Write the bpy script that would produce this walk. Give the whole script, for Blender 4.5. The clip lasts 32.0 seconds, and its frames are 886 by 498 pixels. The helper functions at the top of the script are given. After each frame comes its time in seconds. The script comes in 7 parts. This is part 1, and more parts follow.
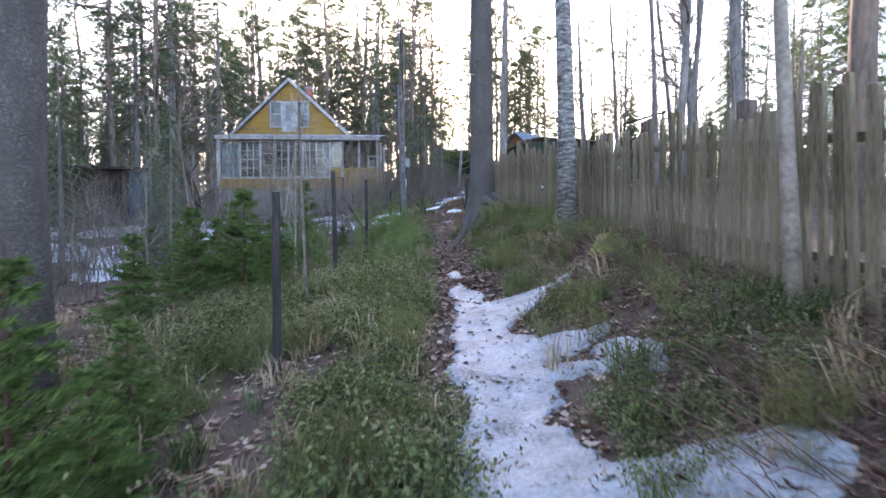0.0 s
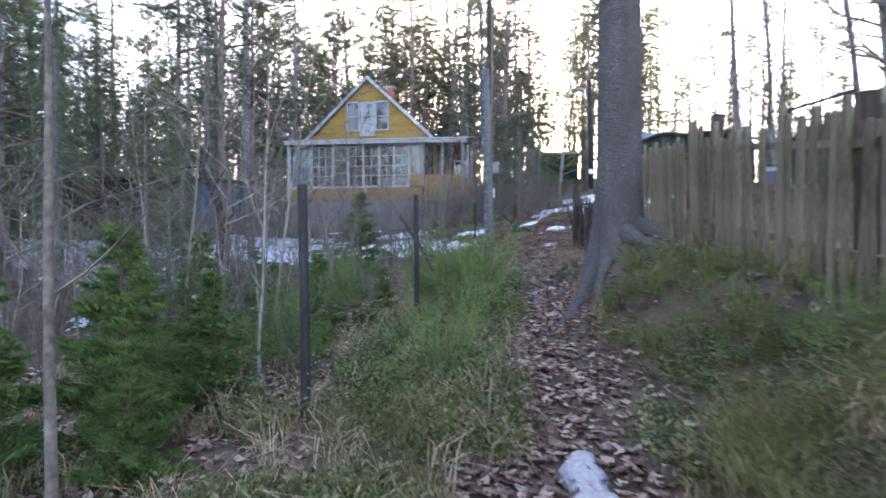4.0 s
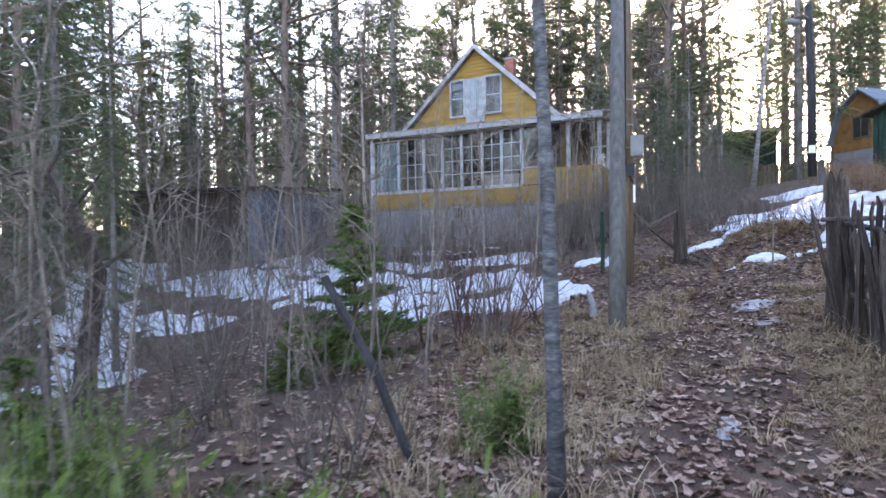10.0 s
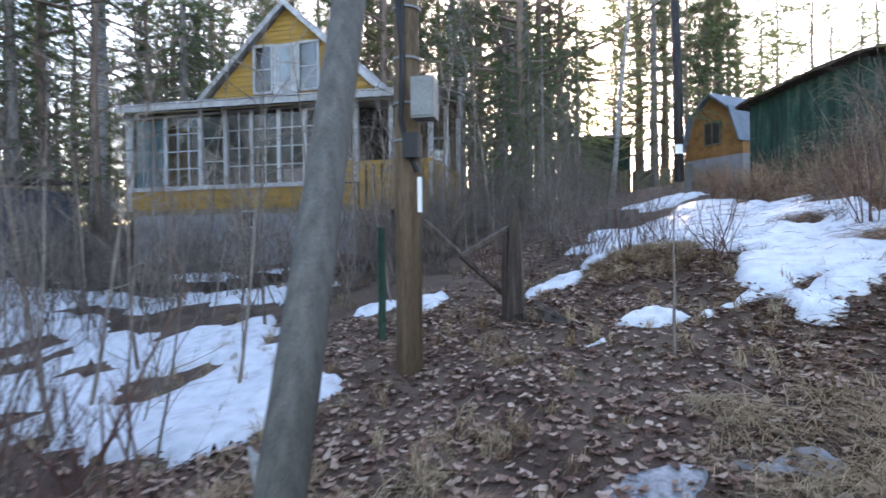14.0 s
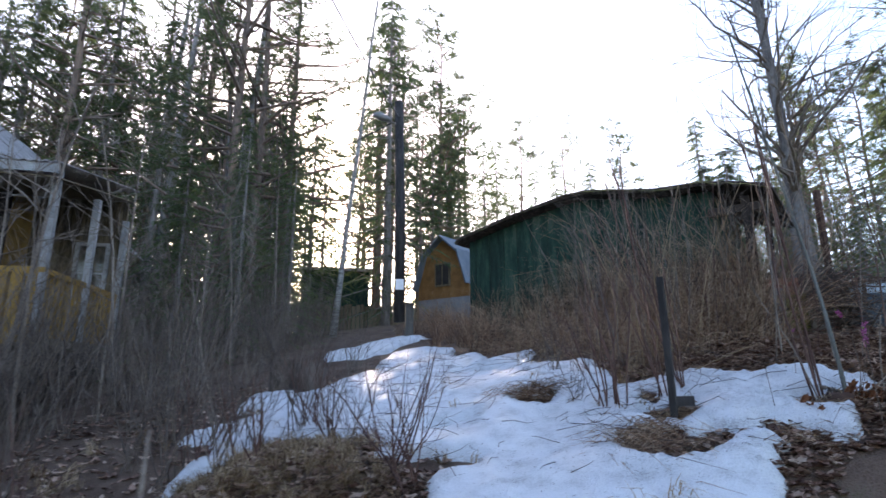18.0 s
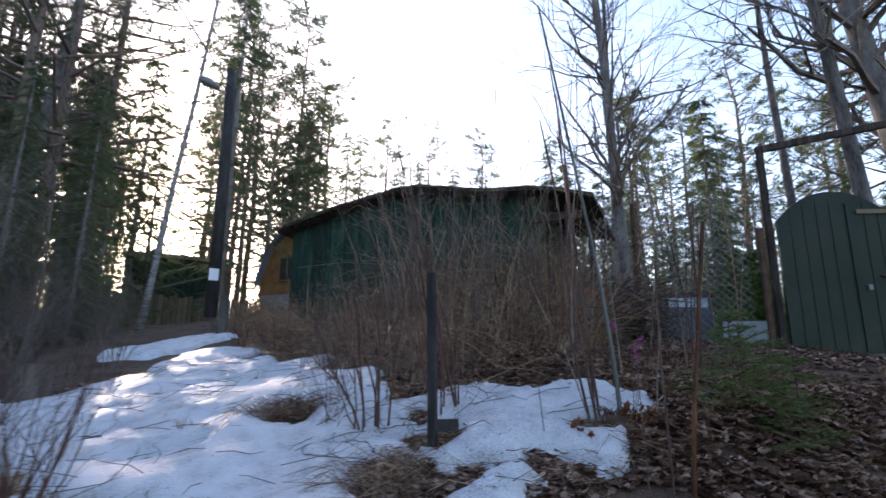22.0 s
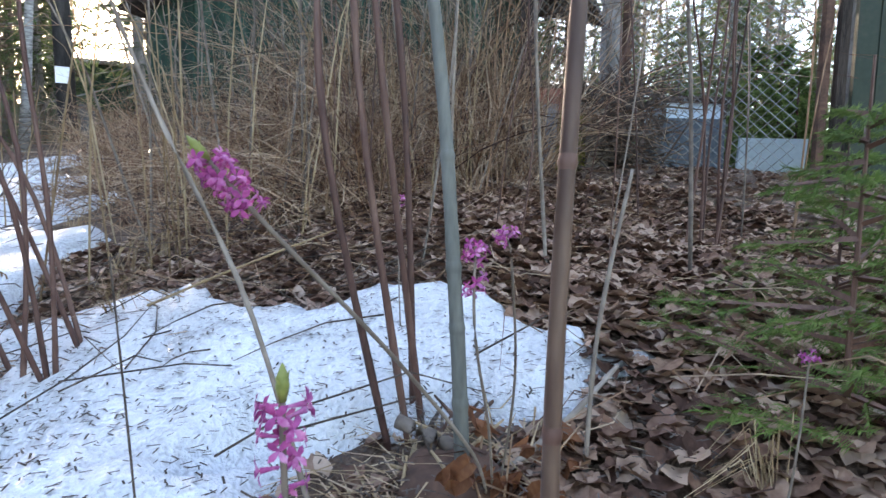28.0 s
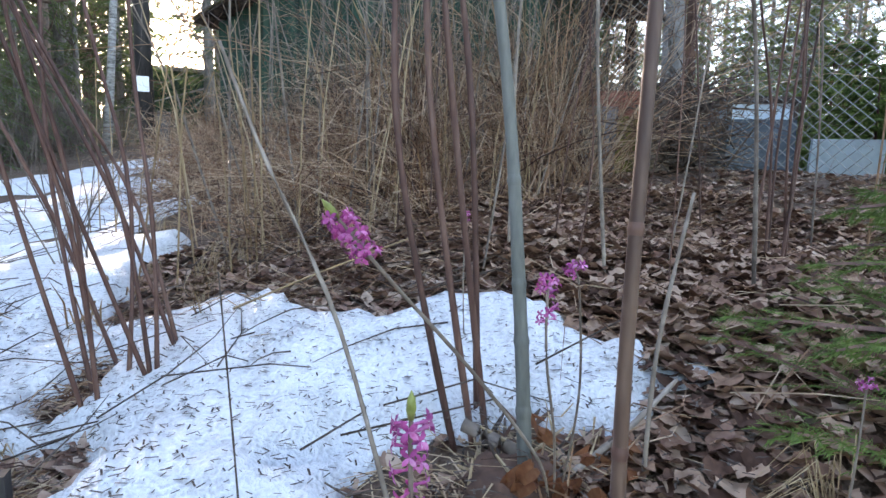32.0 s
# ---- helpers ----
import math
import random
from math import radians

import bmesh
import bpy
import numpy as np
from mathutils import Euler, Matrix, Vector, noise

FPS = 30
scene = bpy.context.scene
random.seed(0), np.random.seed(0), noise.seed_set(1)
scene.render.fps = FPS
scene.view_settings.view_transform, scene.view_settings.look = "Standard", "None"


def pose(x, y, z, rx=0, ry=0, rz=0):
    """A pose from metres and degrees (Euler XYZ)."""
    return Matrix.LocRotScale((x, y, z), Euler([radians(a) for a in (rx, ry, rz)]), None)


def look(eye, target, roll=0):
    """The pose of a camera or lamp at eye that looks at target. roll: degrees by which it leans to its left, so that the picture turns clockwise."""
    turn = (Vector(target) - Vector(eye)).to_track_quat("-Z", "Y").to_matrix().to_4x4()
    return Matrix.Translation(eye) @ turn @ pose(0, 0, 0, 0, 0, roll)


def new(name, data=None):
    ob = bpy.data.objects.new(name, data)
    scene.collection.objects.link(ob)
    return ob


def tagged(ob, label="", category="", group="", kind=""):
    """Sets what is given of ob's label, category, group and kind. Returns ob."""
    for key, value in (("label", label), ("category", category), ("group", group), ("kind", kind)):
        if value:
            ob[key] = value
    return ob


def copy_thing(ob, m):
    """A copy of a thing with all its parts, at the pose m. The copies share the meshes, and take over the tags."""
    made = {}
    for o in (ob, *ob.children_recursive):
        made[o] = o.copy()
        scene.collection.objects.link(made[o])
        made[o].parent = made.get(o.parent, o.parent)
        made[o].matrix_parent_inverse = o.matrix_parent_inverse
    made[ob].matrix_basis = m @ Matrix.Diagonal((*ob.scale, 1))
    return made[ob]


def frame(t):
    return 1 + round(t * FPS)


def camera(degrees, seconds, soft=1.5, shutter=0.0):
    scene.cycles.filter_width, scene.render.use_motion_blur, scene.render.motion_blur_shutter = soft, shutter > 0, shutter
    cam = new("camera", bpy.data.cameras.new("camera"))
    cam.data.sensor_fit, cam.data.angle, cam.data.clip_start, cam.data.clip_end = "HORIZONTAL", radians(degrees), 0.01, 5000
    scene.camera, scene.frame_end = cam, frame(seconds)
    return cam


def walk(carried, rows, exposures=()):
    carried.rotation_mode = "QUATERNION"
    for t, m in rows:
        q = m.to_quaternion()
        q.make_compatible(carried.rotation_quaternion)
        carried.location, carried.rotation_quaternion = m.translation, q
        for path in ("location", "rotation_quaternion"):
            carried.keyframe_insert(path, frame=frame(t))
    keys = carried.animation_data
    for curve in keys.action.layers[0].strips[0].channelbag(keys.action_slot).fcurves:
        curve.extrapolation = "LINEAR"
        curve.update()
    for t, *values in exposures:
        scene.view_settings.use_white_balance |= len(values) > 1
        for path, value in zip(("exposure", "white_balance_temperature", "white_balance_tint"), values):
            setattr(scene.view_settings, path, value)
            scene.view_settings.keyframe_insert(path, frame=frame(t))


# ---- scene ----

# ---- camera and walk ----
cam = camera(78.3, 32.0, soft=1.5, shutter=0.4)
# seconds, x, y, z, then degrees: yaw to the left of +y, pitch up, roll
ROWS = [
    (0, -0.180, 2.769, 1.679, 0.13, -1.32, -0.30),
    (0.5, -0.166, 3.353, 1.752, -0.64, -1.13, -0.15),
    (1, -0.082, 3.862, 1.787, -1.56, -0.92, -0.10),
    (1.5, -0.058, 4.395, 1.862, -1.91, -1.08, -0.15),
    (2, 0.001, 4.960, 1.923, -2.24, -1.06, -0.20),
    (2.5, 0.021, 5.513, 1.993, -2.13, -0.86, -0.10),
    (3, -0.009, 6.041, 2.102, -1.56, -0.83, 0.00),
    (3.5, -0.150, 6.498, 2.186, 3.41, -0.81, 0.10),
    (4, -0.243, 6.933, 2.206, 10.15, -0.69, 0.00),
    (4.5, -0.256, 7.468, 2.280, 17.25, -0.70, -0.40),
    (6.5, -0.102, 9.178, 2.553, 31.19, -0.81, -1.03),
    (7, -0.152, 9.871, 2.562, 31.22, -0.87, -0.97),
    (7.5, -0.152, 10.494, 2.653, 31.20, -0.83, -0.94),
    (8, -0.247, 11.114, 2.729, 31.18, -0.88, -0.89),
    (8.5, -0.297, 11.718, 2.796, 31.06, -0.87, -0.80),
    (9, -0.338, 12.366, 2.817, 30.42, -0.76, -0.86),
    (9.5, -0.405, 12.971, 2.878, 28.93, -0.80, -0.76),
    (10, -0.407, 13.564, 2.903, 26.86, -0.75, -0.77),
    (10.5, -0.390, 14.155, 2.938, 25.14, -0.72, -0.74),
    (11, -0.343, 14.716, 2.950, 22.09, -0.66, -0.72),
    (11.5, -0.305, 15.319, 2.992, 21.21, -0.69, -0.91),
    (12, -0.235, 15.913, 3.034, 20.89, -0.66, -0.89),
    (12.5, -0.225, 16.513, 3.111, 19.46, -0.66, -0.89),
    (13, -0.305, 17.072, 3.159, 18.41, -0.70, -0.64),
    (13.5, -0.357, 17.645, 3.179, 16.19, -0.59, -0.64),
    (14, -0.393, 18.184, 3.217, 13.77, -0.61, -0.60),
    (14.5, -0.380, 18.708, 3.276, 5.97, -0.53, -0.57),
    (16.5, -0.000, 20.300, 3.414, -2.34, 1.79, -0.18),
    (17, 0.138, 20.612, 3.490, -5.36, 6.40, -0.18),
    (17.5, 0.356, 20.846, 3.543, -8.71, 12.33, -0.23),
    (18, 0.561, 21.016, 3.569, -11.89, 13.05, -0.11),
    (18.5, 0.711, 21.173, 3.642, -14.97, 13.09, 0.14),
    (19, 0.888, 21.246, 3.672, -16.21, 13.33, 0.17),
    (19.5, 0.965, 21.259, 3.691, -16.55, 13.52, 0.35),
    (20, 1.020, 21.264, 3.685, -17.32, 13.61, 0.60),
    (20.5, 1.055, 21.256, 3.684, -18.73, 13.64, 0.66),
    (21, 1.068, 21.231, 3.685, -20.68, 13.70, 0.75),
    (21.5, 1.159, 21.281, 3.659, -22.77, 13.58, 0.73),
    (22, 1.381, 21.508, 3.646, -26.19, 13.17, 0.72),
    (22.5, 1.635, 21.704, 3.696, -31.07, 13.17, 0.90),
    (23, 1.890, 21.936, 3.789, -33.28, 13.19, 0.89),
    (23.5, 2.134, 22.173, 3.848, -34.05, 12.82, 1.03),
    (24, 2.418, 22.311, 3.880, -34.54, 8.68, 0.83),
    (24.5, 2.594, 22.417, 3.947, -34.62, 1.75, 0.87),
    (26.5, 3.059, 22.879, 3.918, -31.43, -6.37, 0.67),
    (27, 3.053, 22.921, 3.894, -30.33, -6.08, 0.71),
    (27.5, 3.048, 22.958, 3.873, -28.71, -5.98, 0.71),
    (28, 3.041, 22.965, 3.862, -27.18, -5.88, 0.65),
    (28.5, 3.027, 22.957, 3.842, -25.73, -5.74, 0.59),
    (29, 3.019, 22.957, 3.849, -24.52, -5.81, 0.62),
    (29.5, 3.019, 22.960, 3.857, -23.72, -5.89, 0.63),
    (30, 3.014, 22.955, 3.864, -23.12, -5.91, 0.65),
    (30.5, 3.003, 22.945, 3.872, -22.65, -5.94, 0.69),
    (31, 3.003, 22.935, 3.874, -22.30, -5.95, 0.68),
    (31.5, 3.003, 22.931, 3.887, -21.98, -6.03, 0.72),
    (32, 2.995, 22.921, 3.897, -21.56, -6.04, 0.73),
]


def eye_pose(x, y, z, yaw, pitch, roll):
    a, e = radians(yaw), radians(pitch)
    return look((x, y, z), (x - math.sin(a) * math.cos(e), y + math.cos(a) * math.cos(e), z + math.sin(e)), roll)


walk(cam, [(r[0], eye_pose(*r[1:])) for r in ROWS], exposures=[(0.0, 3.15, 6350, 26), (4.0, 3.25, 6350, 28), (7.0, 3.35, 6550, 29), (11.0, 3.35, 6700, 27), (14.0, 3.1, 6650, 21), (17.0, 2.75, 6550, 21), (19.0, 2.08, 6250, 22), (22.0, 2.0, 6300, 22), (23.0, 2.1, 6350, 23), (24.2, 2.4, 6400, 23), (26.5, 3.55, 7700, 18), (28.0, 3.35, 7000, 19), (32.0, 3.38, 7000, 19)])

# ---- world, sun ----
SUN_EL, SUN_AZ = 14.4, -3.5  # degrees above the horizon, degrees right of +y
world = bpy.data.worlds.new("world")
scene.world = world
world.use_nodes = True
wn = world.node_tree.nodes
sky = wn.new("ShaderNodeTexSky")
sky.sky_type = 'NISHITA'
sky.sun_disc = False
sky.sun_elevation = radians(SUN_EL)
sky.sun_rotation = radians(SUN_AZ)
sky.dust_density = 1.3
sky.air_density = 1.0
sky.ozone_density = 1.0
wn["Background"].inputs["Strength"].default_value = 0.15
world.node_tree.links.new(sky.outputs[0], wn["Background"].inputs["Color"])
sun_data = bpy.data.lights.new("sun", "SUN")
sun_data.energy, sun_data.angle, sun_data.color = 2.2, radians(0.6), (1.0, 0.86, 0.68)
sun = new("sun", sun_data)
sun_way = Vector((math.sin(radians(SUN_AZ)) * math.cos(radians(SUN_EL)), math.cos(radians(SUN_AZ)) * math.cos(radians(SUN_EL)), math.sin(radians(SUN_EL))))
sun.matrix_world = look(sun_way * 60, (0, 0, 0))


# ---- materials ----
def surface(name, stops, scale=4.0, fine=60.0, rough=0.8, bump=0.3, dist=0.01, metal=0.0, spec=0.3, stretch=(1, 1, 1), rand=0.0, trans=0.0, coords="Object", island=0.0):
    """A procedural surface: stops is a list of (place, colour); noise at two scales, optional variation from object to object."""
    m = bpy.data.materials.new(name)
    m.use_nodes = True
    n, l = m.node_tree.nodes, m.node_tree.links
    b = n["Principled BSDF"]
    b.inputs["Roughness"].default_value = rough
    b.inputs["Metallic"].default_value = metal
    b.inputs["Specular IOR Level"].default_value = spec
    tc = n.new("ShaderNodeTexCoord")
    mp = n.new("ShaderNodeMapping")
    mp.inputs["Scale"].default_value = stretch
    l.new(tc.outputs[coords], mp.inputs["Vector"])
    big, small = n.new("ShaderNodeTexNoise"), n.new("ShaderNodeTexNoise")
    big.inputs["Scale"].default_value, small.inputs["Scale"].default_value = scale, fine
    big.inputs["Detail"].default_value, small.inputs["Detail"].default_value = 5, 3
    for k in (big, small):
        l.new(mp.outputs[0], k.inputs["Vector"])
    mix = n.new("ShaderNodeMath")
    mix.operation = "MULTIPLY_ADD"
    mix.inputs[1].default_value = 0.4
    l.new(small.outputs[0], mix.inputs[0])
    half = n.new("ShaderNodeMath")
    half.operation = "MULTIPLY"
    half.inputs[1].default_value = 0.6
    l.new(big.outputs[0], half.inputs[0])
    l.new(half.outputs[0], mix.inputs[2])
    value = mix.outputs[0]
    if rand or island:
        info = n.new("ShaderNodeObjectInfo") if rand else n.new("ShaderNodeNewGeometry")
        k = n.new("ShaderNodeMath")
        k.operation = "MULTIPLY_ADD"
        k.inputs[1].default_value = rand or island
        l.new(info.outputs["Random" if rand else "Random Per Island"], k.inputs[0])
        shift = n.new("ShaderNodeMath")
        shift.operation = "SUBTRACT"
        shift.inputs[1].default_value = (rand or island) / 2
        l.new(value, shift.inputs[0])
        l.new(shift.outputs[0], k.inputs[2])
        value = k.outputs[0]
    ramp = n.new("ShaderNodeValToRGB")
    el = ramp.color_ramp.elements
    while len(el) < len(stops):
        el.new(0.5)
    for e, (p, c) in zip(el, stops):
        e.position, e.color = p, (*c, 1)
    l.new(value, ramp.inputs[0])
    l.new(ramp.outputs[0], b.inputs["Base Color"])
    if bump:
        bp = n.new("ShaderNodeBump")
        bp.inputs["Strength"].default_value, bp.inputs["Distance"].default_value = bump, dist
        l.new(mix.outputs[0], bp.inputs["Height"])
        l.new(bp.outputs[0], b.inputs["Normal"])
    if trans:  # thin leaves let light through
        t = n.new("ShaderNodeBsdfTranslucent")
        l.new(ramp.outputs[0], t.inputs["Color"])
        ms = n.new("ShaderNodeMixShader")
        ms.inputs[0].default_value = trans
        l.new(b.outputs[0], ms.inputs[1])
        l.new(t.outputs[0], ms.inputs[2])
        l.new(ms.outputs[0], n["Material Output"].inputs[0])
    return m


def bark_surface(name, crack, plate, edge, scale=16.0, stretch=0.45, bump=1.0):
    """Scaly bark: plates of uneven tone between dark cracks."""
    m = surface(name, [(0.3, tuple(c * 0.6 for c in plate)), (0.5, plate), (0.7, edge)], 5, 45, 0.95, 0.6, 0.02, stretch=(1, 1, 0.5), rand=0.1)
    n, l = m.node_tree.nodes, m.node_tree.links
    b = n["Principled BSDF"]
    ramp = b.inputs["Base Color"].links[0].from_node
    tc = next(k for k in n if k.type == "TEX_COORD")
    mp = n.new("ShaderNodeMapping")
    mp.inputs["Scale"].default_value = (1, 1, stretch)
    l.new(tc.outputs["Object"], mp.inputs["Vector"])
    warp = n.new("ShaderNodeTexNoise")
    warp.inputs["Scale"].default_value = 9
    l.new(mp.outputs[0], warp.inputs["Vector"])
    add = n.new("ShaderNodeMixRGB")
    add.blend_type = "ADD"
    add.inputs[0].default_value = 0.09
    l.new(mp.outputs[0], add.inputs[1])
    l.new(warp.outputs["Color"], add.inputs[2])
    vor = n.new("ShaderNodeTexVoronoi")
    vor.feature = "DISTANCE_TO_EDGE"
    vor.inputs["Scale"].default_value = scale
    l.new(add.outputs[0], vor.inputs["Vector"])
    gap = n.new("ShaderNodeValToRGB")
    gap.color_ramp.elements[0].position, gap.color_ramp.elements[0].color = 0.0, (0, 0, 0, 1)
    gap.color_ramp.elements[1].position, gap.color_ramp.elements[1].color = 0.22, (1, 1, 1, 1)
    l.new(vor.outputs["Distance"], gap.inputs[0])
    mix = n.new("ShaderNodeMixRGB")
    mix.inputs[1].default_value = (*crack, 1)
    l.new(gap.outputs[0], mix.inputs[0])
    l.new(ramp.outputs[0], mix.inputs[2])
    l.new(mix.outputs[0], b.inputs["Base Color"])
    bp = n.new("ShaderNodeBump")
    bp.inputs["Strength"].default_value, bp.inputs["Distance"].default_value = bump, 0.03
    l.new(gap.outputs[0], bp.inputs["Height"])
    old = b.inputs["Normal"].links[0].from_node
    l.new(old.outputs[0], bp.inputs["Normal"])
    l.new(bp.outputs[0], b.inputs["Normal"])
    return m


EARTH = surface("forest_floor", [(0.32, (0.04, 0.025, 0.017)), (0.45, (0.085, 0.054, 0.037)), (0.55, (0.135, 0.09, 0.065)), (0.68, (0.085, 0.075, 0.038))], 2.0, 90, 0.95, 1.0, 0.05)
SNOW = surface("old_snow", [(0.3, (0.34, 0.345, 0.35)), (0.43, (0.54, 0.555, 0.57)), (0.5, (0.62, 0.635, 0.65)), (0.62, (0.7, 0.715, 0.73))], 7, 110, 0.5, 1.0, 0.035)
ICE = surface("trodden_ice", [(0.3, (0.08, 0.07, 0.062)), (0.42, (0.19, 0.19, 0.195)), (0.55, (0.28, 0.285, 0.295)), (0.7, (0.37, 0.375, 0.39))], 5.0, 45, 0.4, 0.9, 0.03)
BARK = surface("dark_bark", [(0.3, (0.055, 0.047, 0.043)), (0.48, (0.15, 0.135, 0.125)), (0.7, (0.27, 0.25, 0.23))], 8, 40, 0.95, 1.0, 0.03, stretch=(1, 1, 0.3), rand=0.12)
PINE_BARK = surface("pine_bark", [(0.3, (0.07, 0.052, 0.043)), (0.5, (0.17, 0.125, 0.1)), (0.72, (0.28, 0.19, 0.13))], 6, 30, 0.95, 1.0, 0.03, stretch=(1, 1, 0.3), rand=0.1)
BIRCH_BARK = surface("birch_bark", [(0.32, (0.04, 0.037, 0.035)), (0.46, (0.17, 0.16, 0.15)), (0.62, (0.34, 0.33, 0.31))], 5, 18, 0.8, 0.4, 0.01, stretch=(1, 1, 4.0), rand=0.1)
SCALY_BARK = bark_surface("scaly_spruce_bark", (0.085, 0.073, 0.067), (0.125, 0.11, 0.102), (0.2, 0.185, 0.17), 52.0, 0.6, 0.6)
GREY_BARK = bark_surface("mottled_grey_bark", (0.13, 0.122, 0.115), (0.22, 0.21, 0.2), (0.36, 0.35, 0.33), 13.0, 1.6, 0.5)
OLD_BIRCH = surface("old_birch_bark", [(0.36, (0.04, 0.037, 0.035)), (0.47, (0.13, 0.122, 0.115)), (0.55, (0.22, 0.21, 0.2)), (0.66, (0.42, 0.41, 0.39))], 9, 32, 0.85, 0.9, 0.02, stretch=(1, 1, 3.2))
ROWAN_BARK = surface("banded_grey_bark", [(0.36, (0.035, 0.034, 0.034)), (0.5, (0.09, 0.09, 0.092)), (0.66, (0.18, 0.185, 0.19))], 7, 30, 0.85, 0.7, 0.02, stretch=(1, 1, 3.0))
TWIG = surface("twig_bark", [(0.3, (0.075, 0.058, 0.047)), (0.5, (0.18, 0.145, 0.118)), (0.7, (0.3, 0.255, 0.21))], 5, 40, 0.9, 0.3, 0.005, rand=0.2)
NEEDLE = surface("spruce_needles", [(0.3, (0.05, 0.078, 0.038)), (0.5, (0.1, 0.138, 0.062)), (0.7, (0.17, 0.195, 0.085))], 0.7, 14, 0.75, 0, trans=0.58, rand=0.14)
PINE_NEEDLE = surface("pine_needles", [(0.3, (0.05, 0.07, 0.038)), (0.5, (0.095, 0.12, 0.06)), (0.7, (0.17, 0.175, 0.085))], 0.7, 14, 0.75, 0, trans=0.58, rand=0.14)
YOUNG_NEEDLE = surface("young_needles", [(0.28, (0.035, 0.07, 0.018)), (0.5, (0.09, 0.15, 0.038)), (0.72, (0.19, 0.24, 0.075))], 5, 40, 0.65, 0, trans=0.35, island=0.3)
FINE_NEEDLE = surface("soft_fresh_needles", [(0.3, (0.06, 0.11, 0.025)), (0.5, (0.115, 0.18, 0.045)), (0.7, (0.19, 0.25, 0.075))], 6, 60, 0.6, 0, trans=0.4, island=0.2)
JUNIPER = surface("juniper_needles", [(0.3, (0.05, 0.095, 0.018)), (0.5, (0.11, 0.185, 0.036)), (0.7, (0.22, 0.29, 0.075))], 3, 25, 0.65, 0, trans=0.35, island=0.35)
SHRUB_LEAF = surface("shrub_leaves", [(0.2, (0.03, 0.04, 0.012)), (0.42, (0.085, 0.108, 0.03)), (0.58, (0.155, 0.175, 0.055)), (0.74, (0.23, 0.235, 0.11)), (0.85, (0.2, 0.125, 0.07))], 1.2, 30, 0.6, 0, trans=0.3, island=0.6, spec=0.25)
WIRY_GREEN = surface("bilberry_stems", [(0.25, (0.05, 0.065, 0.02)), (0.45, (0.12, 0.14, 0.04)), (0.62, (0.21, 0.2, 0.075)), (0.75, (0.22, 0.15, 0.085))], 1.5, 30, 0.6, 0, trans=0.3, island=0.35)
LITTER = surface("dead_leaves", [(0.2, (0.062, 0.03, 0.02)), (0.4, (0.172, 0.09, 0.06)), (0.56, (0.29, 0.178, 0.124)), (0.78, (0.45, 0.335, 0.255))], 9, 60, 0.6, 0.5, 0.006, trans=0.15, island=0.6)
DARK_LITTER = surface("wet_dead_leaves", [(0.2, (0.06, 0.03, 0.02)), (0.4, (0.15, 0.08, 0.053)), (0.56, (0.25, 0.15, 0.1)), (0.8, (0.38, 0.26, 0.185))], 14, 70, 0.8, 0.6, 0.006, trans=0.12, island=0.7, spec=0.2)
DRY_GRASS = surface("dry_grass", [(0.3, (0.17, 0.105, 0.055)), (0.5, (0.31, 0.22, 0.125)), (0.7, (0.46, 0.36, 0.23))], 1.0, 25, 0.8, 0, trans=0.2, island=0.3)
GREEN_GRASS = surface("green_grass", [(0.3, (0.03, 0.055, 0.015)), (0.5, (0.075, 0.11, 0.03)), (0.7, (0.16, 0.18, 0.06))], 1.0, 25, 0.7, 0, trans=0.3, island=0.3)
CANE = surface("bramble_canes", [(0.2, (0.055, 0.026, 0.017)), (0.4, (0.2, 0.105, 0.058)), (0.56, (0.31, 0.185, 0.108)), (0.75, (0.43, 0.31, 0.21))], 1.0, 25, 0.55, 0, trans=0.2, island=0.8)
OLD_WOOD = surface("weathered_pickets", [(0.28, (0.055, 0.042, 0.026)), (0.45, (0.14, 0.11, 0.068)), (0.58, (0.2, 0.162, 0.108)), (0.75, (0.13, 0.122, 0.062))], 5, 40, 0.9, 0.6, 0.01, stretch=(3, 3, 0.4), rand=0.22)
ROT_WOOD = surface("rotten_wood", [(0.3, (0.018, 0.014, 0.012)), (0.5, (0.06, 0.045, 0.036)), (0.72, (0.15, 0.12, 0.1))], 6, 40, 0.95, 0.8, 0.02, stretch=(3, 3, 0.4), rand=0.2)
POST_BLACK = surface("tarred_post", [(0.3, (0.012, 0.011, 0.011)), (0.5, (0.03, 0.027, 0.026)), (0.75, (0.07, 0.062, 0.058))], 6, 40, 0.8, 0.5, 0.01, stretch=(2, 2, 0.4))
YELLOW = surface("faded_yellow_paint", [(0.25, (0.12, 0.07, 0.018)), (0.42, (0.25, 0.14, 0.025)), (0.6, (0.32, 0.185, 0.037)), (0.8, (0.23, 0.155, 0.065))], 3, 35, 0.7, 0.35, 0.006, stretch=(0.5, 1, 2), rand=0.12)
WHITE = surface("flaking_white_paint", [(0.28, (0.13, 0.12, 0.105)), (0.42, (0.25, 0.246, 0.242)), (0.7, (0.43, 0.43, 0.43))], 4, 40, 0.65, 0.3, 0.004, rand=0.15)
PLINTH = surface("grey_plinth_render", [(0.3, (0.13, 0.13, 0.135)), (0.5, (0.21, 0.21, 0.22)), (0.7, (0.29, 0.29, 0.3))], 2, 40, 0.9, 0.4, 0.01)
SLATE = surface("grey_corrugated_sheet", [(0.3, (0.16, 0.15, 0.15)), (0.5, (0.3, 0.29, 0.29)), (0.7, (0.42, 0.41, 0.4))], 2, 30, 0.9, 0.4, 0.01)
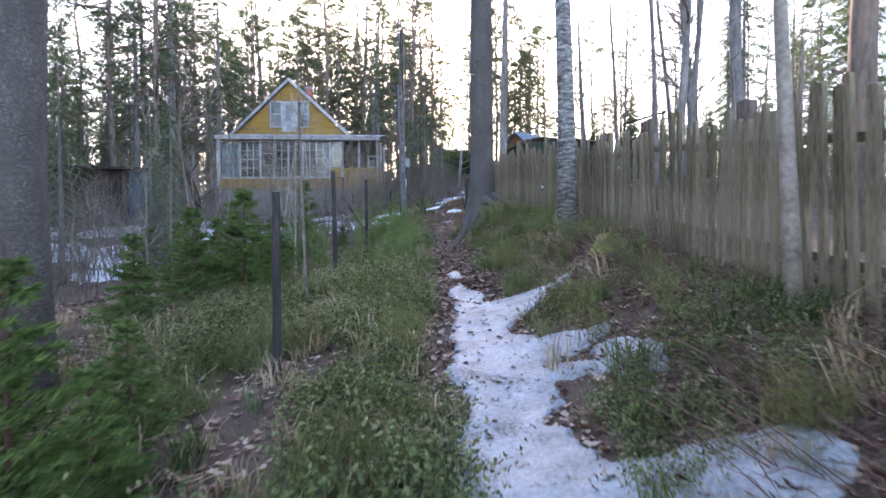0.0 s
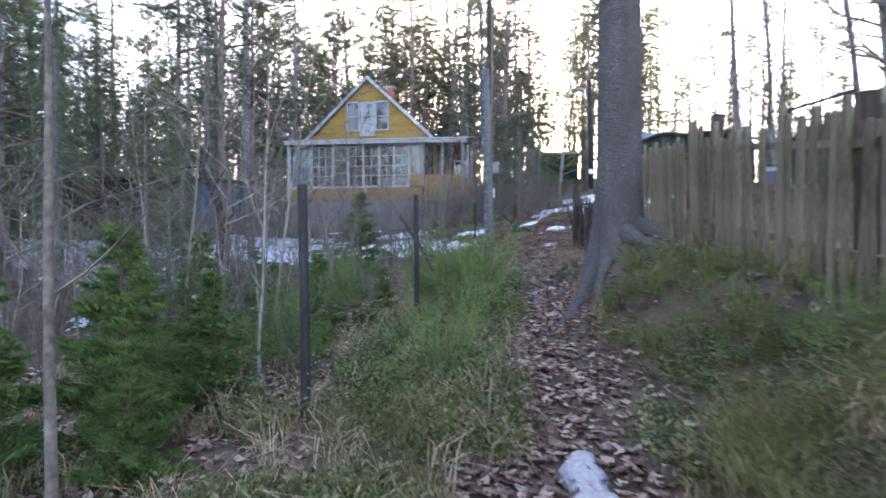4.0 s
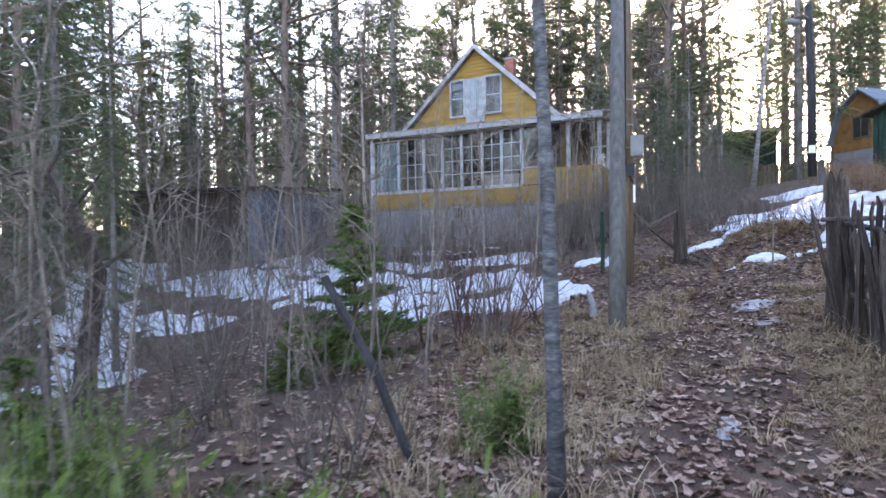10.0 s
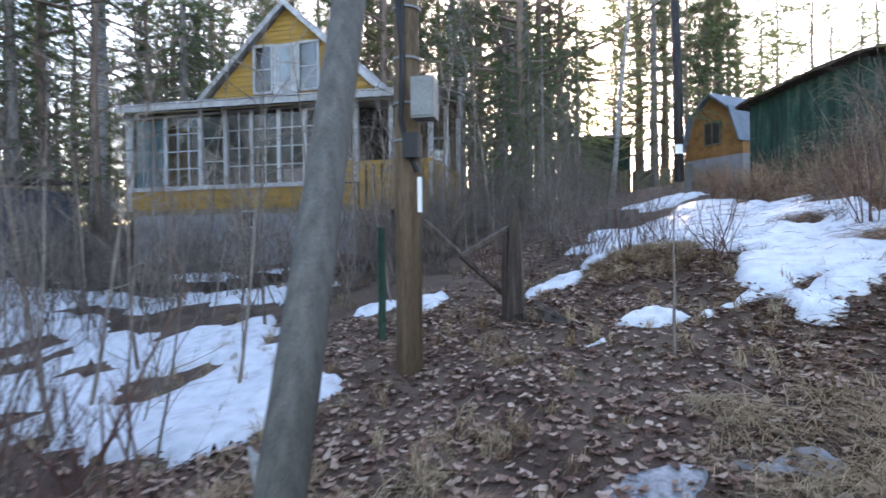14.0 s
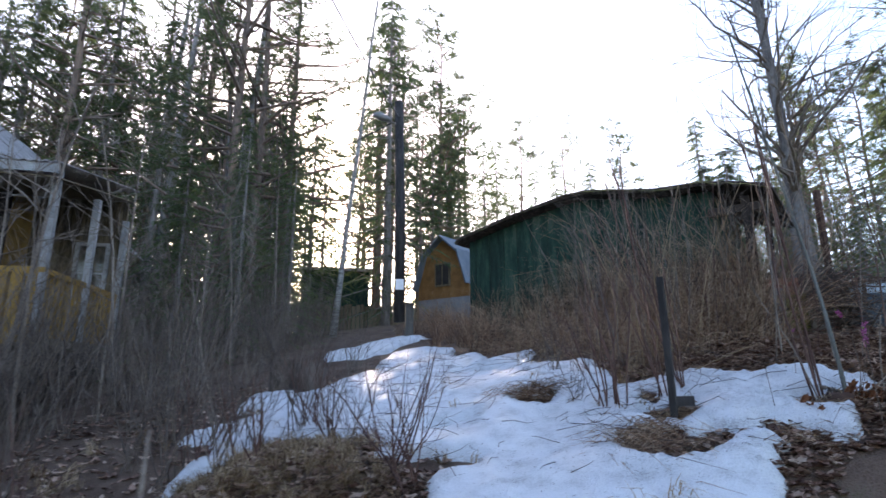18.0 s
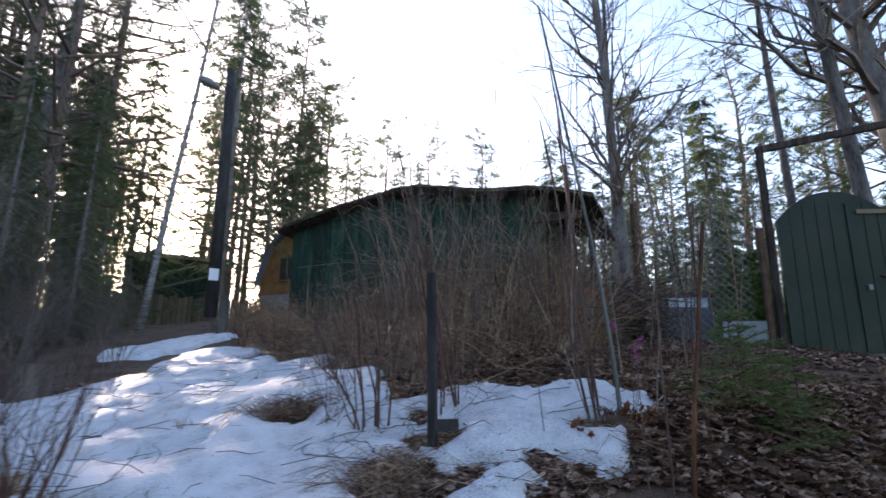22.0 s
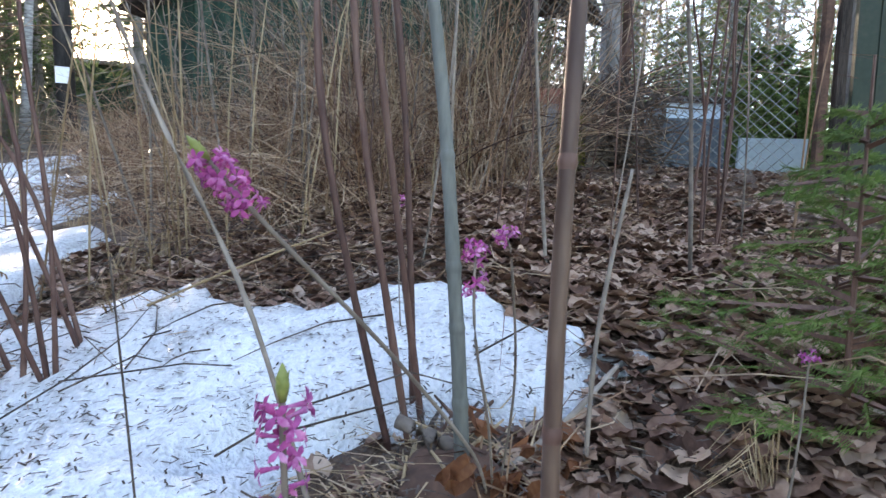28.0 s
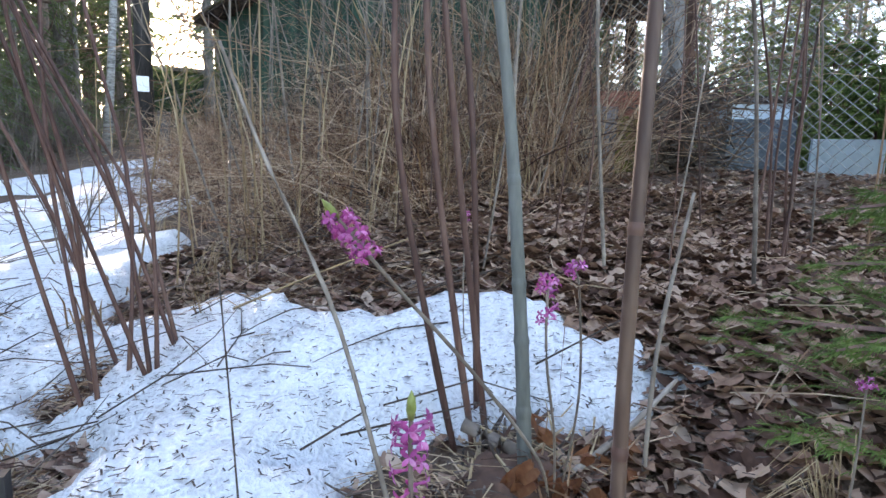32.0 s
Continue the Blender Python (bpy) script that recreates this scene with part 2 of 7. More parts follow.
# near-black colour that stands in for the shade inside rooms and openings
DARK = surface("interior_shade", [(0.3, (0.015, 0.013, 0.012)), (0.6, (0.05, 0.042, 0.038))], 3, 30, 0.9, 0)
# curtain cloth; its blue also paints the sky's reflection in the glass
CURTAIN = surface("curtain_with_sky_tint", [(0.3, (0.16, 0.3, 0.36)), (0.5, (0.28, 0.44, 0.5)), (0.7, (0.48, 0.58, 0.61))], 3, 30, 0.9, 0.3, 0.02, stretch=(6, 6, 0.5), trans=0.4)
GREEN_BOARD = surface("green_painted_boards", [(0.3, (0.006, 0.014, 0.01)), (0.46, (0.012, 0.034, 0.022)), (0.58, (0.024, 0.06, 0.038)), (0.7, (0.09, 0.095, 0.075))], 4, 40, 0.8, 0.5, 0.008, stretch=(3, 3, 0.4), rand=0.15)
GATE_GREEN = surface("dark_green_sheet_metal", [(0.3, (0.007, 0.015, 0.009)), (0.5, (0.012, 0.024, 0.015)), (0.75, (0.03, 0.034, 0.022))], 2, 30, 0.55, 0.2, 0.004, metal=0.2)
MOSS = surface("moss", [(0.3, (0.05, 0.05, 0.014)), (0.5, (0.13, 0.125, 0.028)), (0.7, (0.24, 0.21, 0.055))], 5, 60, 0.95, 1.0, 0.02)
RUST = surface("rusty_iron", [(0.3, (0.03, 0.018, 0.014)), (0.5, (0.09, 0.05, 0.035)), (0.7, (0.17, 0.09, 0.06))], 8, 50, 0.85, 0.5, 0.004)
GREY_METAL = surface("galvanised_box", [(0.3, (0.13, 0.134, 0.13)), (0.5, (0.19, 0.195, 0.19)), (0.7, (0.25, 0.255, 0.25))], 3, 40, 0.5, 0.1, 0.002, metal=0.3)
POLE_WOOD = surface("grey_pole_wood", [(0.3, (0.055, 0.052, 0.046)), (0.5, (0.1, 0.095, 0.085)), (0.7, (0.15, 0.143, 0.128))], 5, 40, 0.9, 0.5, 0.006, stretch=(4, 4, 0.3))
BROWN_POLE = surface("brown_pole_wood", [(0.3, (0.08, 0.055, 0.035)), (0.5, (0.16, 0.115, 0.075)), (0.7, (0.24, 0.18, 0.12))], 5, 40, 0.9, 0.5, 0.006, stretch=(4, 4, 0.3))
BLACK = surface("black_rubber", [(0.3, (0.01, 0.01, 0.01)), (0.7, (0.025, 0.025, 0.026))], 5, 40, 0.5, 0.1, 0.002)
PAPER = surface("white_paper", [(0.3, (0.7, 0.7, 0.7)), (0.7, (0.82, 0.82, 0.82))], 5, 40, 0.8, 0)
BLUE_BOARD = surface("faded_blue_boards", [(0.3, (0.03, 0.04, 0.055)), (0.5, (0.06, 0.085, 0.12)), (0.7, (0.12, 0.15, 0.19))], 4, 40, 0.85, 0.4, 0.006, stretch=(3, 3, 0.4), rand=0.2)
ORANGE = surface("ochre_boards", [(0.3, (0.14, 0.068, 0.025)), (0.5, (0.25, 0.125, 0.042)), (0.7, (0.33, 0.185, 0.075))], 3, 35, 0.75, 0.3, 0.006, rand=0.12)
BRICK = surface("chimney_brick", [(0.3, (0.18, 0.07, 0.05)), (0.5, (0.3, 0.12, 0.085)), (0.7, (0.38, 0.19, 0.14))], 6, 40, 0.9, 0.5, 0.006)
PINK = surface("pink_petals", [(0.3, (0.22, 0.03, 0.14)), (0.5, (0.42, 0.09, 0.28)), (0.7, (0.62, 0.3, 0.5))], 60, 300, 0.6, 0, trans=0.35, island=0.3)
BUD = surface("green_bud", [(0.3, (0.12, 0.15, 0.03)), (0.7, (0.3, 0.32, 0.1))], 60, 300, 0.5, 0, trans=0.2)
GREY_STEM = surface("smooth_grey_stem", [(0.3, (0.068, 0.07, 0.06)), (0.5, (0.116, 0.118, 0.104)), (0.7, (0.17, 0.172, 0.152))], 12, 120, 0.7, 0.2, 0.001, stretch=(1, 1, 0.2))
RED_STEM = surface("red_brown_stem", [(0.3, (0.04, 0.019, 0.015)), (0.5, (0.095, 0.047, 0.036)), (0.7, (0.17, 0.098, 0.072))], 14, 120, 0.55, 0.2, 0.001, stretch=(1, 1, 0.2), rand=0.2)


def window_glass():
    m = bpy.data.materials.new("window_glass")
    m.use_nodes = True
    b = m.node_tree.nodes["Principled BSDF"]
    b.inputs["Base Color"].default_value = (0.75, 0.8, 0.82, 1)
    b.inputs["Roughness"].default_value = 0.04
    b.inputs["Transmission Weight"].default_value = 1.0
    b.inputs["IOR"].default_value = 1.45
    return m


GLASS = window_glass()


# ---- mesh tools ----
class Shape:
    """Collects vertices and faces of one mesh."""

    def __init__(self):
        self.v, self.f = [], []

    def add(self, verts, faces):
        k = len(self.v)
        self.v.extend(verts)
        self.f.extend([tuple(i + k for i in q) for q in faces])

    def box(self, c, s, m=None, taper=1.0):
        x, y, z = s[0] / 2, s[1] / 2, s[2] / 2
        pts = [Vector((a * x * (taper if d > 0 else 1), b * y * (taper if d > 0 else 1), d * z)) for d in (-1, 1) for a, b in ((-1, -1), (1, -1), (1, 1), (-1, 1))]
        if m is not None:
            pts = [m @ p for p in pts]
        c = Vector(c)
        self.add([tuple(p + c) for p in pts], [(3, 2, 1, 0), (4, 5, 6, 7), (0, 1, 5, 4), (1, 2, 6, 5), (2, 3, 7, 6), (3, 0, 4, 7)])

    def prism(self, outline, y0, y1):
        """An outline of (x, z) drawn out from y0 to y1."""
        n = len(outline)
        self.add([(x, y0, z) for x, z in outline] + [(x, y1, z) for x, z in outline],
                 [tuple(range(n)), tuple(range(2 * n - 1, n - 1, -1))] + [(i, i + n, (i + 1) % n + n, (i + 1) % n) for i in range(n)])

    def tube(self, pts, radii, sides=6, cap=True):
        pts = [Vector(p) for p in pts]
        rings = []
        for i, p in enumerate(pts):
            d = (pts[min(i + 1, len(pts) - 1)] - pts[max(i - 1, 0)]).normalized()
            a = d.orthogonal().normalized() if abs(d.z) < 0.9 else Vector((1, 0, 0)).cross(d).normalized()
            b = d.cross(a)
            r = radii[i] if hasattr(radii, "__len__") else radii
            rings.append([tuple(p + r * (math.cos(t) * a + math.sin(t) * b)) for t in [2 * math.pi * k / sides for k in range(sides)]])
        k = len(self.v)
        for r in rings:
            self.v.extend(r)
        for i in range(len(pts) - 1):
            for j in range(sides):
                a, b = k + i * sides + j, k + i * sides + (j + 1) % sides
                self.f.append((a, b, b + sides, a + sides))
        if cap:
            self.f.append(tuple(k + (len(pts) - 1) * sides + j for j in range(sides)))
            self.f.append(tuple(k + j for j in reversed(range(sides))))

    def blade(self, p, way, side, length, width, bend=0.0):
        """A tapered leaf or blade from p."""
        p, way, side = Vector(p), Vector(way), Vector(side)
        up = way.cross(side).normalized() if way.cross(side).length > 1e-6 else Vector((0, 0, 1))
        m = p + way * length * 0.5 + up * bend * length * 0.3
        e = p + way * length - up * bend * length * 0.3
        s = side * width / 2
        self.add([tuple(p), tuple(m - s), tuple(e), tuple(m + s)], [(0, 1, 2, 3)])

    def spike(self, p, way, side, length, width):
        """A plain pointed blade of one triangle."""
        p, s = Vector(p), Vector(side) * width / 2
        self.add([tuple(p - s), tuple(p + s), tuple(p + Vector(way) * length)], [(0, 1, 2)])

    def mesh(self, name, material, smooth=False):
        me = bpy.data.meshes.new(name)
        me.from_pydata([tuple(p) for p in self.v], [], self.f)
        me.materials.append(material)
        if smooth:
            me.polygons.foreach_set("use_smooth", [True] * len(me.polygons))
        me.update()
        return me


def thing(name, label, category, group="", at=(0, 0, 0), turn=0.0, kind=""):
    ob = new(name)
    ob.empty_display_size = 0.2
    ob.matrix_basis = pose(*at, 0, 0, turn)
    return tagged(ob, label, category, group, kind)


def part(name, shape, material, parent=None, label="", smooth=False, local=False):
    """One mesh under a thing or part, drawn in world places (local: in the thing's own)."""
    me = shape if isinstance(shape, bpy.types.Mesh) else shape.mesh(name, material, smooth)
    ob = new(name, me)
    ob.parent = parent
    if parent is not None and parent.parent is None and not local:
        ob.matrix_parent_inverse = parent.matrix_basis.inverted()
    return tagged(ob, label)


def single(name, shape, material, label, category, group="", kind="", smooth=False, at=None):
    ob = part(name, shape, material, None, label, smooth)
    if at is not None:
        ob.matrix_basis = at
    return tagged(ob, label, category, group, kind)


def scatter(name, template, spots, material, label, category):
    """Many copies of a small shape joined into one object of kind stuff. spots: (x, y, z, turn, scale, tilt_x, tilt_y)."""
    tv, tf = np.array(template.v, float), template.f
    spots = np.array(spots, float)
    n, k = len(spots), len(tv)
    c, s = np.cos(spots[:, 3]), np.sin(spots[:, 3])
    v = tv[None] * spots[:, 4][:, None, None]
    x = v[..., 0] * c[:, None] - v[..., 1] * s[:, None]
    y = v[..., 0] * s[:, None] + v[..., 1] * c[:, None]
    z = v[..., 2] + x * spots[:, 5][:, None] + y * spots[:, 6][:, None]
    out = np.stack([x + spots[:, 0:1], y + spots[:, 1:2], z + spots[:, 2:3]], -1).reshape(-1, 3)
    size = np.array([len(f) for f in tf])
    idx = np.concatenate([np.array(f) for f in tf])
    loops = (idx[None] + (np.arange(n) * k)[:, None]).reshape(-1)
    sizes = np.tile(size, n)
    me = bpy.data.meshes.new(name)
    me.vertices.add(len(out))
    me.vertices.foreach_set("co", out.reshape(-1))
    me.loops.add(len(loops))
    me.loops.foreach_set("vertex_index", loops.astype(np.int32))
    me.polygons.add(len(sizes))
    me.polygons.foreach_set("loop_start", np.concatenate([[0], np.cumsum(sizes)[:-1]]).astype(np.int32))
    me.polygons.foreach_set("loop_total", sizes.astype(np.int32))
    me.update(calc_edges=True)
    me.validate()
    me.materials.append(material)
    return tagged(new(name, me), label, category, "", "stuff")


def rng(a, b):
    return random.uniform(a, b)


# ---- the lie of the land ----
RISE_Y = [-200, -20, 1.7, 4.4, 7.3, 9.2, 12.4, 15.9, 18.2, 20.3, 21.5, 23.5, 25.5, 29.4, 32, 40, 80, 400]
RISE_Z = [-4, -1.0, 0.24, 0.61, 1.01, 1.2, 1.44, 1.65, 1.83, 2.07, 2.28, 2.62, 2.98, 3.56, 3.95, 4.9, 7, 9]


def smooth(a, b, x):
    k = np.clip((x - a) / (b - a), 0, 1)
    return k * k * (3 - 2 * k)


def land(x, y):
    x, y = np.asarray(x, float), np.asarray(y, float)
    z = sum(np.interp(y + d, RISE_Y, RISE_Z) for d in (-0.8, -0.4, 0, 0.4, 0.8)) / 5
    z = z - 0.12 * np.where(x < -0.3, np.minimum(-0.3 - x, 9 - 2 * smooth(18, 24, y)), 0) * smooth(0, 1.5, -x)
    up = smooth(8.5, 11.5, y)
    z = z + (0.5 + 0.14 * up) * smooth(0.1 - 0.12 * up, 1.45 - 0.7 * up, x) * smooth(1, 4, y) * (1 - smooth(14.5, 17.5, y))
    z = z + 0.12 * smooth(0.2, 0.9, x) * smooth(16, 18, y) * (1 - smooth(21, 22, y))
    z = z + (0.2 - 0.08 * smooth(25, 30, y)) * np.clip(x + 0.5, 0, 4.5) * smooth(21.7, 23.6, y) + 0.15 * smooth(4.8, 7, x) * smooth(22, 24, y)
    z = z + 0.16 * np.exp(-((x - 0.32) ** 2 + (y - 24.4) ** 2) / 0.35) + 0.1 * np.exp(-((x - 1.28) ** 2 + (y - 7.6) ** 2) / 0.06) + 0.3 * np.exp(-((x - 0.5) ** 2 + (y - 12.05) ** 2) / 0.22)
    return z


def waves(x, y):
    """Small humps of the ground, damped on the trodden path."""
    h = 0.035 * np.sin(x * 2.3 + 0.7 * np.sin(y * 1.7)) * np.sin(y * 2.9 + 1.3 * np.sin(x * 1.1)) + 0.018 * np.sin(x * 6.1 + y * 3.3) * np.sin(y * 7.7 - x * 2.1)
    return h


def ground(x, y):
    return land(x, y) + waves(np.asarray(x, float), np.asarray(y, float))


def gz(x, y):
    return float(ground(x, y))


def steps(dense_a, dense_b, pitch, far):
    core = list(np.arange(dense_a, dense_b, pitch))
    out, d = [], pitch
    a = dense_a
    while a > -far:
        d *= 1.25
        a -= d
        out.append(a)
    out = out[::-1]
    b, d = core[-1], pitch
    tail = []
    while b < far:
        d *= 1.25
        b += d
        tail.append(b)
    return np.array(out + core + tail)


def sheet(name, xs, ys, height, material):
    gx, gy = np.meshgrid(xs, ys)
    v = np.stack([gx, gy, height(gx, gy)], -1).reshape(-1, 3)
    nx, ny = len(xs), len(ys)
    i = (np.arange(ny - 1)[:, None] * nx + np.arange(nx - 1)[None]).reshape(-1)
    f = np.stack([i, i + 1, i + 1 + nx, i + nx], -1)
    me = bpy.data.meshes.new(name)
    me.from_pydata(v.tolist(), [], f.tolist())
    me.materials.append(material)
    me.polygons.foreach_set("use_smooth", [True] * len(me.polygons))
    return new(name, me)


tagged(sheet("ground", steps(-9, 8, 0.13, 900), steps(1, 33, 0.13, 900), ground, EARTH), "brown forest floor of earth and leaf litter", "ground", "", "structure")


def capsule(x, y, a, b, r):
    ax, ay, bx, by = a[0], a[1], b[0], b[1]
    dx, dy = bx - ax, by - ay
    k = np.clip(((x - ax) * dx + (y - ay) * dy) / max(dx * dx + dy * dy, 1e-6), 0, 1)
    return np.hypot(x - ax - k * dx, y - ay - k * dy) - r


def rough_edge(x, y):
    return 0.10 * np.sin(3.1 * x + 1.7 * np.sin(2.3 * y)) * np.sin(3.7 * y + 1.1) + 0.05 * np.sin(9.1 * x - 4.0 * y) + 0.04 * np.sin(7.3 * y + 5.1 * x) + 0.02 * np.sin(23 * x + 3 * np.sin(17 * y))


def ripple(x, y):
    """Sagging and pitting of old snow."""
    return np.sin(5.2 * x + 2 * np.sin(3 * y)) * np.sin(4.4 * y) + 0.7 * np.sin(13 * x + 3 * np.sin(7 * y)) * np.sin(11 * y + 2 * np.sin(9 * x)) + 0.5 * np.sin(31 * x + 4 * np.sin(17 * y)) * np.sin(29 * y + 4 * np.sin(19 * x))


def snow_patch(name, runs, bare, thick, pitch, material, label, rough=1.0):
    """A patch of snow or ice: the union of capsules (x, y, x, y, r), less the bare spots (x, y, r)."""
    x0, x1 = min(min(r[0], r[2]) - r[4] for r in runs) - 0.3, max(max(r[0], r[2]) + r[4] for r in runs) + 0.3
    y0, y1 = min(min(r[1], r[3]) - r[4] for r in runs) - 0.3, max(max(r[1], r[3]) + r[4] for r in runs) + 0.3
    xs, ys = np.arange(x0, x1, pitch), np.arange(y0, y1, pitch)
    gx, gy = np.meshgrid(xs, ys)
    d = np.min([capsule(gx, gy, r[:2], r[2:4], r[4]) for r in runs], 0)
    for bx, by, br in bare:
        d = np.maximum(d, br - np.hypot(gx - bx, (gy - by)))
    d = d + rough_edge(gx, gy) * rough
    gz_ = ground(gx, gy) - 0.05 + (0.05 + thick) * smooth(0.03, -0.12 if thick > 0.05 else -0.05, d) + 0.14 * thick * ripple(gx, gy)
    nx = len(xs)
    keep = d < 0.12
    ids = -np.ones(d.shape, int)
    ids[keep] = np.arange(keep.sum())
    v = np.stack([gx[keep], gy[keep], gz_[keep]], -1)
    q = keep[:-1, :-1] & keep[1:, :-1] & keep[:-1, 1:] & keep[1:, 1:]
    r, c = np.nonzero(q)
    f = np.stack([ids[r, c], ids[r, c + 1], ids[r + 1, c + 1], ids[r + 1, c]], -1)
    me = bpy.data.meshes.new(name)
    me.from_pydata(v.tolist(), [], f.tolist())
    me.materials.append(material)
    me.polygons.foreach_set("use_smooth", [True] * len(me.polygons))
    return tagged(new(name, me), label, "snow", "", "stuff")


snow_patch("path_ice", [(0.2, 2.2, 0.18, 5.6, 0.29), (0.18, 5.6, 0.12, 7.7, 0.27), (0.08, 7.7, 0.04, 8.2, 0.2), (0.3, 7.64, 0.72, 7.45, 0.19), (0.3, 7.0, 0.45, 7.25, 0.2), (0.0, 8.2, -0.03, 9.1, 0.11), (-0.03, 9.1, -0.05, 9.5, 0.06), (0.45, 6.2, 0.76, 6.1, 0.16), (0.74, 5.9, 0.84, 5.5, 0.15), (0.5, 5.9, 0.7, 5.7, 0.12), (0.6, 4.75, 0.86, 4.5, 0.16)],
           [(0.46, 5.4, 0.1), (0.78, 5.32, 0.09), (0.62, 4.9, 0.1), (1.05, 5.2, 0.08)], 0.03, 0.03, ICE, "dirty trodden ice on the forest path", 0.6)
snow_patch("path_ice", [(-0.3, 15.3, -0.2, 16.2, 0.12), (-0.35, 13.4, -0.3, 14.6, 0.12), (-0.4, 17.0, -0.35, 17.4, 0.08), (-0.1, 20.6, 0.1, 20.8, 0.11), (0.35, 20.9, 0.6, 20.9, 0.1), (-0.05, 19.9, 0.1, 20.0, 0.08)], [], 0.014, 0.035, ICE, "thin wet ice left on the path")
snow_patch("snow_field", [(-2.9, 21.7, -5.0, 21.9, 0.75), (-4.5, 22.6, -8.5, 23.6, 1.1), (-8.0, 24.0, -13.0, 24.2, 1.3), (-3.2, 22.9, -4.6, 23.8, 0.35), (-4.2, 25.5, -9.0, 26.3, 0.42), (-6.2, 27.6, -8.6, 28.2, 0.35), (-9.8, 26.0, -13.0, 27.0, 0.8), (-2.2, 24.25, -2.9, 24.0, 0.2)],
           [(-4.0, 22.3, 0.3), (-5.6, 22.9, 0.35), (-7.6, 23.9, 0.4), (-3.4, 23.3, 0.25), (-10.2, 24.6, 0.5), (-5.0, 21.6, 0.25), (-6.6, 23.4, 0.3)], 0.07, 0.07, SNOW, "melting snow field in front of the house", 2.2)
snow_patch("snow_field", [(-8.0, 16.0, -9.6, 17.4, 0.6), (-8.6, 18.4, -11.0, 19.6, 0.5), (-12.0, 20.5, -14.5, 21.5, 0.9), (-9.8, 21.2, -12.0, 21.0, 0.5), (-16, 23, -20, 26, 1.5), (-10.6, 14.1, -13.5, 14.8, 0.3), (-11.8, 16.2, -14.2, 16.9, 0.4), (-7.4, 15.2, -8.3, 15.7, 0.25)], [(-8.8, 17.0, 0.25)], 0.06, 0.08, SNOW, "old snow in the hollow under the trees", 2.2)
snow_patch("snow_bank", [(-0.85, 23.85, -0.1, 24.85, 0.17), (0.5, 25.8, 1.8, 25.6, 0.95), (0.4, 26.9, 1.8, 27.2, 0.7), (1.5, 27.0, 1.9, 29.2, 0.55), (1.0, 30.4, 1.9, 31.6, 0.5), (2.1, 25.2, 1.75, 23.55, 0.5), (1.65, 23.2, 0.6, 22.85, 0.12), (0.6, 22.85, -0.1, 22.75, 0.07), (2.0, 24.1, 2.7, 24.15, 0.48), (2.7, 24.2, 3.1, 24.08, 0.36), (3.1, 24.03, 3.48, 23.96, 0.29), (2.3, 26.6, 2.6, 26.9, 0.3), (-0.35, 22.4, -0.2, 22.45, 0.1), (2.2, 25.5, 2.5, 25.0, 0.3), (1.4, 23.25, 2.1, 23.35, 0.3), (3.45, 23.88, 3.6, 23.84, 0.22), (2.9, 23.9, 3.3, 23.8, 0.2), (2.88, 24.1, 3.12, 23.62, 0.21), (1.2, 24.5, 1.7, 24.3, 0.42), (1.15, 23.75, 1.3, 23.2, 0.28), (1.2, 23.2, 1.25, 22.7, 0.22), (2.95, 24.0, 3.2, 23.92, 0.34), (2.55, 24.25, 2.75, 24.1, 0.2), (2.6, 24.5, 2.9, 24.6, 0.15), (2.45, 24.35, 2.85, 24.4, 0.33), (2.85, 23.85, 3.2, 23.75, 0.3), (1.3, 22.95, 2.15, 23.15, 0.17), (2.3, 23.35, 2.75, 23.45, 0.12), (3.0, 23.8, 3.2, 23.78, 0.16)],
           [(2.24, 23.78, 0.19), (1.98, 24.92, 0.13), (2.12, 24.86, 0.11), (2.7, 24.44, 0.01), (0.75, 27.9, 0.3), (3.41, 23.66, 0.1), (0.32, 24.4, 0.58), (2.57, 23.98, 0.09), (0.4, 28.9, 0.75)], 0.075, 0.032, SNOW, "sagging bank of old granular snow by the thicket")


# ---- the yellow house ----
def boxed(c, s, m=None):
    k = Shape()
    k.box(c, s, m)
    return k


def span(x0, x1, y0, y1, z0, z1):
    return boxed(((x0 + x1) / 2, (y0 + y1) / 2, (z0 + z1) / 2), (x1 - x0, y1 - y0, z1 - z0))


def corrugated(x_rows, y0, y1, z_of, thick, step, amp):
    """A wavy roof sheet: waves run along y, the slope is given by z_of(x, y)."""
    k = Shape()
    xs = np.arange(x_rows[0], x_rows[1] + 1e-6, step)
    n = len(xs)
    for y in (y0, y1):
        for lift in (0, thick):
            k.v.extend([(x, y, z_of(x, y) + lift + amp * (i % 2)) for i, x in enumerate(xs)])
    for i in range(n - 1):
        k.f += [(i + 1, i, 2 * n + i, 2 * n + i + 1), (n + i, n + i + 1, 3 * n + i + 1, 3 * n + i), (i, i + 1, n + i + 1, n + i), (2 * n + i + 1, 2 * n + i, 3 * n + i, 3 * n + i + 1)]
    k.f += [(0, n, 3 * n, 2 * n), (n - 1, 3 * n - 1, 4 * n - 1, 2 * n - 1)]
    return k


